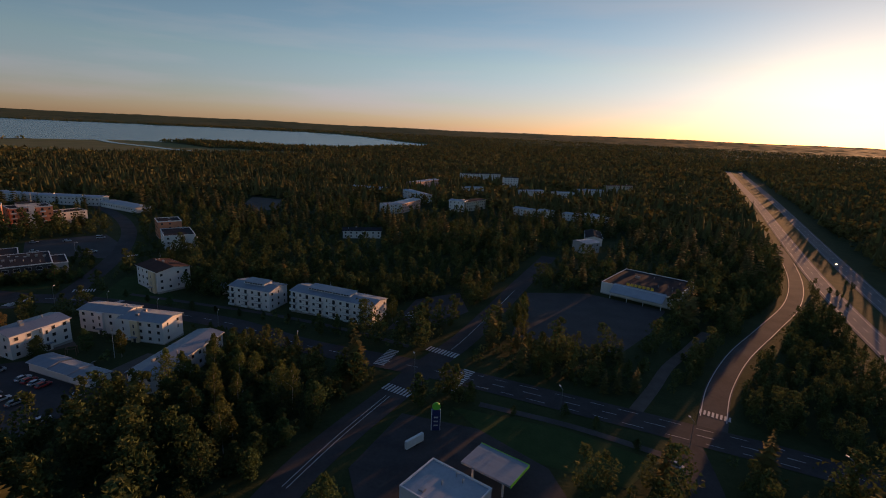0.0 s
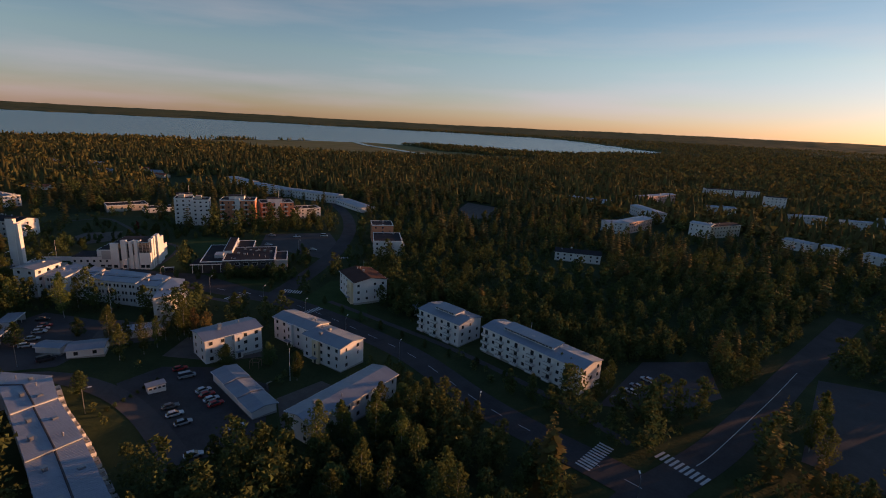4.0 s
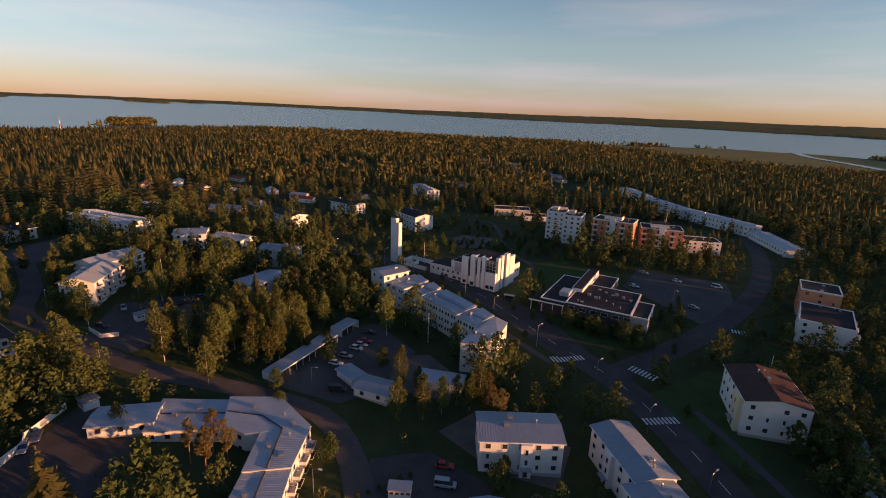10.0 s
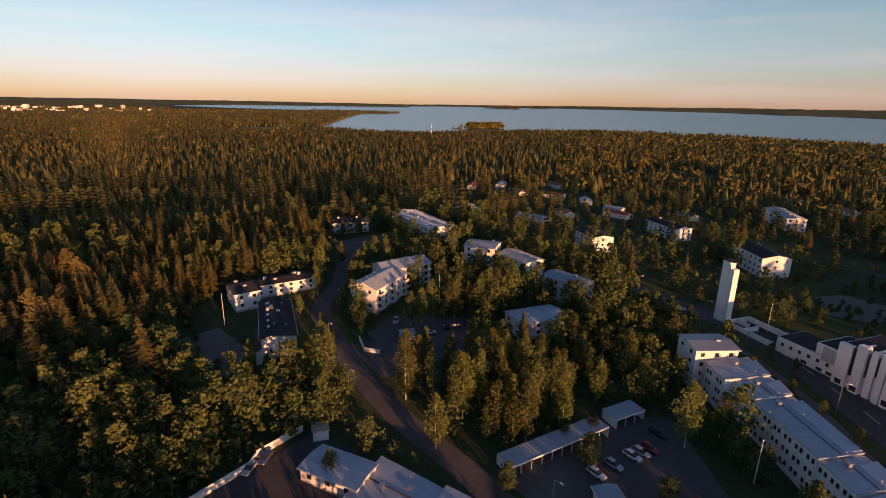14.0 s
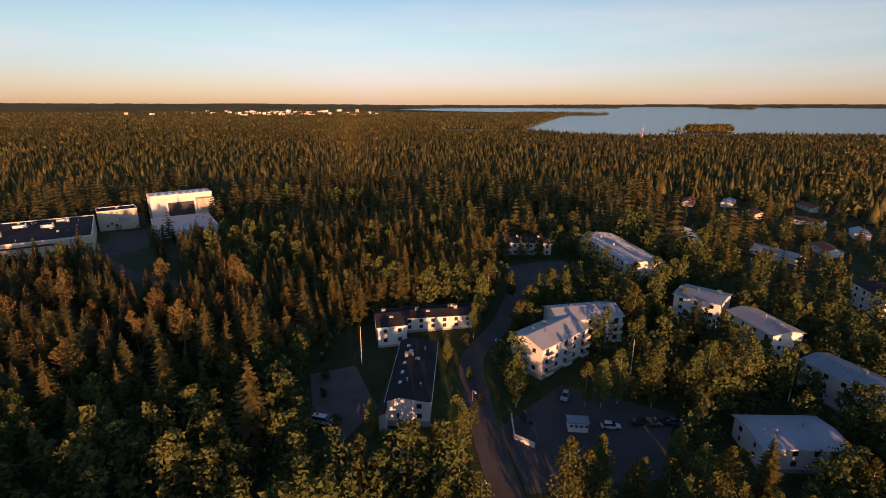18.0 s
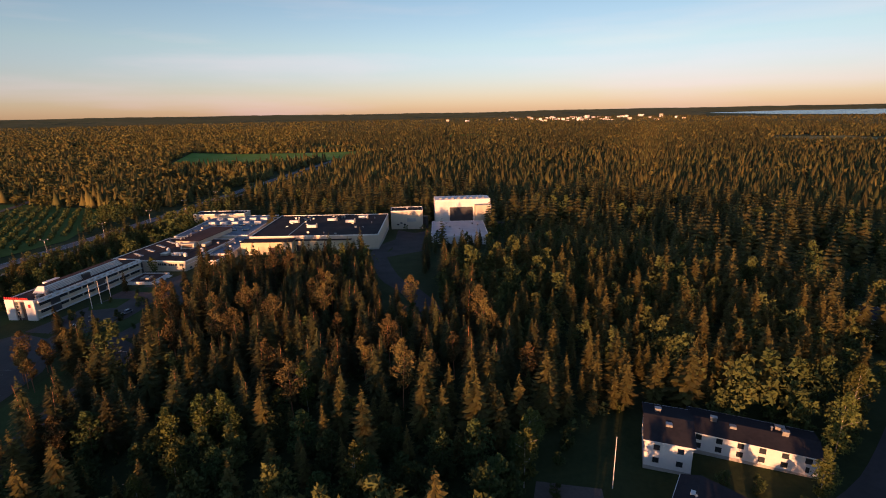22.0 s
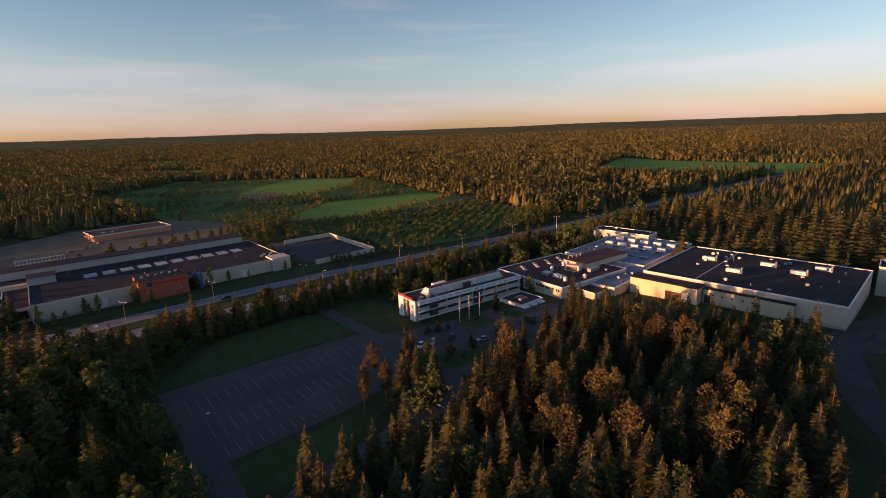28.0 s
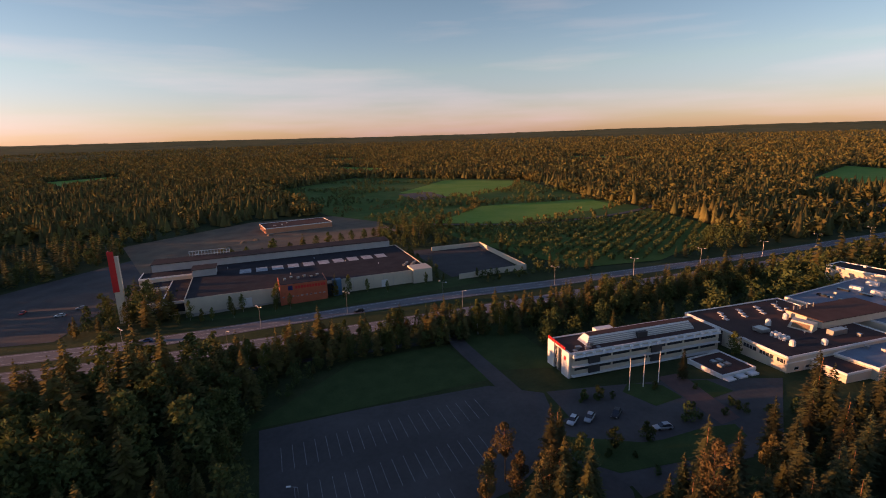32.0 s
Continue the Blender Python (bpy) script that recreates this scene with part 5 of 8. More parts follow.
for k in range(4):
    part("mullion", Mesh().box(-4.5 + k * 1.6, -4.36 + k * 1.6, -1.0, -0.88, 8.2, 13.4), FRAMEM, church)
for k in range(3):
    part("mullion", Mesh().box(-4.5, 0.45, -1.0, -0.88, 9.6 + k * 1.5, 9.72 + k * 1.5), FRAMEM, church)
for fx, w2, z0 in ((-13.0, 0.62, 4.2), (-9.45, 0.42, 5.6), (-6.95, 0.42, 7.0)):
    part("slit_window", Mesh().box(fx - w2, fx + w2, -0.45, 0.02, z0, 12.6), GLASS, church)
for fy, w2 in ((3.4, 0.75), (6.9, 0.65), (11.5, 0.65)):
    part("slit_window", Mesh().box(-0.02, 0.35, fy - w2, fy + w2, 0.6, 12.6), GLASS, church)
for k in range(3):
    part("roof_rib", Mesh().box(-12.4 + k * 3.2, -12.0 + k * 3.2, 0.62, 6.0, 12.7, 13.3), WHITE, church, "white roof rib")
part("side_wing", Mesh().box(-36, -17.05, 1.0, 13, -2, 5.6), WHITE, church)
part("side_wing_roof", Mesh().box(-35.6, -17.4, 1.4, 12.6, 5.62, 5.8), DARKROOF, church)
part("middle_block", Mesh().box(-24, -17.24, 0.98, 15, 5.85, 9.2), WHITE, church)
part("middle_roof", Mesh().box(-23.6, -17.5, 1.4, 14.6, 9.2, 9.3), DARKROOF, church)
part("middle_panel", Mesh().box(-22.0, -17.6, 0.9, 0.98, 4.4, 8.8), GREYWALL, church, "grey panelled wall field")
part("back_wing", Mesh().box(-15, -1, 17.03, 27, -2, 7.0), WHITE, church)
part("back_wing_roof", Mesh().box(-14.6, -1.4, 17.4, 26.6, 7.02, 7.2), DARKROOF, church)
for fx in (-34, -31.2, -28.4, -25.6, -22.8, -20.0):
    window(church, fx, 1.0, 3.6, -90, 1.1, 1.3)
for fx in (-26.6, -22.0, -19.0):
    window(church, fx, 1.0, 1.2, -90, 2.0, 1.2)
for fx, fd in ((-15.4, 0.9), (-11.1, 1.4), (-3.2, 1.2), (-1.0, 1.2)):
    window(church, fx, -fd, 1.4, -90, 1.9, 1.7)
for fy in (19.5, 22.5, 25.0):
    window(church, -1.0, fy, 3.5, 0, 1.1, 1.3)
tower = new("bell_tower")
tower.matrix_basis = pose(-303.5, 138.0, gz(-303, 138), 0, 0, 40.0)
tagged(tower, "slim white bell tower of two slabs beside the church", "bell tower")
part("slab", Mesh().box(-2.4, 0.7, -1.3, 1.3, -1.5, 23.0), WHITE, tower)
part("slab", Mesh().box(0.74, 2.5, -1.0, 1.5, -1.5, 20.5), WHITE, tower)
part("recess", Mesh().box(0.71, 1.1, -1.2, -0.98, 14.0, 22.0), WHITE, tower)
part("cap", Mesh().box(-2.6, 2.0, -1.5, 1.5, 23.0, 23.25), DARKROOF, tower)
yardwall = new("yard_wall")
yardwall.matrix_basis = pose(-297.0, 149.0, gz(-297, 149), 0, 0, 42.0)
tagged(yardwall, "low white churchyard wall round a court", "wall")
for wx0, wx1, wy0, wy1 in ((-9, 9, -5.3, -5.0), (-9, 9, 6.0, 6.3), (-9.3, -9, -5.3, 6.3), (-2, -1.7, -5.0, 2.0), (-9, -4, 0.0, 0.3)):
    part("wall_section", Mesh().box(wx0, wx1, wy0, wy1, -1.0, 2.0), WHITE, yardwall)

# ---- filling station ----
house(-6.0, 92.0, 12.0, 16.0, 60.0, 4.2, 1, kind="flat", roof=LIGHTROOF, wall=WHITE, sides="", vents=4, label="white filling station building with pale roof", name="filling_station", category="filling station", group="shops")
cp = new("forecourt_canopy")
cp.matrix_basis = pose(4.5, 101.0, gz(4, 101), 0, 0, 60.0)
tagged(cp, "flat forecourt canopy with a green edge light", "canopy")
part("deck", Mesh().box(-4.5, 4.5, -6.5, 6.5, 4.6, 5.1), METALROOF, cp)
part("edge", Mesh().box(4.5, 4.65, -6.5, 6.5, 4.5, 5.2).box(-4.5, 4.5, -6.65, -6.5, 4.5, 5.2), GREENSIGN, cp)
for px in (-3, 3):
    for py in (-4, 4):
        part("column", Mesh().box(px - 0.2, px + 0.2, py - 0.2, py + 0.2, -0.5, 4.6), WHITEMETAL, cp)
py_ = new("sign_pylon")
py_.matrix_basis = pose(-11.5, 119.5, gz(-11, 119), 0, 0, 12.0)
tagged(py_, "navy price pylon with a green round sign on top", "sign")
part("panel", Mesh().box(-1.1, 1.1, -0.25, 0.25, -0.3, 6.2), NAVY, py_)
part("border", Mesh().box(-1.25, -1.1, -0.3, 0.3, -0.3, 6.3).box(1.1, 1.25, -0.3, 0.3, -0.3, 6.3), WHITEMETAL, py_)
part("round_sign", Mesh().prism([(1.15 * math.cos(k * 0.5236), 1.15 * math.sin(k * 0.5236)) for k in range(12)], -0.2, 0.2), GREENSIGN, py_, at=pose(0, 0, 7.2, 90, 0, 0))
for k in range(3):
    part("price_bar", Mesh().box(-0.6, 0.6, -0.3, -0.26, 1.4 + 1.2 * k, 1.8 + 1.2 * k), PAINT, py_)
bn = new("banner")
bn.matrix_basis = pose(-16.0, 111.5, gz(-16, 111), 0, 0, 52.0)
tagged(bn, "long white advertising trailer by the station", "trailer")
part("board", Mesh().box(-3, 3, -0.4, 0.4, 0.4, 2.6), WHITEMETAL, bn)
part("wheel", Mesh().tube((0.6, -0.5, 0.2), (0.6, 0.5, 0.2), 0.35, 0.35, 10), RUBBER, bn)

# ---- the plant ----
PANELS = dict(kind="flat", vents=0, sides="", group="plant buildings", category="factory")
OB = 5.4
office = house(-62.7, -167.8, 53.0, 12.0, -110.3, 9.6, 3, roof=BROWNROOF, wall=SAND, kind="flat", sides="", vents=0, base=OB, label="white office block with long sunshades and a red sign", name="office_building", category="office building", group="plant buildings", trim=WHITE)
for lv in range(3):
    z0 = 1.4 + lv * 2.9
    for sgn in (-1, 1):
        y0 = sgn * 6.0
        part("window_band", Mesh().box(-25.5, 25.5, min(y0, y0 + sgn * 0.06), max(y0, y0 + sgn * 0.06), z0, z0 + 1.35), GLASS, office, "dark strip of windows")
        part("sunshade", Mesh().box(-26.0, 26.0, min(y0, y0 + sgn * 1.3), max(y0, y0 + sgn * 1.3), z0 + 1.5, z0 + 1.66), WHITEMETAL, office, "white sunshade shelf")
        for k in range(9):
            x0 = -25.6 + k * 6.35
            part("pier", Mesh().box(x0, x0 + 0.5, min(y0, y0 + sgn * 0.25), max(y0, y0 + sgn * 0.25), z0 - 0.1, z0 + 1.45), SAND, office)
for k in range(17):
    part("bracket", Mesh().box(-25.8 + k * 3.2, -25.0 + k * 3.2, -6.9, -6.05, 8.75, 9.55), WHITEMETAL, office)
for k in range(2):
    part("stair_bay", Mesh().box(-20.5 + k * 21.5, -16.8 + k * 21.5, -6.5, -6.05, 0.2, 8.7), DARKWALL, office, "dark glazed stair bay")
part("clerestory", Mesh().add([(-19, -2.6, 9.6), (20, -2.6, 9.6), (20, 2.6, 9.6), (-19, 2.6, 9.6), (-17.5, -1.4, 12.0), (18.5, -1.4, 12.0), (18.5, 1.4, 12.0), (-17.5, 1.4, 12.0)], [(3, 2, 1, 0), (4, 5, 6, 7), (0, 1, 5, 4), (1, 2, 6, 5), (2, 3, 7, 6), (3, 0, 4, 7)]), WHITEMETAL, office, "white slatted rooftop plant room")
part("clerestory_roof", Mesh().box(-17.3, 18.3, -1.3, 1.3, 12.0, 12.12), BROWNROOF, office)
for k in range(4):
    z0 = 9.9 + k * 0.5
    part("slat", Mesh().box(-18.9 + k * 0.3, 19.9 - k * 0.3, -2.62 + k * 0.25, -2.46 + k * 0.25, z0, z0 + 0.16), STEEL, office)
part("dark_louvre", Mesh().box(-1.5, 2.0, -3.0, -2.0, 9.7, 11.4), DARKMETAL, office)
part("roof_box", Mesh().box(-12, -6, 3.2, 5.2, 9.6, 11.6), WHITE, office)
part("end_recess", Mesh().box(-26.58, -26.5, -2.2, 2.4, 0.4, 9.0), DARKWALL, office, "dark glazed centre of the end wall")
part("end_pier", Mesh().box(-27.0, -26.5, -6.1, -2.2, -2, 10.0), WHITE, office)
part("end_pier", Mesh().box(-27.0, -26.5, 2.4, 6.1, -2, 10.0), WHITE, office)
part("end_fin", Mesh().box(-27.0, -26.55, -0.4, 0.5, 3.0, 9.2), SAND, office)
for k in range(3):
    window(office, -26.6, 1.4, 2.2 + k * 2.5, 180, 1.2, 1.4)
for k in range(11):
    part("sign_bar", Mesh().box(-27.0, -26.75, 5.3 - k * 0.92, 5.9 - k * 0.92, 10.05, 10.95), REDSIGN, office, "red roof-edge sign bar")
part("emblem", Mesh().box(-27.06, -27.0, -4.6, -3.6, 7.2, 8.4), REDSIGN, office)
for k in range(7):
    vent(office, -24 + k * 1.3, -4.5 + (k % 3), 9.62, 1 if k % 2 else 2)
pav = house(-83.8, -178.8, 13.0, 12.0, -106.0, 3.8, 1, roof=BROWNROOF, wall=WHITE, kind="flat", sides="w", gap=3.0, win=(1.8, 1.3), vents=0, base=5.6, label="low white canteen pavilion with brown flat roof", name="pavilion", category="pavilion", group="plant buildings", trim=WHITE)
for k in range(3):
    x0 = -6.3 + k * 4.4
    part("bay", Mesh().box(x0, x0 + 2.9, -8.0, -6.02, -1, 3.4), WHITE, pav)
    part("bay_window", Mesh().box(x0 + 0.4, x0 + 2.5, -8.06, -7.98, 1.3, 2.7), GLASS, pav)
    part("bay_shade", Mesh().box(x0 - 0.1, x0 + 3.0, -9.2, -8.0, 0.9, 1.02), WHITEMETAL, pav, "white slatted shade shelf")
    part("bay_window", Mesh().box(x0 - 0.06, x0 + 0.02, -7.6, -6.4, 1.3, 2.7), GLASS, pav)
for k in range(4):
    part("roof_unit", Mesh().box(-2.4 + (k % 2) * 2.4, -0.9 + (k % 2) * 2.4, -2.2 + (k // 2) * 2.6, -0.6 + (k // 2) * 2.6, 3.7, 4.5), STEEL, pav, "rooftop fan box")
for k, (fx, fy) in enumerate(((-74.5, -146.7), (-76.0, -151.0), (-77.5, -156.0))):
    p = new("flagpole")
    p.matrix_basis = pose(fx, fy, gz(fx, fy))
    tagged(p, "white flagpole before the office", "flagpole", "office flagpoles")
    part("pole", Mesh().tube((0, 0, -0.5), (0, 0, 9.5), 0.13, 0.07, 8), WHITEMETAL, p)
    part("knob", Mesh().tube((0, 0, 9.5), (0, 0, 9.75), 0.12, 0.05, 8), STEEL, p)


def plant(x, y, L, D, turn, H, base, roof, wall, label, vents, name="factory_hall"):
    h = house(x, y, L, D, turn, H, 1, roof=roof, wall=wall, base=base, label=label, name=name, **PANELS)
    rng = random.Random(int(L * 7 + D))
    for k in range(vents):
        vent(h, rng.uniform(-L * 0.42, L * 0.42), rng.uniform(-D * 0.42, D * 0.42), H + 0.05, rng.choice((0, 1, 1, 2)))
    return h


hall = plant(-161.3, -239.6, 69.0, 56.6, 168.3, 7.6, 8.3, DARKROOF, SAND, "large cream factory hall with dark flat roof and vents", 26)
part("front_step", Mesh().box(-36.6, -10.0, -35.8, -28.4, -3, 6.4), CREAM, hall, "cream lower front block")
part("front_step_roof", Mesh().box(-36.9, -9.7, -36.1, -28.4, 6.4, 6.75), DARKROOF, hall)
part("front_strip", Mesh().box(-9.6, 20.0, -30.6, -28.4, -3, 5.6), CREAM, hall, "cream lower front block")
part("front_strip_roof", Mesh().box(-9.6, 20.3, -30.9, -28.4, 5.6, 5.9), DARKROOF, hall)
part("gate", Mesh().box(-22.0, -15.6, -35.9, -35.82, -1, 3.6), BROWNROOF, hall, "brown sliding gate")
for k in range(5):
    window(hall, -6 + k * 3.4, -30.6, 3.6, -90, 1.1, 0.8)
c_, s_ = math.cos(radians(168.3)), math.sin(radians(168.3))
CLEAR.append(([(-161.3 + c_ * u - s_ * w, -239.6 + s_ * u + c_ * w) for u, w in ((-40, -28), (30, -28), (30, -54), (-40, -72))], 0.5))
part("dock_door", Mesh().box(-9.0, -6.8, -30.7, -30.62, 0, 3.4), DARKMETAL, hall)
for k, (ux, uy) in enumerate(((14, 4), (2, 10), (-6, -8), (20, 16), (-20, 6))):
    part("air_handler", Mesh().box(ux - 2.6, ux + 2.6, uy - 0.9, uy + 0.9, 7.9, 9.3), WHITEMETAL, hall, "boxy rooftop air unit")
    part("duct", Mesh().tube((ux + 3.0, uy, 7.6), (ux + 3.0, uy, 10.2), 0.45, 0.45, 10), STEEL, hall)
part("roof_joint", Mesh().box(-14.4, -14.0, -27.9, 27.9, 7.63, 7.72), STEEL, hall)
wing = plant(-86.5, -215.2, 39.0, 43.0, 160.0, 6.0, 7.0, BROWNROOF, SAND, "sand-coloured plant wing with brown flat roof", 10)
for k in range(3):
    part("window_band", Mesh().box(16.2 - k * 5.6, 20.6 - k * 5.6 if k else 18.6, -21.58, -21.46, 3.9, 5.0), GLASS, wing, "dark strip of windows")
    for q in range(3):
        part("mullion", Mesh().box(17.1 - k * 5.6 + q * 1.1, 17.22 - k * 5.6 + q * 1.1, -21.62, -21.5, 3.85, 5.05), FRAMEM, wing)
part("dark_link", Mesh().box(-6.5, -3.0, -22.0, -21.5, -1, 5.6), DARKWALL, wing, "dark glazed link")
for k in range(6):
    window(wing, 19.5, -18 + k * 4.2, 2.4, 0, 1.8, 1.0)
part("coping", Mesh().box(19.48, 19.62, -21.5, 21.4, 4.3, 4.6), WHITE, wing)
part("penthouse", Mesh().box(-5.0, 7.5, 7.5, 40.0, 5.9, 8.3), SAND, wing, "raised plant storey on the roof")
part("penthouse_roof", Mesh().box(-5.3, 7.8, 7.2, 40.3, 8.3, 8.55), BROWNROOF, wing)
part("hood", Mesh().add([(2.3, -0.7, 6), (8.8, 1.3, 6), (7.6, 5.2, 6), (1.1, 3.2, 6), (2.6, 0.3, 8.5), (8.5, 2.1, 8.5), (7.6, 5.2, 8.5), (1.1, 3.2, 8.5)], [(3, 2, 1, 0), (4, 5, 6, 7), (0, 1, 5, 4), (1, 2, 6, 5), (2, 3, 7, 6), (3, 0, 4, 7)]), SAND, wing, "sand-coloured roof hood with slanted front")
part("hood_panel", Mesh().add([(3.2, -0.42, 6.5), (7.9, 1.02, 6.5), (7.8, 1.55, 8.1), (3.3, 0.12, 8.1)], [(0, 1, 2, 3), (3, 2, 1, 0)]), WOOD, wing, "brown panel")
part("low_roof", Mesh().box(11.2, 18.9, -20.8, -2.0, 6.02, 6.3), DARKROOF, wing)
for k in range(8):
    u0, v0 = 6.0 + (k % 4) * 1.35, -11.6 + (k // 4) * 1.5
    part("fan", Mesh().tube((u0, v0, 5.9), (u0, v0, 7.1), 0.55, 0.6, 10).tube((u0, v0, 7.1), (u0, v0, 7.35), 0.6, 0.25, 10), WHITEMETAL, wing, "round white roof fan")
for u0, v0 in ((14.0, -13.3), (16.6, -4.0), (-1.0, -5.0), (-3.0, 5.0)):
    part("duct", Mesh().tube((u0, v0, 5.9), (u0, v0, 7.6), 0.85, 0.85, 12).tube((u0, v0, 7.6), (u0, v0, 8.1), 0.85, 0.4, 12), WHITEMETAL, wing)
for k in range(7):
    part("pipe", Mesh().tube((-3.6 + 0.3 * (k % 2), 9.0 + k * 1.5, 8.4), (-3.6 + 0.3 * (k % 2), 9.0 + k * 1.5, 10.0), 0.22, 0.26, 8), STEEL, wing)
part("cooling_rack", Mesh().box(0.6, 4.2, -13.6, -10.2, 6.3, 7.4).box(0.8, 1.0, -13.4, -13.2, 5.9, 6.3).box(3.8, 4.0, -10.6, -10.4, 5.9, 6.3), STEEL, wing, "grey cooling unit on a rack")
part("air_handler", Mesh().box(10.6, 12.8, 5.0, 11.0, 5.9, 7.6), STEEL, wing, "boxy rooftop air unit")
for k in range(12):
    u0, v0 = -9.6 - (k % 3) * 2.6, -13.5 + (k // 3) * 8.2 + (k % 3) * 1.5
    part("skylight", Mesh().box(u0 - 1.0, u0 + 1.0, v0 - 0.6, v0 + 0.6, 5.95, 6.35), LIGHTROOF, wing, "pale roof hatch")
blue = plant(-103.0, -270.0, 42.0, 58.0, 168.3, 5.6, 7.2, BLUEROOF, SAND, "plant wing with pale blue-grey flat roof full of ducts", 16)
for k in range(10):
    part("roof_light", Mesh().box(-17 + (k % 5) * 7.5, -13 + (k % 5) * 7.5, -16 + (k // 5) * 14, -14.8 + (k // 5) * 14, 5.6, 6.3), GLASS, blue)
    part("air_handler", Mesh().box(-15 + (k % 5) * 7.2, -11 + (k % 5) * 7.2, 2 + (k // 5) * 12, 4 + (k // 5) * 12, 5.6, 7.2), WHITEMETAL, blue)
plant(-113.0, -221.5, 11.0, 38.0, 168.3, 4.4, 7.4, BLUEROOF, SAND, "narrow link building with pale flat roof", 5)
plant(-92.0, -301.0, 34.0, 11.0, 168.3, 9.0, 6.5, DARKROOF, SAND, "raised plant block with dark roof", 4, "factory_block")
shed = plant(-105.5, -206.5, 17.0, 22.0, 160.0, 3.8, 7.2, BROWNROOF, SAND, "low loading shed with brown flat roof", 0)
# dark sheet on the solid wall gives the opening's inner shade by colour
part("shaded_opening", Mesh().box(-5.5, 4.5, 11.04, 11.1, -0.5, 3.0), DARKWALL, shed)
tw = plant(-254.0, -277.0, 38.0, 15.0, 172.0, 17.0, 3.0, LIGHTROOF, WHITE, "tall white box-shaped plant block with a deep bay", 3, "factory_block")
# no real recess: a flat dark plate carries the bay's shade as colour
part("shaded_bay", Mesh().box(-9, 7, -7.7, -7.52, 2, 13.0), DARKWALL, tw)
part("loading_wing", Mesh().box(8, 18.6, -14.0, -7.55, -2, 15.0), SAND, tw)
part("crown", Mesh().box(-18.9, 18.9, -7.7, 7.4, 16.8, 18.4), WHITE, tw)
for k in range(8):
    part("roof_unit", Mesh().box(-16 + k * 4.2, -14 + k * 4.2, -5, -3, 18.4, 19.2), STEEL, tw)
plant(-240.5, -231.0, 33.0, 42.0, 168.3, 6.6, 3.6, LIGHTROOF, WHITE, "low white loading hall with pale flat roof", 8)
bk = plant(-214.5, -271.5, 21.0, 14.0, 172.0, 13.2, 3.2, DARKROOF, SAND, "sand-coloured plant block with few windows", 3, "factory_block")
for k in range(3):
    window(bk, -6 + k * 2.2, -7.0, 4.2 + (k % 2), -90, 1.6, 1.2)
part("grey_panel", Mesh().box(0, 6, -7.1, -7.02, 6.0, 8.4), GREYWALL, bk)
part("silo", Mesh().tube((12.5, -2, -1), (12.5, -2, 8.5), 1.8, 1.8, 14), DARKMETAL, bk)
for k in range(12):
    window(hall, -34.5, 24 - k * 3.4, 3.6, 180, 1.0, 1.2)

# ---- supermarket ----
mk = house(102.0, -128.5, 112.0, 62.0, -105.6, 6.9, 1, kind="flat", roof=DARKROOF, wall=SAND, sides="", vents=0, base=4.2, label="large sand-coloured supermarket with dark flat roof", name="supermarket", category="supermarket", group="shops", trim=SAND)
for k in range(10):
    x0 = -34.0 + k * 8.0
    gl = Mesh().box(x0, x0 + 5.6, 4.0, 12.5, 6.95, 6.99)
    part("roof_sign", gl, ROOFPAINT, mk, "worn white painted sign block on the roof")
part("rear_wall", Mesh().box(-77, 52, 29.4, 42, 5.0, 10.6), GREYWALL, mk, "long pale raised rear wall")
part("rear_roof", Mesh().box(-77.3, 52.3, 29.1, 42.3, 10.6, 10.9), DARKROOF, mk)
part("roof_house", Mesh().box(-56, -45, 8, 18, 6.9, 10.4), GREYWALL, mk)
part("roof_house_top", Mesh().box(-56.3, -44.7, 7.7, 18.3, 10.4, 10.65), DARKROOF, mk)
for x0, x1, y0, y1, zz, mr in ((-81, -56.1, 15.6, 29.3, 6.9, DARKROOF), (-66, -56.1, -24.6, 15.5, 4.8, DARKROOF), (-75, -66.05, 3.4, 15.5, 4.8, DARKROOF), (-75, -66.05, -18.0, 3.3, 3.4, ASPHALT_OLD)):
    part("wing_wall", Mesh().box(x0, x1, y0, y1, -2, zz - 0.3), SAND, mk)
    part("wing_roof", Mesh().box(x0 + 0.3, x1 - 0.3, y0 + 0.3, y1 - 0.3, zz - 0.3, zz - 0.1), mr, mk)
    part("wing_edge", Mesh().box(x0 - 0.1, x1, y0 - 0.1, y0 + 0.3, zz - 0.6, zz + 0.25).box(x0 - 0.1, x0 + 0.3, y0 + 0.3, y1, zz - 0.6, zz + 0.25), WHITEMETAL, mk, "white roof edge")
part("entrance_glass", Mesh().box(-65.5, -57.0, -24.78, -24.72, 0.2, 3.8), GLASS, mk)
part("red_front", Mesh().box(-17.0, 4.0, -36.0, -22.0, -1, 9.2), REDBRICK, mk, "orange-red front block")
part("red_front_roof", Mesh().box(-16.6, 3.6, -35.6, -22.4, 9.2, 9.35), DARKROOF, mk)
for k in range(11):
    part("sign_bar", Mesh().box(-10.2 + k * 1.25, -9.3 + k * 1.25, -36.12, -36.02, 7.0, 8.3), REDSIGN, mk, "red sign bar")
part("sign_square", Mesh().box(-13.4, -11.4, -36.14, -36.02, 6.6, 8.6), NAVY, mk)
for k in range(10):
    window(mk, -15.5 + k * 2.0, -36.0, 3.6, -90, 0.9, 0.5)
part("blue_bay", Mesh().box(7.0, 11.0, -33.6, -30.8, -1, 8.0), BLUEPANEL, mk, "blue panelled bay")
part("glass_bay", Mesh().box(4.02, 7.0, -32.6, -30.9, -0.5, 6.0), GLASS, mk)
part("corner_box", Mesh().box(47.0, 57.0, -33.0, -23.0, -1, 7.8), SAND, mk)
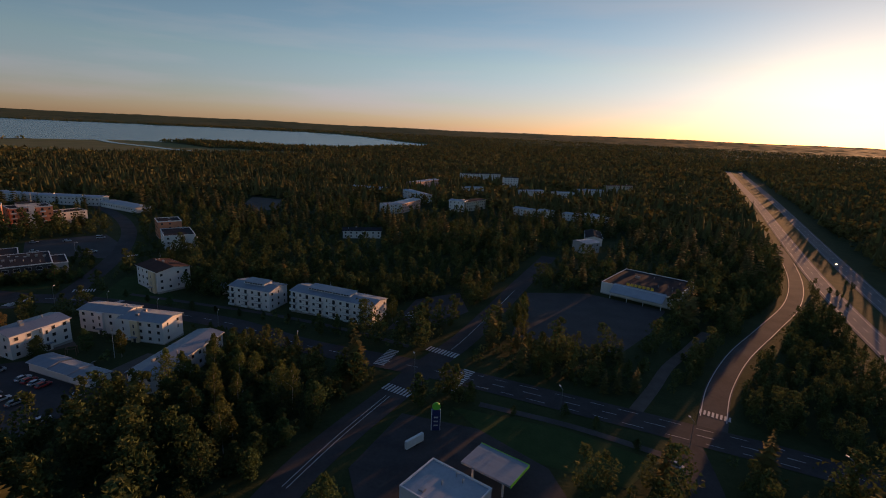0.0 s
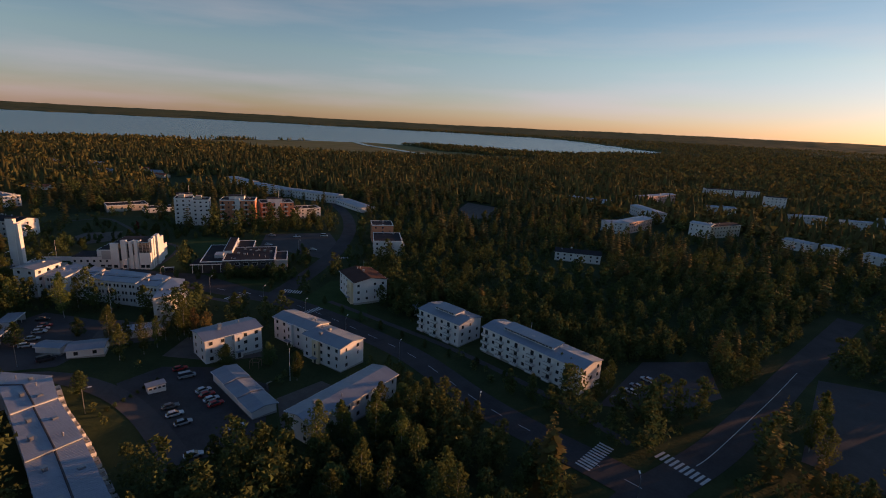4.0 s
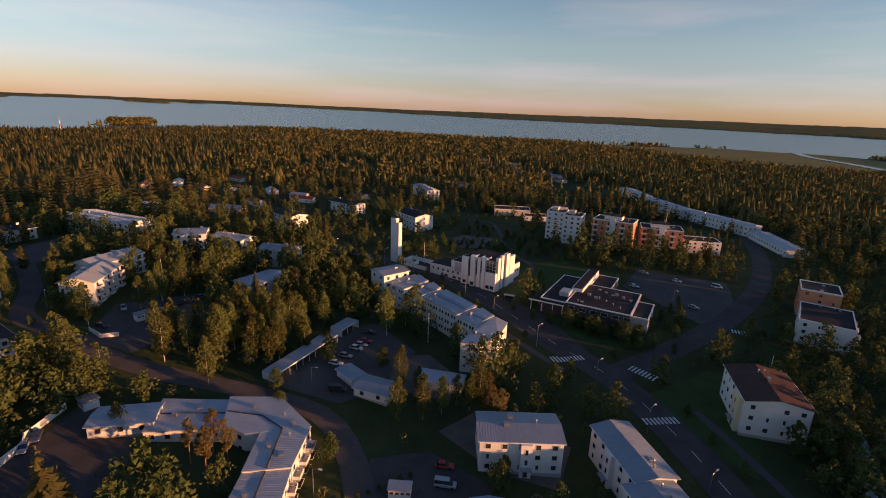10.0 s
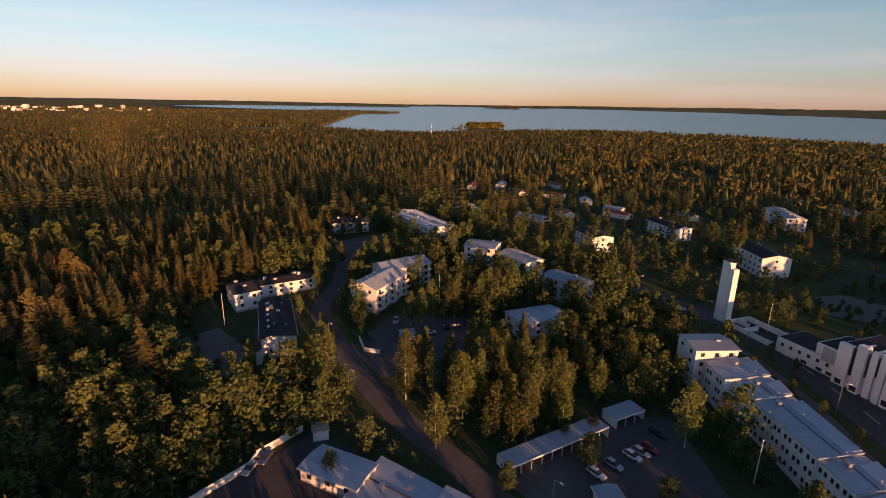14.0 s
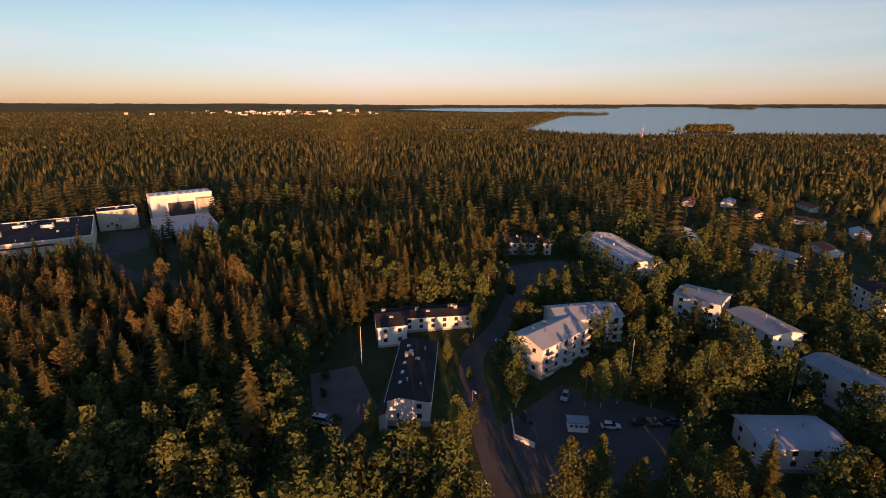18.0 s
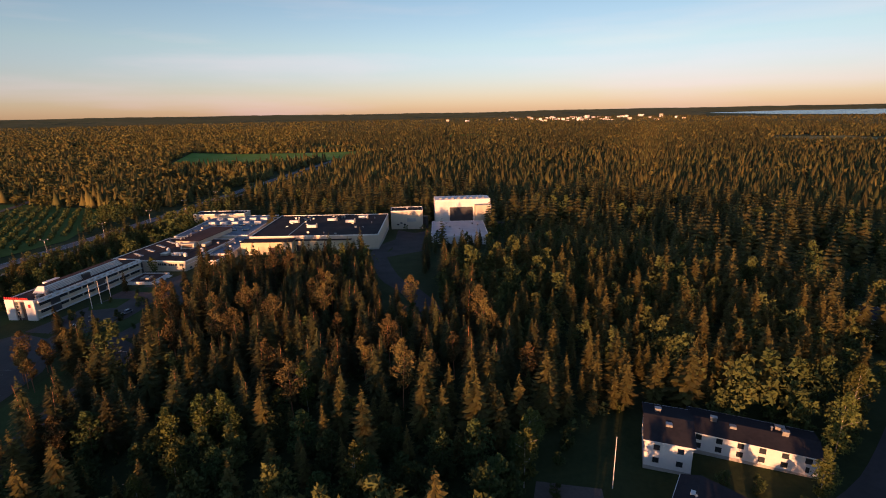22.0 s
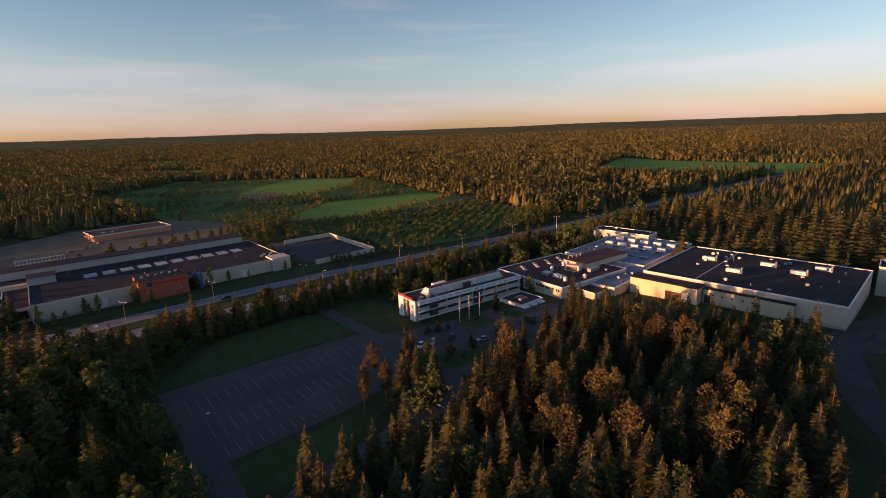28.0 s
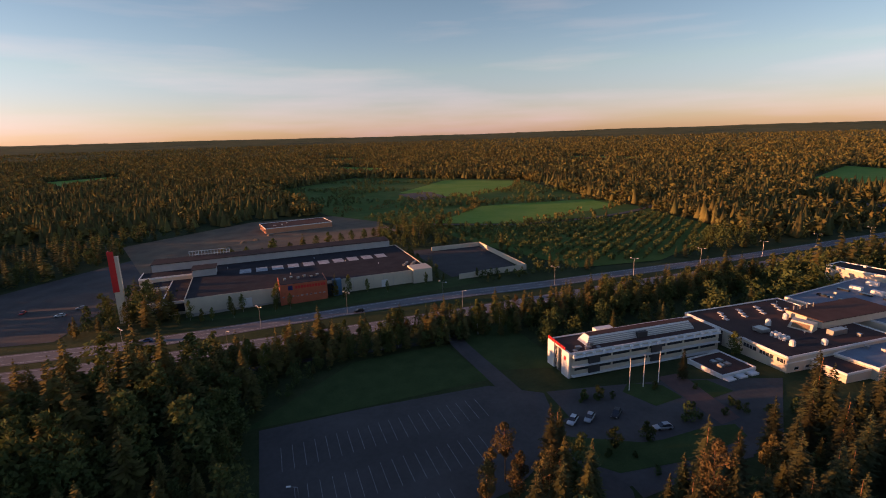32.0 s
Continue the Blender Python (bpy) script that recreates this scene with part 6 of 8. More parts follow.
for k in range(6):
    vent(mk, 46 + k * 1.5, -20 + (k % 3) * 2, 7.0, 1)
    vent(mk, -14 + k * 3, -28 + (k % 2) * 2, 9.3, 1)
    vent(mk, -40 + k * 15, 18 - (k % 3) * 14, 6.95, 0)
for k in range(9):
    x0 = 12 + k * 5.0
    part("joint", Mesh().box(x0, x0 + 0.08, -31.1, -31.03, 0, 6.5), GREYWALL, mk)
part("steel_door", Mesh().box(31, 34, -31.14, -31.04, 0, 4.2), WHITEMETAL, mk)
part("steel_door", Mesh().box(-33, -29, -31.14, -31.04, 0, 4.2), WHITEMETAL, mk)
rails = Mesh()
for k in range(14):
    rails.box(-60 + k * 1.6, -59.8 + k * 1.6, 41.6, 41.8, 10.0, 13.6)
rails.box(-60, -39, 41.6, 41.8, 13.4, 13.65).box(-60, -39, 41.6, 41.8, 11.4, 11.6)
part("sign_frame", rails, WHITEMETAL, mk, "white roof-edge sign frame")
pl = new("sign_pylon")
pl.matrix_basis = pose(101.0, -44.5, gz(101, -44), 0, 0, -105.0)
tagged(pl, "tall sand-coloured pylon with a red upper sign", "sign")
part("shaft", Mesh().box(-1.6, 1.6, -1.1, 1.1, -1, 29.0), SAND, pl)
part("red_panel", Mesh().box(-1.9, -1.62, -1.3, 1.3, 14, 31.5).box(-1.62, 0.4, -1.3, -1.12, 14, 31.5), REDSIGN, pl)
yw = new("yard_wall")
yw.matrix_basis = pose(0, 0, 0)
tagged(yw, "sand-coloured wall round the service yard", "wall")
for (x0, y0), (x1, y1) in (((47.5, -186), (39, -226)), ((39, -226), (104, -249)), ((104, -249), (112, -215))):
    k = int(math.hypot(x1 - x0, y1 - y0) / 6)
    for i in range(k):
        a, b = (x0 + (x1 - x0) * i / k, y0 + (y1 - y0) * i / k), (x0 + (x1 - x0) * (i + 0.985) / k, y0 + (y1 - y0) * (i + 0.985) / k)
        ln = math.hypot(b[0] - a[0], b[1] - a[1])
        part("wall_section", Mesh().box(0, ln, -0.15, 0.15, -1, 2.9), SAND, yw, at=pose(a[0], a[1], gz(*a), 0, 0, math.degrees(math.atan2(b[1] - a[1], b[0] - a[0]))))
house(278.0, -188.0, 56.0, 30.0, -98.0, 4.6, 1, kind="flat", roof=BROWNROOF, wall=ORANGE, sides="w", gap=3.5, win=(2.6, 2.2), vents=5, label="half-built low hall with orange front on bare ground", name="store", category="store", group="shops")

# ---- trees ----
def cards(pts, size, rng):
    """Small three-cornered leaf clumps at the points, turned at random."""
    k = len(pts)
    a = rng.normal(size=(k, 3))
    a /= np.linalg.norm(a, axis=1, keepdims=True)
    b = np.cross(a, rng.normal(size=(k, 3)))
    b /= np.linalg.norm(b, axis=1, keepdims=True)
    s = (size * rng.uniform(0.6, 1.4, k))[:, None]
    a, b = a * s, b * s
    v = np.stack([pts + a, pts - a * 0.5 + b * 0.8, pts - a * 0.5 - b * 0.8], 1).reshape(-1, 3)
    return v, np.arange(3 * k).reshape(k, 3)


def leafy(h, rad, n, rng, low=0.22, clumps=12, size=0.42, droop=False):
    """A broad-leaved crown: uneven clumps of leaves with gaps between."""
    pts = []
    for c in range(clumps):
        t = low + (1 - low) * (c + 0.5) / clumps
        env = rad * (math.sin(math.pi * min(max((t - low) / (1 - low) * 0.92 + 0.08, 0), 1)) ** 0.7)
        a = rng.uniform(0, 2 * math.pi)
        q = env * rng.uniform(0.25, 0.65)
        cen = np.array([q * math.cos(a), q * math.sin(a), h * t])
        cr = np.array([1, 1, 1.15 if droop else 0.8]) * max(env * rng.uniform(0.42, 0.65), rad * 0.22)
        d = rng.normal(size=(n // clumps, 3))
        d /= np.linalg.norm(d, axis=1, keepdims=True)
        pts.append(cen + d * cr * rng.uniform(0.55, 1.05, (n // clumps, 1)))
    return cards(np.concatenate(pts), size, rng)


def conifer(h, rad, rows, arms, rng, low=0.1, jag=0.3, wide=(0.3, 0.46), combs=0):
    """A conifer crown: whorls of drooping branches, shorter towards the top; combs add side twigs to each branch."""
    v, f = [], []
    for i in range(rows):
        t = i / (rows - 1)
        z = h * (low + (1 - low) * t ** 0.92) * 0.985
        r = rad * (1 - t ** 1.25) ** 0.9 * (0.72 + 0.28 * min(1.0, t / 0.22)) + 0.12
        a0 = rng.uniform(0, 6.28)
        for k in range(arms if t < 0.75 else max(4, arms - 3)):
            a = a0 + 2 * math.pi * k / arms + rng.uniform(-0.3, 0.3)
            q = r * rng.uniform(1 - jag, 1 + jag)
            c, s = math.cos(a), math.sin(a)
            w = q * rng.uniform(*wide) + 0.06
            drop = q * rng.uniform(0.12, 0.42)
            lift = rng.uniform(-0.2, 0.3)
            zt = z + 0.25 * h / rows
            o = len(v)
            v += [(0, 0, zt), (c * q * 0.62 - s * w, s * q * 0.62 + c * w, z - drop * 0.8 + lift), (c * q, s * q, z - drop * 0.6 + lift), (c * q * 0.62 + s * w, s * q * 0.62 - c * w, z - drop * 0.8)]
            f.append((o, o + 1, o + 2, o + 3))
            for e in range(combs):
                u = 0.45 + 0.4 * e / max(combs - 1, 1)
                sg = 1 if e % 2 else -1
                bx, by, bz = c * q * u, s * q * u, zt + (z - drop * 0.6 + lift - zt) * u
                ln = q * rng.uniform(0.25, 0.42)
                dx, dy = c * 0.75 - sg * s * 0.75, s * 0.75 + sg * c * 0.75
                o = len(v)
                v += [(bx, by, bz), (bx + dx * ln * 0.5 - dy * ln * 0.2, by + dy * ln * 0.5 + dx * ln * 0.2, bz - ln * 0.2), (bx + dx * ln, by + dy * ln, bz - ln * 0.35), (bx + dx * ln * 0.5 + dy * ln * 0.2, by + dy * ln * 0.5 - dx * ln * 0.2, bz - ln * 0.2)]
                f.append((o, o + 1, o + 2, o + 3))
    return np.array(v), np.array(f)


def trunk(h, r, material, limbs=0, rng=None, bend=0.2):
    m = Mesh()
    m.tube((0, 0, -0.6), (bend * 0.4, 0, h * 0.45), r, r * 0.7)
    m.tube((bend * 0.4, 0, h * 0.45), (bend, bend * 0.5, h * 0.9), r * 0.7, r * 0.15)
    for i in range(limbs):
        t = 0.35 + 0.5 * i / max(limbs, 1)
        a = i * 2.4
        q = h * 0.16
        m.tube((bend * t, 0, h * t), (q * math.cos(a), q * math.sin(a), h * (t + 0.14)), r * 0.35, r * 0.1, 4)
    return m.data("trunk", material)


TREES = {}
rg = np.random.RandomState(5)


def species(kind, label, material, bark, count, maker, size, r, limbs):
    """Some differing shapes of one kind of tree; each is a trunk with its crown."""
    TREES[kind] = []
    for i in range(count):
        h = size * (0.85 + 0.3 * i / max(count - 1, 1))
        v, f = maker(h)
        me = arrays("crown", v, f, material)
        TREES[kind].append((trunk(h, r, bark, limbs, rg, 0.15 + 0.1 * i), me, h))
    TREES[kind + "_label"] = label


species("spruce", "tall dark green spruce in the wood", SPRUCE, PINEBARK, 6, lambda h: conifer(h, h * 0.15, 32, 12, rg, low=0.12, jag=0.42, wide=(0.10, 0.18), combs=2), 15.2, 0.18, 0)
species("birch", "slender birch with loose green crown", BIRCH, BIRCHBARK, 6, lambda h: leafy(h, h * 0.21, 1664, rg, 0.16, 26, 0.26, True), 13.5, 0.13, 5)
species("pine", "pine with reddish trunk and clumped crown", PINE, PINEBARK, 4, lambda h: leafy(h, h * 0.18, 1600, rg, 0.42, 16, 0.23), 15.0, 0.17, 5)
species("alder", "broad leafy tree with rounded green crown", ALDER, BARK, 5, lambda h: leafy(h, h * 0.38, 1560, rg, 0.10, 24, 0.29), 9.0, 0.14, 6)
species("shrub", "low leafy green shrub", ALDER, BARK, 3, lambda h: leafy(h, h * 0.55, 480, rg, 0.08, 8, 0.17), 2.6, 0.06, 4)
species("red_tree", "small copper-leaved ornamental tree", REDLEAF, BARK, 1, lambda h: leafy(h, h * 0.3, 800, rg, 0.15, 10, 0.2), 6.0, 0.08, 4)


def tree(kind, x, y, scale=1.0, turn=None):
    shapes = TREES[kind]
    i = int(rg.randint(len(shapes)))
    tm, cmesh, h = shapes[i]
    root = new(kind if kind in ("shrub", "red_tree") else kind + "_tree")
    sc = scale * rg.uniform(0.85, 1.15)
    root.matrix_basis = pose(x, y, gz(x, y) - 0.05, rg.uniform(-2, 2), rg.uniform(-2, 2), rg.uniform(0, 360)) @ Matrix.Diagonal((sc * rg.uniform(0.9, 1.1), sc * rg.uniform(0.9, 1.1), sc, 1))
    t = new("trunk", tm)
    t.parent = root
    c = new("crown", cmesh)
    c.parent = root
    tagged(root, TREES[kind + "_label"], "tree" if kind != "shrub" else "shrub", kind + " trees")


def free(x, y, margin=0.0):
    """Points clear of buildings, yards, roads, fields and water."""
    ok = ~in_water(x, y)
    for poly, keep in CLEAR:
        px, py = [p[0] for p in poly], [p[1] for p in poly]
        box = ok & (x > min(px) - keep - 1) & (x < max(px) + keep + 1) & (y > min(py) - keep - 1) & (y < max(py) + keep + 1)
        if box.any():
            idx = np.nonzero(box)[0]
            bad = inside(poly, x[idx], y[idx]) | (along(poly + poly[:1], x[idx], y[idx]) < keep + margin)
            ok[idx[bad]] = False
    for line, keep in LINES:
        idx = np.nonzero(ok)[0]
        bad = along(line, x[idx], y[idx]) < keep + margin
        ok[idx[bad]] = False
    return ok


def scatter(n, x0, x1, y0, y1, gap):
    """Random points on a shaken grid."""
    k = int((x1 - x0) / gap), int((y1 - y0) / gap)
    gx_, gy_ = np.meshgrid(np.arange(k[0]), np.arange(k[1]), indexing="ij")
    x = x0 + (gx_.ravel() + rg.uniform(-0.45, 0.45, gx_.size) + 0.5) * gap
    y = y0 + (gy_.ravel() + rg.uniform(-0.45, 0.45, gy_.size) + 0.5) * gap
    return x, y


def merge(name, shapes, x, y, scale, material, label):
    """Many trees as one stuff object; shapes are pairs of points and quads or triangles."""
    vs, fs, o = [], [], 0
    pick = rg.randint(0, len(shapes), len(x))
    z = terr(x, y)
    for s, (v, f) in enumerate(shapes):
        idx = np.nonzero(pick == s)[0]
        if not len(idx):
            continue
        a = rg.uniform(0, 6.283, len(idx))
        c, sn = np.cos(a), np.sin(a)
        k = scale[idx]
        w = k * rg.uniform(0.85, 1.2, len(idx))
        px = (v[None, :, 0] * c[:, None] - v[None, :, 1] * sn[:, None]) * w[:, None] + x[idx][:, None]
        py = (v[None, :, 0] * sn[:, None] + v[None, :, 1] * c[:, None]) * w[:, None] + y[idx][:, None]
        pz = v[None, :, 2] * k[:, None] + z[idx][:, None]
        vs.append(np.stack([px, py, pz], -1).reshape(-1, 3))
        fs.append((f[None] + (np.arange(len(idx)) * len(v))[:, None, None] + o).reshape(-1, f.shape[1]))
        o += len(idx) * len(v)
    return tagged(new(name, arrays(name, np.concatenate(vs), np.concatenate(fs), material, soft=False)), label, "forest", kind="stuff")


def woods(x, y):
    """Share of conifers, by place: spruce and pine in the south and west woods, leafy round the houses."""
    wave = np.sin(x / 37.0 + 1.3) * np.cos(y / 41.0) + 0.6 * np.sin((x + y) / 23.0)
    con = 0.30 + 0.2 * wave
    con = con + np.where((y < -25) & (x < -90), 0.45, 0.0) + np.where(np.hypot(x + 100, y - 30) > 330, 0.26, 0) - np.where((x > -60) & (y < -200), 0.16, 0)
    con = con - np.where((np.abs(x + 160) < 60) & (np.abs(y - 8) < 34), 0.6, 0.0) - np.where((y > 70) & (np.hypot(x + 170, y - 160) < 170), 0.55, 0.0)
    con = con - np.where((x > -110) & (x < -30) & (y > 80) & (y < 190), 0.4, 0.0) - np.where((y > 190) & (x > -150), 0.12, 0.0)
    # more conifers in an unseen block, added to shade the leafy trees
    con = con + np.where((x > -150) & (x < -75) & (y > 0) & (y < 62), 0.5, 0.0)
    con = con - np.where((x < -185) & (x > -320) & (y > -8) & (y < 72), 0.8, 0.0)
    return np.clip(con, 0.02, 0.95)


# single trees that stand out between the blocks
for x, y, k in ((-204, 29, 1), (-194, 41, 0.95), (-207, 56, 1), (-194, 70, 1), (-208, 70, 1.1), (-213, 74, 1), (-223, 81, 1), (-229, 92, 0.9), (-222, 74, 1.05), (-232, 101, 1), (-244, 107, 1), (-216, 84, 1.1), (-236, 112, 1), (-240, 95, 1)):
    tree("birch", x, y, k)
for x, y, k in ((-220, 122, 1.15), (-228, 130, 0.9), (-174, 118, 0.95), (-173, 125, 0.85), (-226, 124, 1.1), (-262, 120, 1), (-270, 112, 1), (-278, 104, 1.05), (-262, 96, 1.1), (-250, 92, 1.05)):
    tree("birch", x, y, k)
for x, y in ((-242.8, 39.7), (-245.3, 42.6), (-249.3, 44.7), (-254, 51), (-261.4, 53.9), (-262.5, 57.5), (-267.5, 58.5), (-270.3, 60.6), (-230.7, 28.3), (-257.6, 8.1), (-272, 4), (-282.5, 3.6), (-286.4, 6.9), (-278.8, -10.6), (-272.7, -16), (-284, 31), (-267.6, 40.7), (-306, 38), (-285, 58.8), (-276.9, 65.5), (-248, -1), (-259, -8)):
    tree("birch", x, y, 0.95)
for x, y, k in ((-83.4, 143, 1.0), (-86.9, 140.3, 0.95), (-79.4, 146.1, 0.9), (-88.3, 129.4, 0.85), (-73.8, 153.5, 0.6), (-69.2, 155.7, 0.65), (-55.3, 195.6, 0.75), (-51.5, 194.6, 0.7), (-39.7, 196.5, 0.8), (-175.5, 138.5, 0.75), (-173.5, 141.5, 0.7), (-178.5, 135.5, 0.75), (-185, 126.2, 0.8), (-185.7, 120.8, 0.85)):
    tree("birch", x, y, k)
for x, y in ((-170, 141), (-173, 143), (-167, 144), (-166, 76), (-161, 80), (-158, 76), (-163, 72)):
    tree("pine", x, y, 0.8)
for x, y in ((-161, 101), (-179, 89), (-177, 54), (-200, 118), (-204, 102), (-210, 96), (-216, 101), (-190, 88), (-150, 139), (-146, 136)):
    tree("alder", x, y, 0.75)
for x, y in ((-88, -90), (-80, -91), (-88, -99), (-84, -95), (-83, -87), (-86, -84), (-79, -96), (-91, -94)):
    tree("pine", x, y, 0.9)
tree("red_tree", -298, 117, 1.0)
tree("red_tree", -345, 215, 1.4)
for k in range(9):
    tree("alder", -165 + 13 * k * 0.9, 200 - 1.5 * k, 0.42)
for k in range(7):
    tree("alder", -196 - 6 * k, 196 + 9 * k, 0.45)
for x, y in ((-289.4, 124.2), (-280.7, 149.9), (-273.8, 155.0), (-260.3, 151.4), (-250.7, 156.4), (-240.4, 161.1), (-232.1, 165.0), (-214, 171)):
    tree("alder", x, y, 0.42)
for k in range(9):
    tree("shrub", 14 + 4.6 * k, 165 + 1.8 * k, 1.0)
for x, y in ((15, 188), (13, 196), (16, 205), (17, 212)):
    tree("birch", x, y, 0.95)
for x, y in ((25, 133), (33, 128), (42, 120), (10, 131), (18, 158), (30, 155)):
    tree("alder", x, y, 0.38)

# the near ring: trees that are things of their own
CLEAR.append(([(-44, -126), (-70, -112), (-104, -106), (-112, -150), (-98, -186), (-70, -190)], 0.0))
x, y = scatter(0, -330, 60, -200, 240, 5.3)
ok = free(x, y, 0.6)
x, y = x[ok], y[ok]
dens = np.where((y < 32) & (x < -75), 0.93, 0.36)
dens = np.where((x > -104) & (x < -36) & (y > 86) & (y < 182) & (x + 104 > (y - 172) * 0.9), 0.93, dens)
dens = np.where((x > -75) & (y < 20) & (y > -60), 0.9, dens)
# unseen block planted densely so that it keeps sun off the alders
dens = np.where((x > -148) & (x < -30) & (y > 10) & (y < 75), 0.9, dens)
dens = np.where((x > -40) & (y < -60), 0.8, dens)
dens = np.where((x < -196) & (x > -330) & (y > 40) & (y < 128), 0.72, dens)
dens = np.where((y > 215) & (x > -150), 0.9, dens)
dens = np.where((x > 20) & (y > 120), 0.5, dens)
dens = np.where((x > -186) & (x < -108) & (y > 86) & (y < 180), 0.10, dens)
dens = np.where((x < -180) & (x > -300) & (y > 128) & (y < 240), 0.3, dens)
keep = rg.uniform(size=len(x)) < dens
x, y = x[keep], y[keep]
con = rg.uniform(size=len(x)) < woods(x, y)
near = np.hypot(x + 120, y - 40) < 245
quota = {"spruce": 260, "birch": 130, "pine": 40, "alder": 110}
plantwood = (x > -215) & (x < -60) & (y > -200) & (y < -45)
order = np.argsort(np.abs(np.hypot(x + 130, y - 50) - 95) - 200 * (plantwood & con))
LEFT = []
for i in order:
    if con[i]:
        kind = "pine" if rg.uniform() < 0.14 else "spruce"
    else:
        kind = "birch" if (math.sin(y[i] / 33 + x[i] / 50) + rg.uniform(-1, 1)) < 0.2 else "alder"
    if near[i] and quota[kind] > 0:
        quota[kind] -= 1
        # trees towards the sun are scaled up to put the plant walls in shade
        tree(kind, x[i], y[i], 1.32 if -35 < x[i] < 70 and -66 < y[i] < 30 else 1.0)
    else:
        LEFT.append(i)

# the middle ring: lighter shapes, one object each for conifers and leafy trees
MID_SPRUCE = [conifer(h, h * 0.21, 12, 6, rg) for h in (11.0, 13.0, 15.0, 17.0)]
MID_LEAFY = [leafy(h, h * 0.33, 264, rg, 0.12, 12, 0.54) for h in (8.5, 10.5, 12.5)]
mx, my = scatter(0, -620, 330, -430, 560, 8.1)
r = np.hypot(mx + 110, my - 40)
sel = (r < 480) & ~((mx > -330) & (mx < 60) & (my > -200) & (my < 240))
mx, my = mx[sel], my[sel]
sel = free(mx, my, 0.5)
mx, my = mx[sel], my[sel]
town = (mx < -60) & (my > 60) & (mx > -430) & (my < 420)
clearing = np.sin(mx / 52.0) * np.sin(my / 47.0 + 0.6)
sel = rg.uniform(size=len(mx)) < np.where(town, 0.62, 0.95) * np.where((mx > -680) & (mx < -330) & (my > -60) & (my < 230), 0.62, 1.0) * np.where(clearing > 0.62, 0.45, 1.0)
mx, my = np.concatenate([mx[sel], x[LEFT]]), np.concatenate([my[sel], y[LEFT]])
con = rg.uniform(size=len(mx)) < woods(mx, my)
size = rg.uniform(0.6, 1.25, len(mx)) * (1 + 0.22 * np.sin(mx / 31.0 + 2) * np.cos(my / 27.0))
size = np.where((mx > -50) & (mx < 150) & (my < -66) & (my > -330), size * 0.62, size)
# height added here, too, for the shade it casts on the plant
size = np.where((mx > -35) & (mx < 70) & (my >= -66) & (my < 30), size * 1.3, size)
# out-of-view trees enlarged to throw shade over the leafy wood
size = np.where((mx > -138) & (mx < -45) & (my > -4) & (my < 64), size * 1.5, size)
by = np.hypot(mx + 120, my - 30) < 250
close = np.hypot(mx + 140, my + 45) < 170
size = size * np.where(((mx < -330) & (my < 40)) | (my < -205) & (mx < -60), 1.28, 1.0)
CLOSE_SPRUCE = [conifer(h, h * 0.16, 24, 12, rg, low=0.15, jag=0.4, wide=(0.12, 0.2), combs=1) for h in (12.0, 14.0, 16.0)]
NEAR_SPRUCE = [conifer(h, h * 0.19, 18, 9, rg, jag=0.38, wide=(0.17, 0.28)) for h in (12.0, 14.0, 16.0)]
NEAR_LEAFY = [leafy(h, h * 0.35, 448, rg, 0.10, 14, 0.45) for h in (9.0, 11.0, 13.0)]
for nm, shp, sel_, lab in (("spruce_wood", CLOSE_SPRUCE, con & by & close, "dense tall spruce wood before the plant"), ("spruce_wood", NEAR_SPRUCE, con & by & ~close, "dense spruce wood by the plant"), ("leafy_wood", NEAR_LEAFY, ~con & by, "leafy birch and aspen wood by the houses"), ("spruce_wood", MID_SPRUCE, con & ~by, "dense dark spruce wood behind"), ("leafy_wood", MID_LEAFY, ~con & ~by, "leafy birch and aspen wood behind")):
    merge(nm, shp, mx[sel_], my[sel_], size[sel_], LEAFWOOD if nm == "leafy_wood" else FARWOOD, lab)


# the far ring
def tuft(h, r, n, leaf, pointed, rng):
    """A far tree: a loose crown of small three-cornered leaf clumps round a cone or an egg."""
    v = []
    for k in range(n):
        t = (k + rng.uniform(0.1, 0.9)) / n
        if pointed:
            z, q = h * (0.12 + 0.86 * t), r * (1 - t) * rng.uniform(0.65, 1.1) + 0.1
        else:
            z, q = h * (0.22 + 0.74 * t), r * math.sqrt(max(1 - (1.7 * t - 0.75) ** 2, 0.05)) * rng.uniform(0.55, 1.05)
        a = k * 2.4 + rng.uniform(-0.4, 0.4)
        c = np.array([q * math.cos(a), q * math.sin(a), z])
        size = leaf * rng.uniform(0.75, 1.3) * (1 - 0.45 * t if pointed else 1.0)
        u = rng.normal(size=3) * (1, 1, 1.0)
        u /= np.linalg.norm(u)
        w = np.cross(u, rng.normal(size=3))
        w /= np.linalg.norm(w)
        v += [c + u * size, c - u * size * 0.5 + w * size * 0.85, c - u * size * 0.5 - w * size * 0.85]
    return np.array(v), np.arange(3 * n).reshape(n, 3)


def spire(h, r, tiers, k, rng):
    """A far conifer: ragged cones one above the other."""
    v, f = [], []
    for e in range(tiers):
        z0, z1, q = h * (0.06 + 0.5 * e / max(tiers, 1)), h * (0.62 + 0.38 * (e + 1) / tiers), 1.0 - 0.4 * e
        o = len(v)
        for i in range(k):
            w = r * q * rng.uniform(0.6, 1.35)
            v.append((w * math.cos(i * 6.283 / k + e), w * math.sin(i * 6.283 / k + e), z0 + rng.uniform(-0.6, 0.6)))
        v.append((rng.uniform(-0.2, 0.2), rng.uniform(-0.2, 0.2), z1))
        f += [(o + i, o + (i + 1) % k, o + k) for i in range(k)]
    return np.array(v), np.array(f)


FAR_C = [spire(h, h * 0.235, 2, 6, rg) for h in (9.5, 11.5, 13.0, 15.0)]
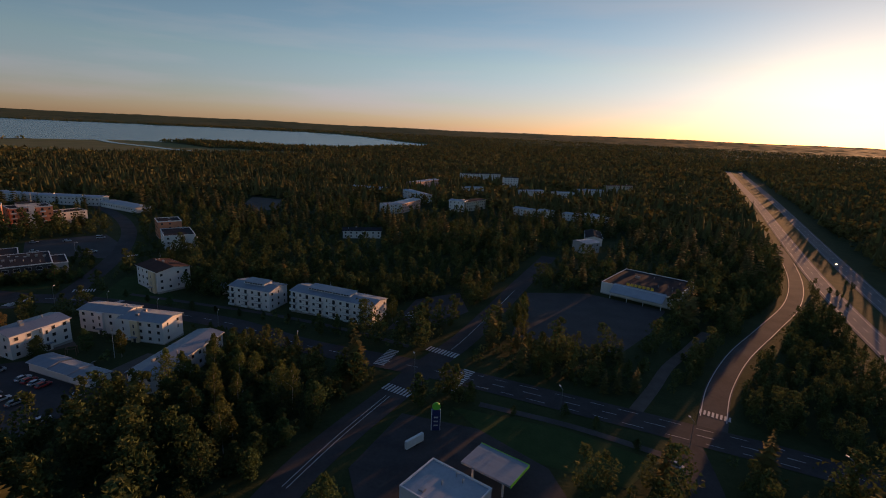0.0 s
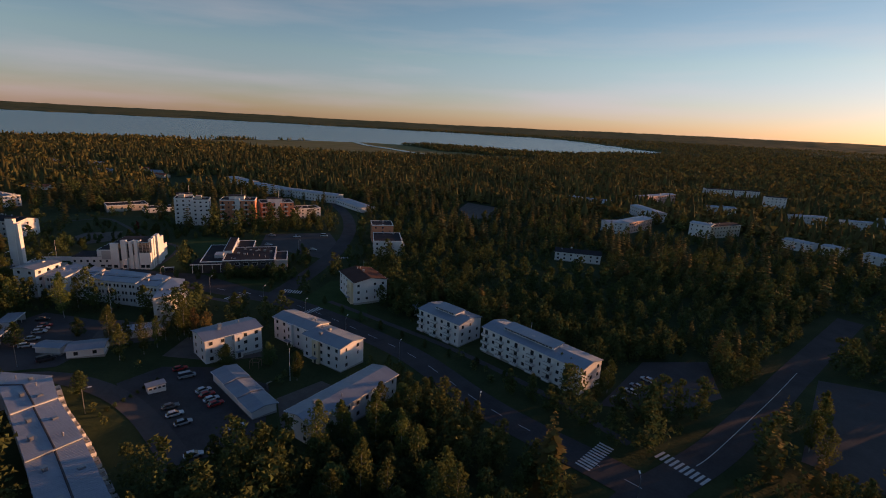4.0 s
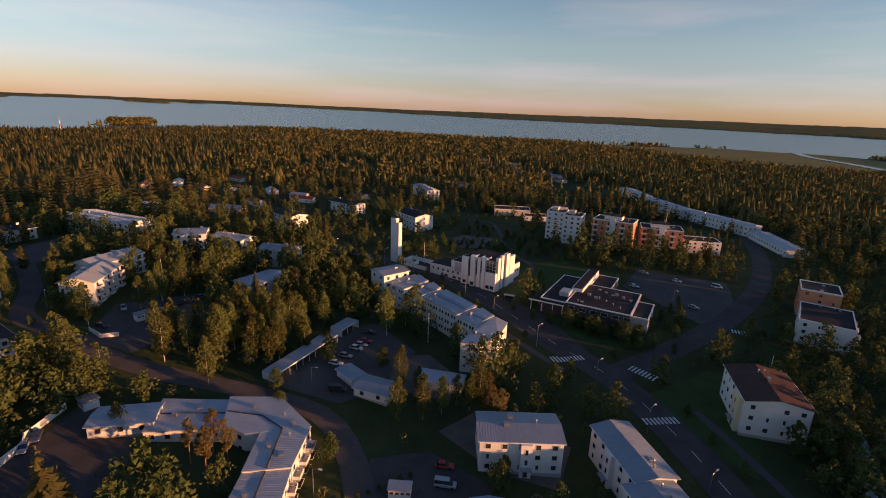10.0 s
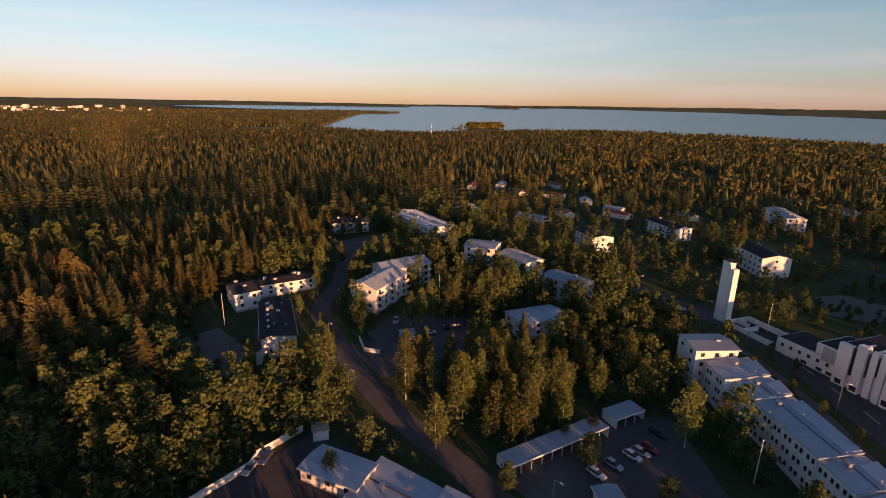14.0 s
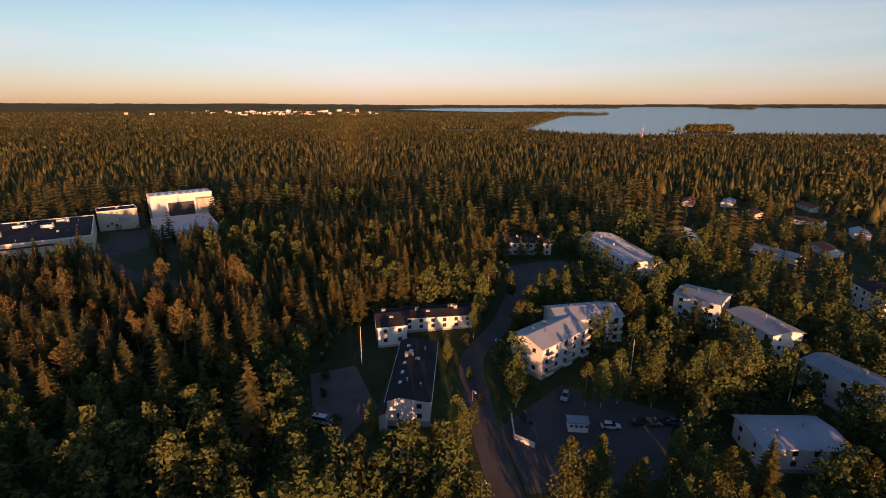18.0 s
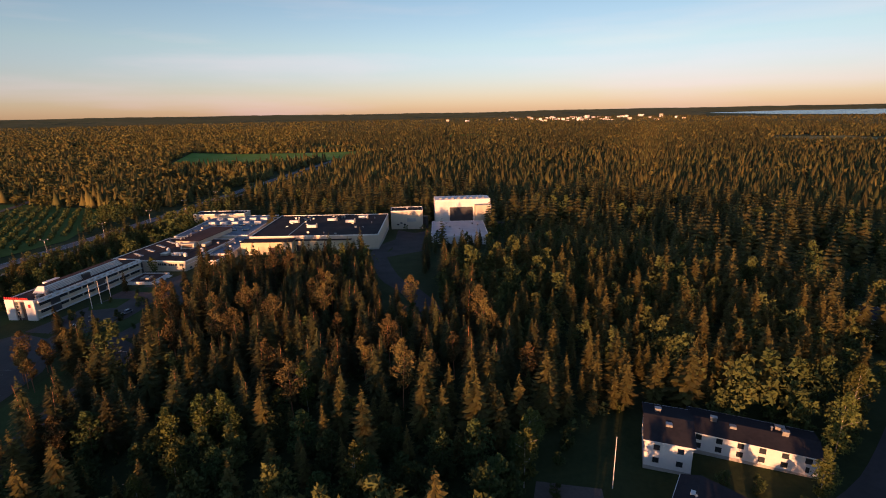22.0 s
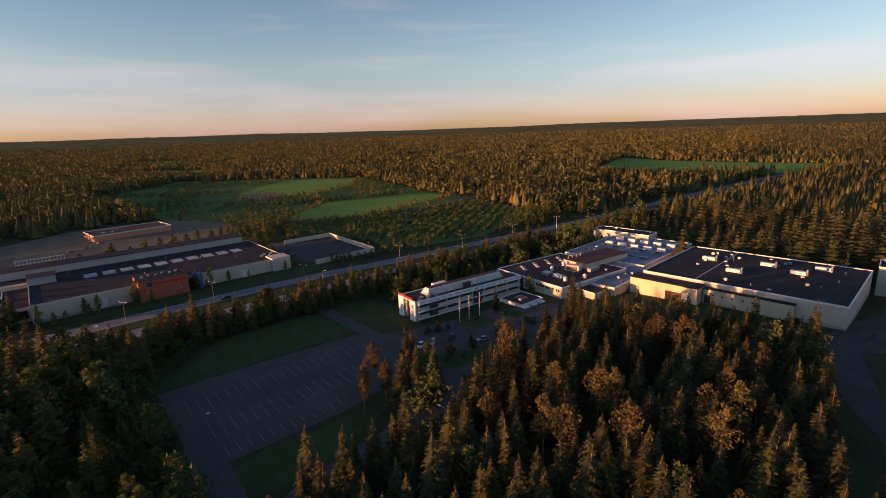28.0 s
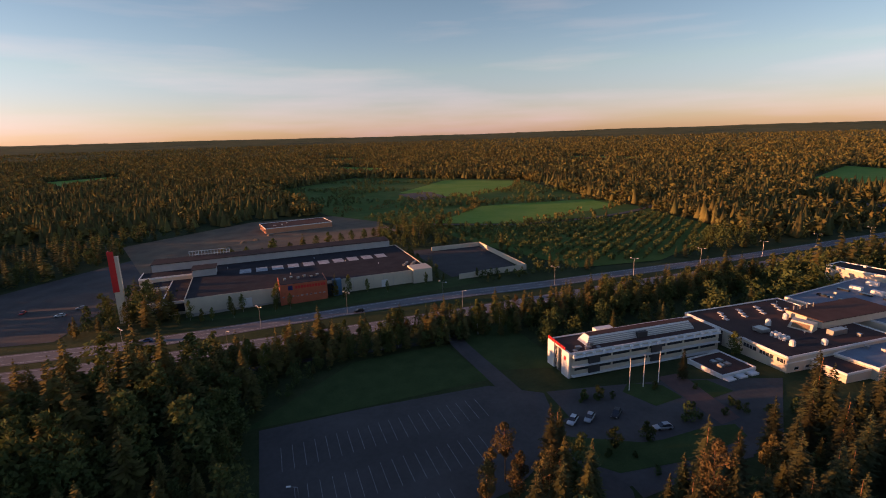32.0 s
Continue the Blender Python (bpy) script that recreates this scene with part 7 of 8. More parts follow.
FAR_L = [tuft(h, h * 0.36, 18, 1.75, False, rg) for h in (7.5, 9.0, 10.5, 12.0)]


def far_ring(rings):
    got = []
    for r0, r1, gap in rings:
        fx, fy = scatter(0, -110 - r1, -110 + r1, 40 - r1, 40 + r1, gap)
        r = np.hypot(fx + 110, fy - 40)
        sel = (r >= r0) & (r < r1)
        fx, fy = fx[sel], fy[sel]
        sel = free(fx, fy, 0.5) & (rg.uniform(size=len(fx)) < 0.96 - 0.5 * (np.sin(fx / 71.0) * np.sin(fy / 83.0) > 0.55) - 0.35 * ((fx > -940) & (fx < -480) & (fy > -80) & (fy < 440)))
        got.append((fx[sel], fy[sel]))
    fx, fy = np.concatenate([p[0] for p in got]), np.concatenate([p[1] for p in got])
    return fx, fy, rg.uniform(size=len(fx)) < woods(fx, fy)


fx, fy, con = far_ring(((480, 800, 7.4), (800, 1000, 8.0)))
merge("far_conifers", FAR_C, fx[con], fy[con], rg.uniform(0.85, 1.5, con.sum()), FARWOOD, "far conifer woods behind the town")
merge("far_leafy_trees", FAR_L, fx[~con], fy[~con], rg.uniform(0.8, 1.4, (~con).sum()), FARWOOD, "far leafy woods behind the town")


TINY_C = [spire(h, h * 0.27, 1, 5, rg) for h in (9.5, 11.0, 12.5, 14.0)]
TINY_L = [tuft(h, h * 0.40, 5, 3.3, False, rg) for h in (8.0, 9.5, 11.0, 12.0)]
fx, fy, con = far_ring(((1000, 1500, 8.6), (1500, 2000, 10.5), (2000, 2700, 14.5), (2700, 3700, 22.0)))
merge("far_conifers", TINY_C, fx[con], fy[con], rg.uniform(0.8, 1.25, con.sum()), FARWOOD, "distant conifer woods towards the horizon")
merge("far_leafy_trees", TINY_L, fx[~con], fy[~con], rg.uniform(0.8, 1.25, (~con).sum()), FARWOOD, "distant leafy woods towards the horizon")

# bushes under the near woods
ux, uy = scatter(0, -420, 230, -330, 420, 4.6)
grown = free(ux, uy, 1.5) & (rg.uniform(size=len(ux)) < np.where((uy < 75) | (uy > 215) | (ux > -110) | (ux < -330), 0.85, 0.3))
merge("underwood", FAR_L, ux[grown], uy[grown], rg.uniform(0.2, 0.38, grown.sum()), LEAFWOOD, "low leafy bushes under the trees of the woods")
# beyond: one jagged canopy sheet, open over the water
CN = 760
ca = np.linspace(0, 2 * np.pi, CN, endpoint=False)
cr_ = np.array([1850 * 1.0085 ** i for i in range(128)])
px = CX + cr_[:, None] * np.cos(ca + 0.0031 * (np.arange(128) % 2)[:, None])
py = CY + cr_[:, None] * np.sin(ca + 0.0031 * (np.arange(128) % 2)[:, None])
hh = terr(px, py) + rg.uniform(0, 1, px.shape) * 5.0 + 3 * np.sin(px / 210) * np.cos(py / 260)
wet = in_water(px.ravel(), py.ravel()).reshape(px.shape)
hh = np.where(wet, terr(px, py) - 12, hh)
i, j = np.meshgrid(np.arange(len(cr_) - 1), np.arange(CN), indexing="ij")
jn = (j + 1) % CN
cf = np.stack([i * CN + j, (i + 1) * CN + j, (i + 1) * CN + jn, i * CN + jn], -1).reshape(-1, 4)
drop = wet.ravel()[cf].all(1)
tagged(new("far_woods", arrays("far_woods", np.stack([px, py, hh], -1).reshape(-1, 3), cf[~drop], CANOPY, soft=True)), "endless dark woods to the horizon", "forest", kind="stuff")

# ---- road markings ----
def dashes(line, off, dash, gap, width, name="lane_line", lift=0.17, start=0.0, end=1.0):
    """Painted dashes beside a road's middle, one object a line."""
    pts = offset(smooth(line, 2.0), off)
    m, run, on = Mesh(), 0.0, True
    n = len(pts)
    for (x0, y0), (x1, y1) in list(zip(pts, pts[1:]))[int(n * start):int(n * end)]:
        d = math.hypot(x1 - x0, y1 - y0) or 1e-6
        run += d
        if run > (dash if on else gap):
            on, run = not on, 0.0
        if on:
            nx, ny = -(y1 - y0) / d * width / 2, (x1 - x0) / d * width / 2
            z0, z1 = gz(x0, y0) + lift, gz(x1, y1) + lift
            m.add([(x0 - nx, y0 - ny, z0), (x1 - nx, y1 - ny, z1), (x1 + nx, y1 + ny, z1), (x0 + nx, y0 + ny, z0)], [(0, 1, 2, 3)])
    return tagged(part(name, m, PAINT), "worn white painted lane line", "road marking", kind="structure")


HWY_A = [(120, 60), (79, -22), (65, -55), (52, -94), (37, -141), (26, -174), (12, -213), (-4, -276), (-43, -433), (-100, -640)]
HWY_B = [(100, 55), (61, -21), (47, -51), (33, -87), (16, -130), (-4, -195), (-19, -262), (-60, -430), (-117, -640)]
for ln in (HWY_A, HWY_B):
    dashes(ln, 0.0, 4, 8, 0.2)
    dashes(ln, 3.7, 900, 1, 0.2)
    dashes(ln, -3.7, 900, 1, 0.2)
dashes(main_street, 0.0, 4, 6, 0.2)
dashes(main_street, 3.6, 4, 4, 0.16, end=0.3)
dashes(main_street, -3.6, 4, 4, 0.16, end=0.3)
dashes([(-42, 91), (-36, 112), (-28, 135)], 0.6, 900, 1, 0.2)
dashes([(-42, 91), (-36, 112), (-28, 135)], -0.6, 900, 1, 0.2)
dashes([(-12, 172), (-8, 182), (5, 221), (14, 250)], 0.0, 900, 1, 0.2)
RAMP = [(69, 139), (79.5, 160), (98.5, 188.5), (126, 222), (157, 261), (184, 307), (209, 362)]
MOTORWAY = [[(146, 150), (165, 208), (180, 254), (206, 326), (261, 467), (325, 628), (395, 810)], [(175, 176), (208, 269), (233, 334), (281, 455), (349, 624), (421, 806)]]
for ln in MOTORWAY:
    dashes(ln, 0.0, 4, 8, 0.2)
    dashes(ln, 4.0, 900, 1, 0.2)
    dashes(ln, -4.0, 900, 1, 0.2)
dashes(RAMP, 3.5, 900, 1, 0.25)
dashes(RAMP, -3.5, 900, 1, 0.25)


def zebra(x0, y0, x1, y1, width, count):
    """A crossing: stripes side by side from one kerb to the other, each a piece of its own."""
    root = new("zebra_crossing")
    tagged(root, "worn white striped zebra crossing", "road marking", "zebra crossings", "structure")
    a = math.atan2(y1 - y0, x1 - x0)
    ln = math.hypot(x1 - x0, y1 - y0)
    me = Mesh().add([(-ln / count * 0.27, -width / 2, 0), (ln / count * 0.27, -width / 2, 0), (ln / count * 0.27, width / 2, 0), (-ln / count * 0.27, width / 2, 0)], [(0, 1, 2, 3)]).data("stripe", PAINT)
    for i in range(count):
        k = (i + 0.5) / count
        x, y = x0 + (x1 - x0) * k, y0 + (y1 - y0) * k
        part("stripe", me, None, root, at=pose(x, y, gz(x, y) + 0.18, 0, 0, math.degrees(a)))


zebra(-36, 155, -32.8, 168, 4.0, 11)
zebra(-21, 172, -9, 166.5, 4.0, 10)
zebra(-10, 141.5, -4, 156.5, 4.0, 12)
zebra(-30.5, 141, -21, 136.5, 4.0, 9)
zebra(-198.5, 174.0, -198.8, 186.0, 4.0, 10)
zebra(-190.5, 198.5, -182.5, 203.0, 4.0, 8)
zebra(-165.0, 185.5, -163.8, 196.0, 4.0, 9)
zebra(66.5, 143.5, 74.5, 139.5, 3.0, 8)
zebra(-304.0, 119.5, -309.0, 125.5, 4.0, 8)
zebra(-206.8, 254.0, -202.2, 260.5, 3.5, 7)

# bays of the large car park: two double rows and a single one
for ax, ay, count, lo, hi in ((-38.8, -63.6, 20, -4.8, 4.8), (-54.8, -60.9, 17, -4.8, 4.8), (-69.0, -57.0, 12, -0.2, 4.8)):
    bay = Mesh()
    for k in range(count):
        px, py = ax - 0.297 * k * 2.65, ay - 0.955 * k * 2.65
        for q0, q1 in ((lo, -0.15), (0.15, hi)):
            if q1 - q0 < 1:
                continue
            c0, c1 = (px + 0.955 * q0, py - 0.297 * q0), (px + 0.955 * q1, py - 0.297 * q1)
            bay.add([(c0[0] + 0.02, c0[1] - 0.065, gz(*c0) + 0.14), (c1[0] + 0.02, c1[1] - 0.065, gz(*c1) + 0.14), (c1[0] - 0.02, c1[1] + 0.065, gz(*c1) + 0.14), (c0[0] - 0.02, c0[1] + 0.065, gz(*c0) + 0.14)], [(0, 1, 2, 3)])
    tagged(part("bay_lines", bay, FADED), "faded white parking bay lines", "road marking", kind="structure")

# ---- cars ----
CAR = {}
PAINTS = {"white": (0.62, 0.63, 0.64), "silver": (0.36, 0.38, 0.40), "red": (0.40, 0.03, 0.025), "black": (0.025, 0.026, 0.03), "blue": (0.05, 0.09, 0.20), "grey": (0.14, 0.145, 0.15)}
CARPAINT = {k: mat(k + "_car_paint", v, tuple(c * 0.9 for c in v), 1.0, 0.28, 0.1) for k, v in PAINTS.items()}
TAIL = mat("red_lamp_glass", (0.35, 0.02, 0.02), (0.3, 0.02, 0.02), 0.3, 0.2)
HEAD = mat("clear_lamp_glass", (0.7, 0.7, 0.68), (0.6, 0.6, 0.58), 0.3, 0.15)
WHEEL = Mesh().tube((0, -0.11, 0), (0, 0.11, 0), 0.32, 0.32, 14).data("wheel", RUBBER)


def loft(sections):
    """A skin through cross-sections of equal count."""
    m, k = Mesh(), len(sections[0])
    for s in sections:
        m.v += s
    for i in range(len(sections) - 1):
        m.f += [(i * k + j, i * k + (j + 1) % k, (i + 1) * k + (j + 1) % k, (i + 1) * k + j) for j in range(k)]
    m.f += [tuple(range(k - 1, -1, -1)), tuple(range((len(sections) - 1) * k, len(sections) * k))]
    return m


def car_shapes(kind):
    if kind in CAR:
        return CAR[kind]
    L, W, H = (4.4, 1.76, 1.46) if kind == "car" else (4.9, 1.9, 1.95)
    def sec(x, w, z0, z1, r=0.12):
        return [(x, -w, z0 + r), (x, -w + r, z0), (x, w - r, z0), (x, w, z0 + r), (x, w * 0.99, z1 - r), (x, w - r * 1.6, z1), (x, -w + r * 1.6, z1), (x, -w * 0.99, z1 - r)]
    w = W / 2
    belt = 0.86 if kind == "car" else 1.05
    body = loft([sec(-L / 2, w * 0.84, 0.38, belt * 0.82), sec(-L / 2 + 0.25, w * 0.97, 0.26, belt), sec(-0.5, w, 0.22, belt + 0.03), sec(L / 2 - 1.1, w, 0.22, belt - 0.02), sec(L / 2 - 0.3, w * 0.95, 0.26, belt - 0.14), sec(L / 2, w * 0.82, 0.36, belt - 0.26)])
    if kind == "car":
        cab = [(-L / 2 + 0.25, 0.78, 0.84), (-L / 2 + 0.85, 0.62, H - 0.06), (0.15, 0.62, H - 0.05), (1.05, 0.76, 0.86)]
    else:
        cab = [(-L / 2 + 0.06, 0.80, 1.02), (-L / 2 + 0.2, 0.74, H - 0.06), (0.9, 0.72, H - 0.06), (1.75, 0.82, 1.02)]
    c = Mesh()
    (xa, wa, za), (xb, wb, zb), (xc, wc, zc), (xd, wd, zd) = cab
    c.add([(xa, -wa, za), (xd, -wd, zd), (xd, wd, zd), (xa, wa, za), (xb, -wb, zb), (xc, -wc, zc), (xc, wc, zc), (xb, wb, zb)], [(3, 2, 1, 0), (4, 5, 6, 7), (0, 1, 5, 4), (1, 2, 6, 5), (2, 3, 7, 6), (3, 0, 4, 7)])
    top = Mesh().add([(xb - 0.05, -wb, zb), (xc + 0.05, -wc, zc), (xc + 0.05, wc, zc), (xb - 0.05, wb, zb), (xb + 0.1, -wb + 0.1, zb + 0.06), (xc - 0.1, -wc + 0.1, zc + 0.06), (xc - 0.1, wc - 0.1, zc + 0.06), (xb + 0.1, wb - 0.1, zb + 0.06)], [(3, 2, 1, 0), (4, 5, 6, 7), (0, 1, 5, 4), (1, 2, 6, 5), (2, 3, 7, 6), (3, 0, 4, 7)])
    lamp = Mesh().box(-0.04, 0.04, -0.2, 0.2, -0.08, 0.08)
    CAR[kind] = (body, c, top, lamp, L, w, belt)
    return CAR[kind]


CARMESH = {}


def car(x, y, turn, colour="white", kind="car"):
    """A parked car: body, glasshouse, roof, lamps and wheels."""
    body, cab, top, lamp, L, w, belt = car_shapes(kind)
    key = (kind, colour)
    if key not in CARMESH:
        CARMESH[key] = (body.data("body", CARPAINT[colour]), cab.data("glasshouse", GLASS), top.data("roof", CARPAINT[colour]), lamp.data("headlight", HEAD), lamp.data("tail_light", TAIL))
    b, c, t, hl, tl = CARMESH[key]
    root = new("car" if kind == "car" else "van")
    root.matrix_basis = pose(x, y, gz(x, y) + 0.14, 0, 0, turn)
    tagged(root, colour + (" hatchback" if kind == "car" else " van") + " parked on the asphalt", "car" if kind == "car" else "van", "parked cars")
    for nm, me in (("body", b), ("glasshouse", c), ("roof", t)):
        part(nm, me, None, root)
    for sy in (-1, 1):
        part("headlight", hl, None, root, at=pose(L / 2 - 0.06, sy * (w - 0.32), belt - 0.34))
        part("tail_light", tl, None, root, at=pose(-L / 2 + 0.02, sy * (w - 0.34), belt - 0.22))
        for px in (-L / 2 + 0.85, L / 2 - 0.85):
            wh = part("wheel", WHEEL, None, root, at=pose(px, sy * (w - 0.1), 0.32))


for x, y, turn, col, kd in ((-138.5, 123.1, 78, "white", "car"), (-135.6, 122.3, 78, "red", "car"), (-132.6, 121.6, 78, "white", "car"), (-129.5, 120.8, 78, "red", "car"), (-149.6, 125.1, 68, "silver", "van"), (-155.3, 126.4, 70, "red", "car"),
                            (-137.0, 112.4, 70, "grey", "car"), (-132.7, 111.0, 70, "white", "car"), (-127.5, 110.1, 70, "silver", "car"), (-115.7, 117.3, 78, "white", "car"), (-113.5, 103.9, 60, "white", "car"),
                            (-202.1, 104.0, 60, "white", "car"), (-206.5, 107.2, 60, "silver", "car"), (-211.3, 110.9, 60, "white", "car"), (-213.4, 112.6, 60, "silver", "car"), (-215.8, 114.4, 60, "red", "car"), (-222.4, 116.2, 60, "black", "car"), (-188.0, 103.8, 80, "black", "van")):
    car(x, y, turn, col, kd)
for x, y, turn, col, kd in ((-229.1, 32.6, 60, "black", "car"), (-240.4, 47.7, 130, "white", "car"), (-246.4, 52.1, 130, "black", "car"), (-248.3, 53.7, 130, "grey", "car"), (-250.2, 55.2, 130, "black", "car"), (-252.3, 57.4, 130, "blue", "car"), (-242.3, 34.6, 20, "silver", "car"),
                            (-194.7, 0.6, 120, "white", "van"), (-175.2, 38.6, 15, "blue", "car"), (-171.5, 37.8, 15, "silver", "car"), (-269.6, 259.6, 40, "silver", "car"), (-256.7, 268.9, 40, "white", "car"), (-253.2, 243.0, 40, "white", "car"), (-227.5, 254.3, 40, "silver", "car"), (-246.9, 283.6, 40, "white", "van"),
                            (-32.4, 205.4, 160, "silver", "car"), (-30.2, 212.1, 160, "white", "car"), (-33.3, 200.8, 160, "white", "car"), (-35.5, 193.6, 160, "grey", "car")):
    car(x, y, turn, col, kd)
for x, y, turn, col, kd in ((-74.4, -123.1, 110, "white", "car"), (-76.4, -127.0, 110, "silver", "car"), (-90.2, -136.0, 60, "silver", "car"), (-79.6, -133.3, 110, "black", "car"), (39.0, -124.4, 72, "black", "car"), (68.6, -48.8, 66, "blue", "car"), (50.2, 114.2, -40, "silver", "car"), (238.1, 358.6, 70, "white", "van")):
    car(x, y, turn, col, kd)

# ---- carports, fences and sheds ----
def carport(x, y, L, D, turn, H=2.6):
    """An open carport: flat ribbed roof on posts with a low back wall."""
    root = new("carport")
    root.matrix_basis = pose(x, y, gz(x, y), 0, 0, turn)
    tagged(root, "open white carport with a flat ribbed roof", "carport", "carports")
    CLEAR.append(([(x + dx, y + dy) for dx, dy in ((-L / 2, -3), (L / 2, -3), (L / 2, 3), (-L / 2, 3))], 0.5))
    part("roof", Mesh().box(-L / 2, L / 2, -D / 2, D / 2, H, H + 0.14), LIGHTROOF, root)
    part("fascia", Mesh().box(-L / 2, L / 2, -D / 2 - 0.06, -D / 2, H - 0.2, H + 0.2), WHITEMETAL, root)
    part("back_wall", Mesh().box(-L / 2, L / 2, D / 2 - 0.12, D / 2, -0.5, H), WHITE, root)
    for sx in (-L / 2, L / 2 - 0.14):
        part("end_wall", Mesh().box(sx, sx + 0.14, -D / 2 + 0.1, D / 2 - 0.14, -0.5, H), WHITE, root)
    k = int(L / 2.8)
    post = Mesh().box(-0.06, 0.06, -0.06, 0.06, -0.5, H).data("post", WHITEMETAL)
    rib = Mesh().box(-0.05, 0.05, -D / 2, D / 2, H + 0.14, H + 0.22).data("rib", LIGHTROOF)
    for i in range(1, k):
        part("post", post, None, root, at=pose(-L / 2 + i * L / k, -D / 2 + 0.2, 0))
    for i in range(int(L / 1.0)):
        part("rib", rib, None, root, at=pose(-L / 2 + 0.5 + i * 1.0, 0, 0))


carport(-206.0, 94.4, 29.0, 5.0, 142.2)
carport(-224.9, 108.0, 9.4, 5.0, 139.4)
carport(-137.0, 228.0, 30.0, 5.0, -42.0)


def fence(pts, H, material, label, step=4.0, name="fence"):
    """A panel fence: boards between posts, following the ground."""
    root = new(name)
    tagged(root, label, "fence", "fences")
    for (x0, y0), (x1, y1) in zip(pts, pts[1:]):
        k = max(1, int(math.hypot(x1 - x0, y1 - y0) / step))
        for i in range(k):
            ax, ay = x0 + (x1 - x0) * i / k, y0 + (y1 - y0) * i / k
            ln = math.hypot(x1 - x0, y1 - y0) / k
            m = pose(ax, ay, gz(ax, ay), 0, 0, math.degrees(math.atan2(y1 - y0, x1 - x0)))
            part("panel", Mesh().box(0.1, ln - 0.02, -0.06, 0.06, -0.6, H), material, root, at=m)
            part("post", Mesh().box(-0.09, 0.09, -0.1, 0.1, -0.8, H + 0.08), material, root, at=m)


fence([(-148, 30.5), (-157, 33), (-172, 37.5), (-175, 36.5), (-186, 40.0)], 1.8, WHITE, "white rendered yard wall with stepped panels")
fence([(-226.8, 30), (-222, 34.5), (-222.7, 39.5)], 1.3, WHITE, "low white parking wall")
for k in range(9):
    tree("shrub", -146 - k * 0.9, 99 + k * 2.4, 0.6)
fence([(-165, 137.5), (-161.5, 138.5)], 1.8, WHITE, "short white yard wall")
fence([(-70, 211), (-60, 216), (-52, 221)], 1.4, WHITE, "low white garden wall")


def booth(x, y, turn, w, d, label):
    root = new("waste_shelter")
    root.matrix_basis = pose(x, y, gz(x, y), 0, 0, turn)
    tagged(root, label, "shelter", "waste shelters")
    part("wall", Mesh().box(-w / 2, w / 2, -d / 2, d / 2, -0.4, 1.9), WHITE, root)
    part("roof", Mesh().box(-w / 2 - 0.25, w / 2 + 0.25, -d / 2 - 0.25, d / 2 + 0.25, 2.3, 2.45), METALROOF, root)
    for k in range(4):
        part("slot", Mesh().box(-w / 2 + 0.3 + k * w / 4, -w / 2 + w / 4 + k * w / 4 - 0.1, -d / 2 - 0.03, -d / 2 + 0.02, 1.2, 1.75), DARKWALL, root)
    for sx in (-w / 2 + 0.1, w / 2 - 0.2):
        part("post", Mesh().box(sx, sx + 0.1, -d / 2, -d / 2 + 0.1, 1.9, 2.3), WHITEMETAL, root)


booth(-148.5, 115.0, 74, 4.6, 2.6, "small white waste shelter with grey roof")
booth(-234.8, 42.5, 130, 4.4, 2.6, "small white waste shelter among parked cars")
booth(-186.5, 44.5, 40, 3.6, 3.4, "small white shed at the wall's corner")
booth(-199.5, 24.0, 40, 3.2, 2.0, "small grey waste shelter by the road")

# ---- lamps and poles ----
POLE = {}


def street_lamp(x, y, turn, H=8.0, double=False):
    """A street lamp: tapered pole, arm or two arms, and lamp heads."""
    key = (H, double)
    if key not in POLE:
        arm = Mesh().tube((0, 0, H), (1.6, 0, H + 0.35), 0.05, 0.04, 6)
        POLE[key] = (Mesh().tube((0, 0, -0.5), (0, 0, H), 0.1, 0.06, 8).data("pole", STEEL), arm.data("arm", STEEL), Mesh().box(1.3, 2.1, -0.16, 0.16, H + 0.26, H + 0.44).data("lamp_head", WHITEMETAL))
    p, a, hd = POLE[key]
    root = new("street_lamp")
    root.matrix_basis = pose(x, y, gz(x, y), 0, 0, turn)
    tagged(root, "grey steel street lamp" + (" with two arms" if double else " with one arm"), "street lamp", "street lamps")
    part("pole", p, None, root)
    for t in ((0, 180) if double else (0,)):
        part("arm", a, None, root, at=pose(0, 0, 0, 0, 0, t))
        part("lamp_head", hd, None, root, at=pose(0, 0, 0, 0, 0, t))


for x, y in ((63, -41), (50, -86.6), (41, -120), (24, -158), (8, -213), (-6, -257), (-15, -308), (-28, -356), (-40, -405), (-55, -455)):
    street_lamp(x, y, 15, 9.0, True)
for x, y, t in ((-108.8, -86.7, 0), (-108.9, -76.6, 0), (-203, 41.5, 60), (-221, 23, 60), (-150, 97.5, 60), (-231.7, 246.9, 0), (-243, 12, 30), (-189, 97, 60), (38, -71, 200), (13, -160, 200), (-14, -146, 0), (-60, -60, 60)):
    street_lamp(x, y, t, 7.0)
line = offset(smooth(main_street, 28.0), 7.5)
for x, y in line[1:-1]:
    street_lamp(x, y, 110, 8.0)


def flagpole(x, y, H=11.0):
    root = new("flagpole")
    root.matrix_basis = pose(x, y, gz(x, y))
    tagged(root, "tall white flagpole in a yard", "flagpole", "yard flagpoles")
    part("pole", Mesh().tube((0, 0, -0.5), (0, 0, H), 0.11, 0.05, 8), WHITEMETAL, root)
    part("knob", Mesh().tube((0, 0, H), (0, 0, H + 0.2), 0.12, 0.04, 8), STEEL, root)


for x, y in ((-214.5, 135.4), (-216, -13.7), (-281.3, 73.6), (-261.6, 42.1), (-125.5, 144.0), (-72.4, 213.0), (-300, 152), (-172.0, 235.0), (-330, 258)):
    flagpole(x, y)

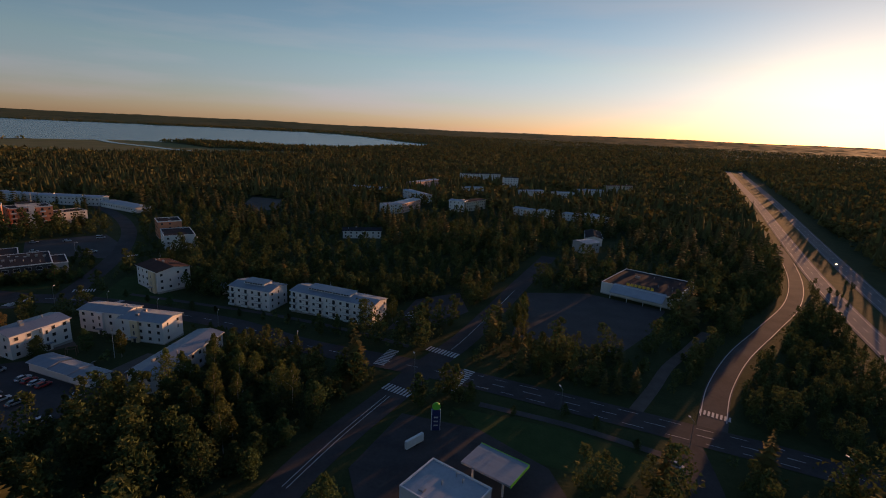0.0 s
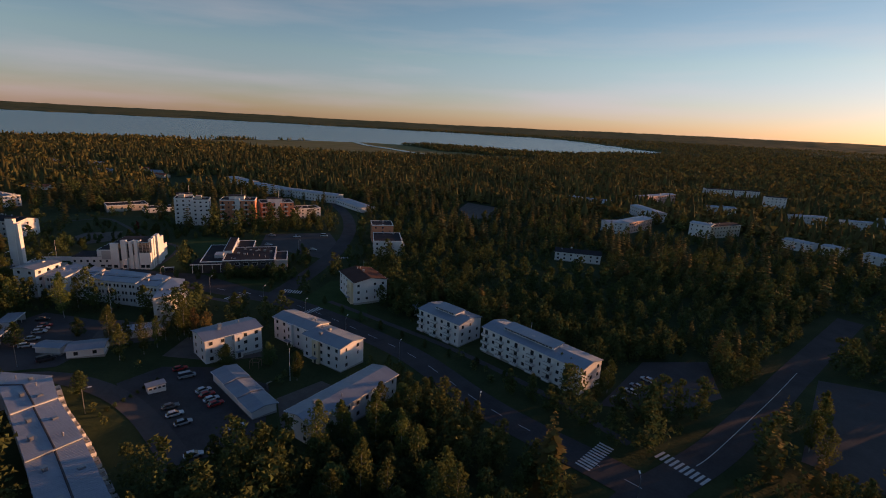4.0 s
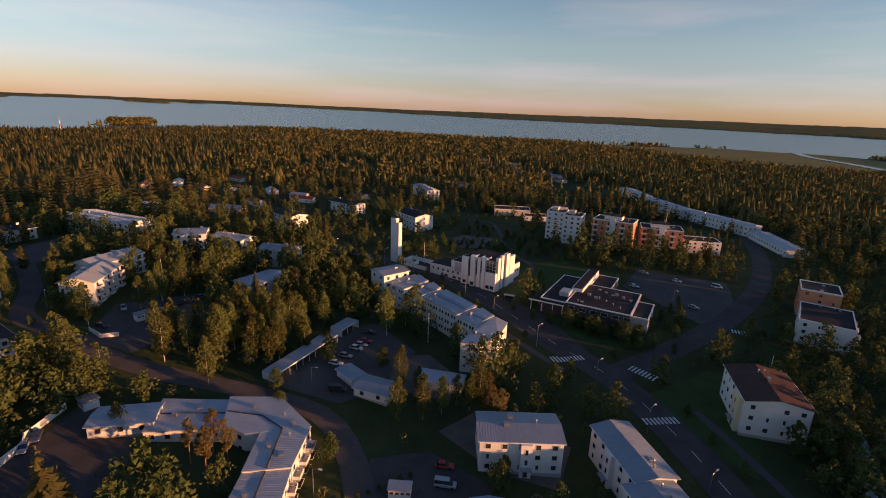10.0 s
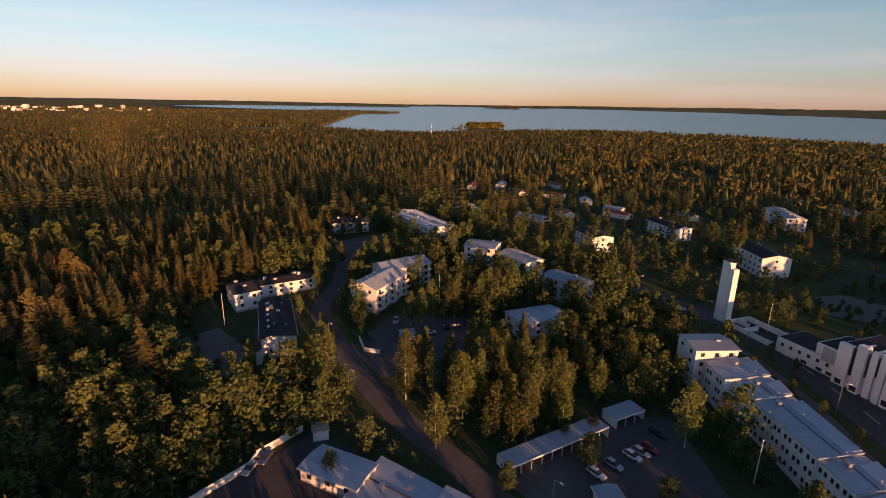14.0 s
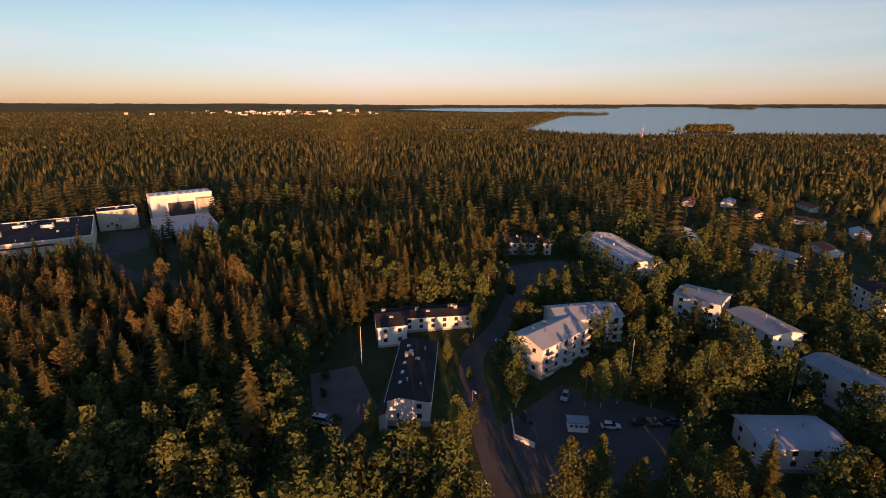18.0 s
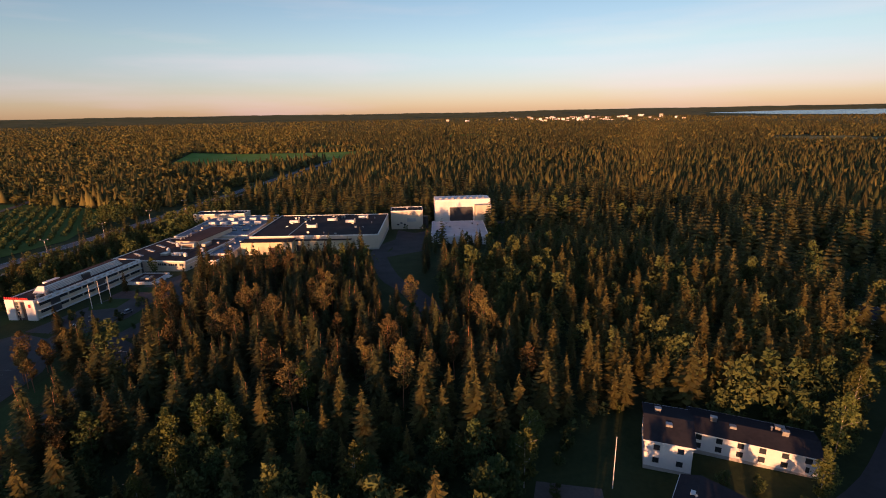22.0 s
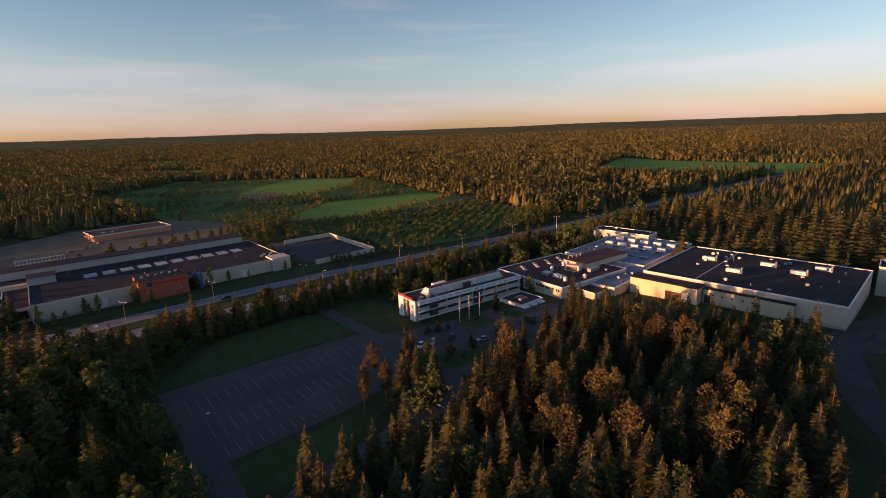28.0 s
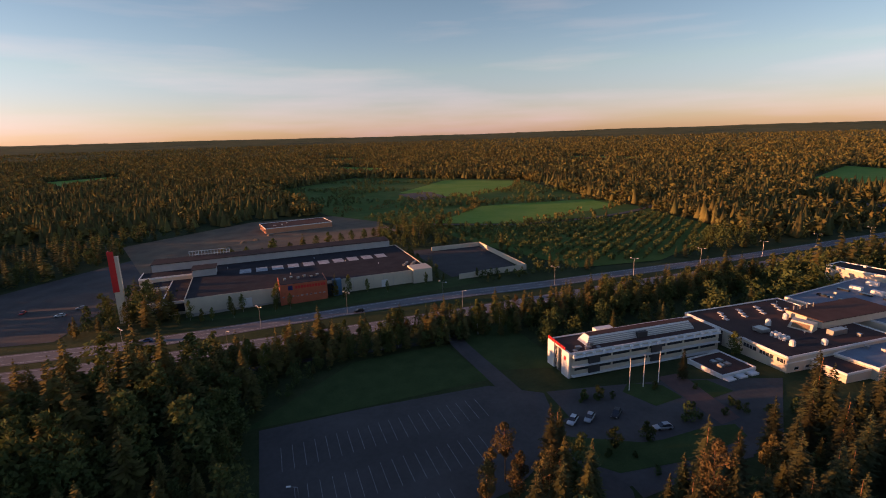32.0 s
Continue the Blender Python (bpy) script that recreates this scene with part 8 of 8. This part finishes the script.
# playground frame, slide and bench
sw = new("swing_frame")
sw.matrix_basis = pose(-140.5, 143.0, gz(-140, 143), 0, 0, 30)
tagged(sw, "pale wooden climbing frame on gravel", "climbing frame")
for px in (-1.5, 1.5):
    for py in (-1.2, 1.2):
        part("post", Mesh().box(px - 0.08, px + 0.08, py - 0.08, py + 0.08, -0.4, 2.4), WOOD, sw)
for py in (-1.2, 1.2):
    part("beam", Mesh().box(-1.6, 1.6, py - 0.07, py + 0.07, 2.4, 2.54), WOOD, sw)
for px in (-1.5, 1.5):
    part("beam", Mesh().box(px - 0.07, px + 0.07, -1.2, 1.2, 2.54, 2.66), WOOD, sw)
sl = new("slide")
sl.matrix_basis = pose(-128.0, 138.0, gz(-128, 138), 0, 0, -60)
tagged(sl, "small steel playground slide", "slide")
part("chute", Mesh().add([(-2, -0.3, 0.2), (2, -0.3, 1.6), (2, 0.3, 1.6), (-2, 0.3, 0.2), (-2, -0.3, 0.3), (2, -0.3, 1.7), (2, 0.3, 1.7), (-2, 0.3, 0.3)], [(3, 2, 1, 0), (4, 5, 6, 7), (0, 1, 5, 4), (1, 2, 6, 5), (2, 3, 7, 6), (3, 0, 4, 7)]), STEEL, sl)
part("ladder", Mesh().box(1.9, 2.1, -0.25, 0.25, -0.3, 1.7), STEEL, sl)

# ---- island, headland and the far town ----
for cx_, cy_, rx, ry, turn, n in ((-1830, -452, 78, 34, 133, 230), (-1752, -520, 24, 6, 133, 5), (-4480, -1160, 200, 40, 75, 150), (-4720, -880, 130, 30, 75, 80), (-2930, -1730, 300, 60, 106, 420)):
    tt = np.linspace(0, 2 * np.pi, 28, endpoint=False)
    z0 = gz(cx_, cy_)
    c, s = math.cos(radians(turn)), math.sin(radians(turn))
    rim = [(rx * math.cos(a) * (1 + 0.12 * math.sin(3 * a)), ry * math.sin(a)) for a in tt]
    v = [(cx_, cy_, z0 + 5.0)] + [(cx_ + c * u - s * w, cy_ + s * u + c * w, z0 - 1.0) for u, w in rim]
    m = Mesh().add(v, [(0, 1 + i, 1 + (i + 1) % 28) for i in range(28)])
    tagged(part("island", m, GRASS), "small wooded island in the lake", "island", kind="structure")
    q, a = np.sqrt(rg.uniform(0, 0.9, n)), rg.uniform(0, 6.283, n)
    u, w = rx * q * np.cos(a), ry * q * np.sin(a)
    merge("island_trees", FAR_L if n == 230 else FAR_C, cx_ + c * u - s * w, cy_ + s * u + c * w, rg.uniform(1.1, 1.6, n) * (1.35 if n == 230 else 1.0), FARWOOD, "dense wood on the island")
rt = random.Random(11)
for k in range(56):
    a = radians(rt.gauss(-119, 6.0))
    r = rt.uniform(3050, 3750)
    x, y = CX + r * math.cos(a), CY + r * math.sin(a)
    hgt, w = rt.choice((9, 11, 13, 17)), rt.uniform(10, 34)
    root = new("town_building")
    root.matrix_basis = pose(x, y, gz(x, y), 0, 0, rt.uniform(0, 90))
    tagged(root, "pale block of the far town on the horizon", "building", "far town blocks")
    part("wall", Mesh().box(-w / 2, w / 2, -9, 9, -2, hgt), WHITE if k % 4 else SAND, root)
    part("roof", Mesh().box(-w / 2 - 0.5, w / 2 + 0.5, -9.5, 9.5, hgt, hgt + 1.2), DARKROOF, root)
tower = new("town_building")
tower.matrix_basis = pose(-1727, -2882, gz(-1727, -2882), 0, 0, 30)
tagged(tower, "tall pale tower block of the far town", "building", "far town blocks")
part("wall", Mesh().box(-12, 12, -9, 9, -2, 27), WHITE, tower)
part("roof", Mesh().box(-12.6, 12.6, -9.6, 9.6, 27, 28.5), DARKROOF, tower)
mast = new("radio_mast")
mx_, my_ = CX + 1250 * math.cos(radians(-159.5)), CY + 1250 * math.sin(radians(-159.5))
mast.matrix_basis = pose(mx_, my_, gz(mx_, my_))
tagged(mast, "red and white lattice radio mast in the wood", "mast")
for k in range(6):
    part("section", Mesh().tube((0, 0, k * 6.0), (0, 0, k * 6.0 + 6.0), 0.55, 0.55, 4), REDSIGN if k % 2 else WHITEMETAL, mast)
# rows of young trees on the plantation
sx, sy = scatter(0, 0, 200, -480, -240, 5.0)
turned = sx * math.cos(0.35) + sy * math.sin(0.35)
shift = np.round(turned / 7.5) * 7.5 - turned + rg.uniform(-0.7, 0.7, len(sx))
sx, sy = sx + shift * math.cos(0.35), sy + shift * math.sin(0.35)
sel = inside([(184, -266), (118, -410), (112, -470), (44, -436), (18, -370), (8, -300), (26, -256), (80, -256)], sx, sy)
merge("sapling_rows", FAR_L, sx[sel], sy[sel], rg.uniform(0.25, 0.5, sel.sum()), LEAFWOOD, "rows of young trees on a plantation")
sx, sy = scatter(0, 170, 740, -600, -200, 9)
sel = inside([(206, -265), (330, -240), (620, -280), (740, -480), (560, -590), (440, -640), (212, -520), (118, -490), (150, -335)], sx, sy) & (np.sin(sx / 30) * np.sin(sy / 26) > -0.05)
for poly in FIELDS:
    sel &= ~inside(poly, sx, sy)
merge("field_shrubs", FAR_L, sx[sel], sy[sel], rg.uniform(0.3, 0.6, sel.sum()), LEAFWOOD, "shrub clumps along field ditches")
# the belt of small trees between the highway and the plant
belt = smooth([(61, -21), (47, -51), (33, -87), (16, -130), (-4, -195), (-19, -262), (-60, -430)], 4.2)
bx_, by_ = [], []
for x, y in offset(belt, -17.0):
    for k in range(5):
        u, w = x + rg.uniform(-15, 5), y + rg.uniform(-2.5, 2.5)
        if k == 0 and -190 < y < -70:
            tree("birch" if rg.uniform() < 0.4 else "pine", u, w, rg.uniform(0.5, 0.8))
        elif y < -64:
            bx_.append(u)
            by_.append(w)
bx_, by_ = np.array(bx_), np.array(by_)
sel = rg.uniform(size=len(bx_)) < 0.45
merge("roadside_trees", NEAR_LEAFY, bx_[sel], by_[sel], rg.uniform(0.5, 0.95, sel.sum()), LEAFWOOD, "belt of young birches along the highway")
merge("roadside_trees", NEAR_SPRUCE, bx_[~sel], by_[~sel], rg.uniform(0.5, 1.0, (~sel).sum()), FARWOOD, "young spruces along the highway")
# earth heaps, a digger's cabin and crates on the building site
for k in range(9):
    hx, hy = 205 + (k * 37) % 85, -80 - (k * 53) % 120
    m = Mesh()
    rim = [(rg.uniform(2.2, 3.6) * math.cos(a * 0.7854), rg.uniform(2.2, 3.6) * math.sin(a * 0.7854), -0.3) for a in range(8)]
    top = [(p[0] * 0.4, p[1] * 0.4, rg.uniform(1.0, 1.7)) for p in rim]
    m.add(rim + top, [(a, (a + 1) % 8, 8 + (a + 1) % 8, 8 + a) for a in range(8)] + [tuple(range(8, 16))])
    tagged(part("earth_heap", m, DIRT, at=pose(hx, hy, gz(hx, hy))), "low heap of bare brown earth on the site", "earth heap", "earth heaps")
# hedges along the field ditches
hx_, hy_ = [], []
for line in ([(206, -283), (268, -392), (352, -422)], [(212, -512), (262, -395)], [(148, -340), (158, -492), (212, -515)], [(340, -425), (362, -532), (440, -628)], [(330, -250), (318, -330), (268, -388)]):
    for x, y in smooth(line, 3.6):
        if rg.uniform() < 0.75:
            hx_.append(x + rg.uniform(-2.5, 2.5))
            hy_.append(y + rg.uniform(-2.5, 2.5))
merge("hedge_trees", FAR_L, np.array(hx_), np.array(hy_), rg.uniform(0.3, 0.75, len(hx_)), FARWOOD, "ragged hedges along field ditches")
for u, w, k in ((-54, -36, 0.62), (-38, -35, 0.6), (-33, -35.5, 0.55), (-19.5, -36.5, 0.7), (14, -35, 0.6), (23, -35, 0.55), (52, -37, 0.5), (-70, -32, 0.6), (-78, -31, 0.7), (-72, -24, 0.5)):
    c, q = math.cos(radians(-105.6)), math.sin(radians(-105.6))
    tree("birch", 102 + c * u - q * w, -128.5 + q * u + c * w, k)
# trees beside the supermarket
for x, y in ((80, -62), (75, -74), (72, -82), (66, -98), (64, -104), (60, -128), (55, -148), (50, -178), (45, -196), (120, -50), (112, -40), (104, -30), (96, -26)):
    tree("birch", x, y, 0.42)
for k in range(14):
    tree("alder", 186 + (k % 2) * 2, -92 - 9.5 * k, 0.7)
# greenery round the library, the church and the junction
for x, y, k in ((-224, 186, 0.7), (-219, 190, 0.75), (-214, 196, 0.8), (-210, 200, 0.7), (-205, 205, 0.8), (-229, 181, 0.5), (-200, 208, 0.6), (-238, 176, 0.4), (-246, 186, 0.6), (-250, 190, 0.6), (-247, 194, 0.5), (-200, 214, 0.5), (-196, 220, 0.5), (-206, 228, 0.55), (-212, 236, 0.5), (-222, 242, 0.5)):
    tree("alder", x, y, k)
for x, y in ((-338.5, 163.4), (-338.3, 171.1), (-342, 167), (-322.7, 173), (-328, 170), (-334.9, 185.5), (-322.5, 198.1), (-338.4, 210.8), (-339.7, 216.6), (-321.7, 213.4), (-306.7, 212), (-304.3, 216.7), (-305.5, 222.8), (-296.3, 223.9), (-297.5, 229.8), (-375.6, 204.6), (-363.8, 207), (-367.1, 195.9), (-314, 216), (-330, 220), (-318, 224), (-296, 232), (-302, 244), (-290, 246), (-310, 236), (-284, 236), (-296, 256), (-304, 262), (-288, 266), (-294, 276), (-284, 284), (-290, 292), (-280, 300), (-284, 310)):
    tree("alder", x, y, rg.uniform(0.45, 0.8))
for x, y, k in ((-262.4, 193.6, 0.55), (-266.3, 201.8, 0.5), (-271, 203, 0.5), (-258, 199, 0.35)):
    tree("alder", x, y, k)
for k in range(60):
    tree("shrub", -300 - 75 * rg.uniform(), 170 + 70 * rg.uniform(), rg.uniform(0.8, 1.6))
for x, y in ((-72, -136), (-70, -132), (-74, -140), (-90, -150), (-94, -146), (-97, -152), (-86, -160), (-100, -134), (-103, -128), (-98, -120), (-88, -118), (-92, -122)):
    tree("shrub", x, y, rg.uniform(0.6, 1.1))
tree("spruce", -80.8, -162.8, 0.62)
for x, y, k in ((-92, -143.4, 1.6), (-95.5, -157.8, 1.0), (-97.5, -157.6, 1.1), (-99.5, -157.3, 1.0), (-78.8, -152, 1.1), (-89.8, -129.8, 1.7), (-86.6, -122.3, 1.5), (-71.7, -136.7, 1.5), (-69.5, -134, 1.3), (-104, -160, 1.4), (-107, -166, 1.5)):
    tree("shrub", x, y, k)
for k in range(16):
    u, w = -6 + k * 1.9, -13.0 - 1.5 * (k % 2)
    c, q = math.cos(radians(47)), math.sin(radians(47))
    tree("shrub", -230 + c * u - q * w, 206.5 + q * u + c * w, rg.uniform(1.5, 2.1))
# bushes and young trees on the verges of the ramp
for k in range(44):
    u, w = rg.uniform(), rg.uniform(-1, 1)
    x, y = 78 + 130 * u + 14 * w, 150 + 190 * u - 26 * w
    if free(np.array([x]), np.array([y]))[0] or along(smooth([(64, 128), (79.5, 160), (98.5, 188.5), (126, 222), (157, 261), (184, 307), (209, 362)]), np.array([x]), np.array([y]))[0] > 9:
        tree("shrub", x, y, rg.uniform(0.7, 1.5))
vx, vy = scatter(0, 60, 260, 90, 440, 4.6)
sel = inside([(78, 130), (112, 104), (134, 150), (158, 226), (196, 320), (236, 440), (214, 420), (186, 340), (118, 270), (100, 240), (124, 226), (96, 214), (74, 176)], vx, vy) & (rg.uniform(size=len(vx)) < 0.85)
for line, keep in (([(64, 128), (79.5, 160), (98.5, 188.5), (126, 222), (157, 261), (184, 307), (209, 362), (232, 424)], 7.0), ([(146, 150), (165, 208), (180, 254), (206, 326), (261, 467)], 8.5), ([(47, 140), (57, 156), (67, 173), (80, 190), (95, 211)], 4.0), ([(140, 84), (112, 106), (92, 119), (59, 130.5)], 10.0)):
    sel &= along(smooth(line), vx, vy) > keep
sel &= ~inside([(52, 255), (88, 236), (124, 276), (92, 312)], vx, vy)
merge("verge_trees", NEAR_LEAFY, vx[sel], vy[sel], rg.uniform(0.4, 0.85, sel.sum()), LEAFWOOD, "dense leafy scrub on the verges of the ramp")
# spruces before the low loading hall, and lawn islands in the office court
for k in range(14):
    tree("spruce", -262 + 3.7 * k + rg.uniform(-1, 1), -201 + 0.6 * k + rg.uniform(0, 8), rg.uniform(0.5, 0.72))
for k in range(7):
    tree("spruce", -204 - 1.5 * k + rg.uniform(-2, 2), -150 - 6.5 * k, rg.uniform(0.55, 0.8))
# shrubs and young trees round the dark-roofed blocks and along the neighbourhood road
for x, y, k in ((-205, -14, 1.3), (-200, -8, 1.0), (-209, -22, 1.5), (-213, -26, 1.7), (-196, 4, 1.2), (-192, 14, 1.4), (-199, 19, 1.5), (-205, 17, 1.0), (-240, -6, 1.3), (-236, -9, 1.1), (-243, 1, 1.4), (-226, 21, 1.2), (-219, 25, 1.5), (-232, 12, 1.0), (-210, 24, 1.3)):
    tree("shrub", x, y, k)
for x, y in ((-200, 12), (-196, 22), (-233, 3), (-206, -27)):
    tree("birch", x, y, 0.7)
for x, y, turn, col, kd in ((132, -22, 70, "white", "car"), (138, -30, 70, "silver", "car"), (150, -8, 160, "red", "car"), (216, -96, 20, "white", "van")):
    car(x, y, turn, col, kd)
for k in range(8):
    u, w = -4 + k * 3.3, -14.5 - 1.2 * (k % 2)
    c, q = math.cos(radians(47)), math.sin(radians(47))
    tree("alder", -230 + c * u - q * w, 206.5 + q * u + c * w, rg.uniform(0.45, 0.6))
# bus shelter on the lawn by the library
shelter = new("bus_shelter")
shelter.matrix_basis = pose(-247.5, 178.0, gz(-247.5, 178), 0, 0, 53.0)
tagged(shelter, "small bus shelter with pale flat roof on the lawn", "bus shelter")
part("roof", Mesh().box(-2.2, 2.2, -0.9, 0.9, 2.35, 2.5), LIGHTROOF, shelter)
part("back_panel", Mesh().box(-2.0, 2.0, 0.72, 0.78, 0.2, 2.35), GLASS, shelter)
for px in (-2.0, 1.9):
    for py in (-0.75, 0.65):
        part("post", Mesh().box(px, px + 0.1, py, py + 0.1, -0.4, 2.36), STEEL, shelter)
part("bench", Mesh().box(-1.6, 1.6, 0.2, 0.6, 0.4, 0.48), WOOD, shelter)
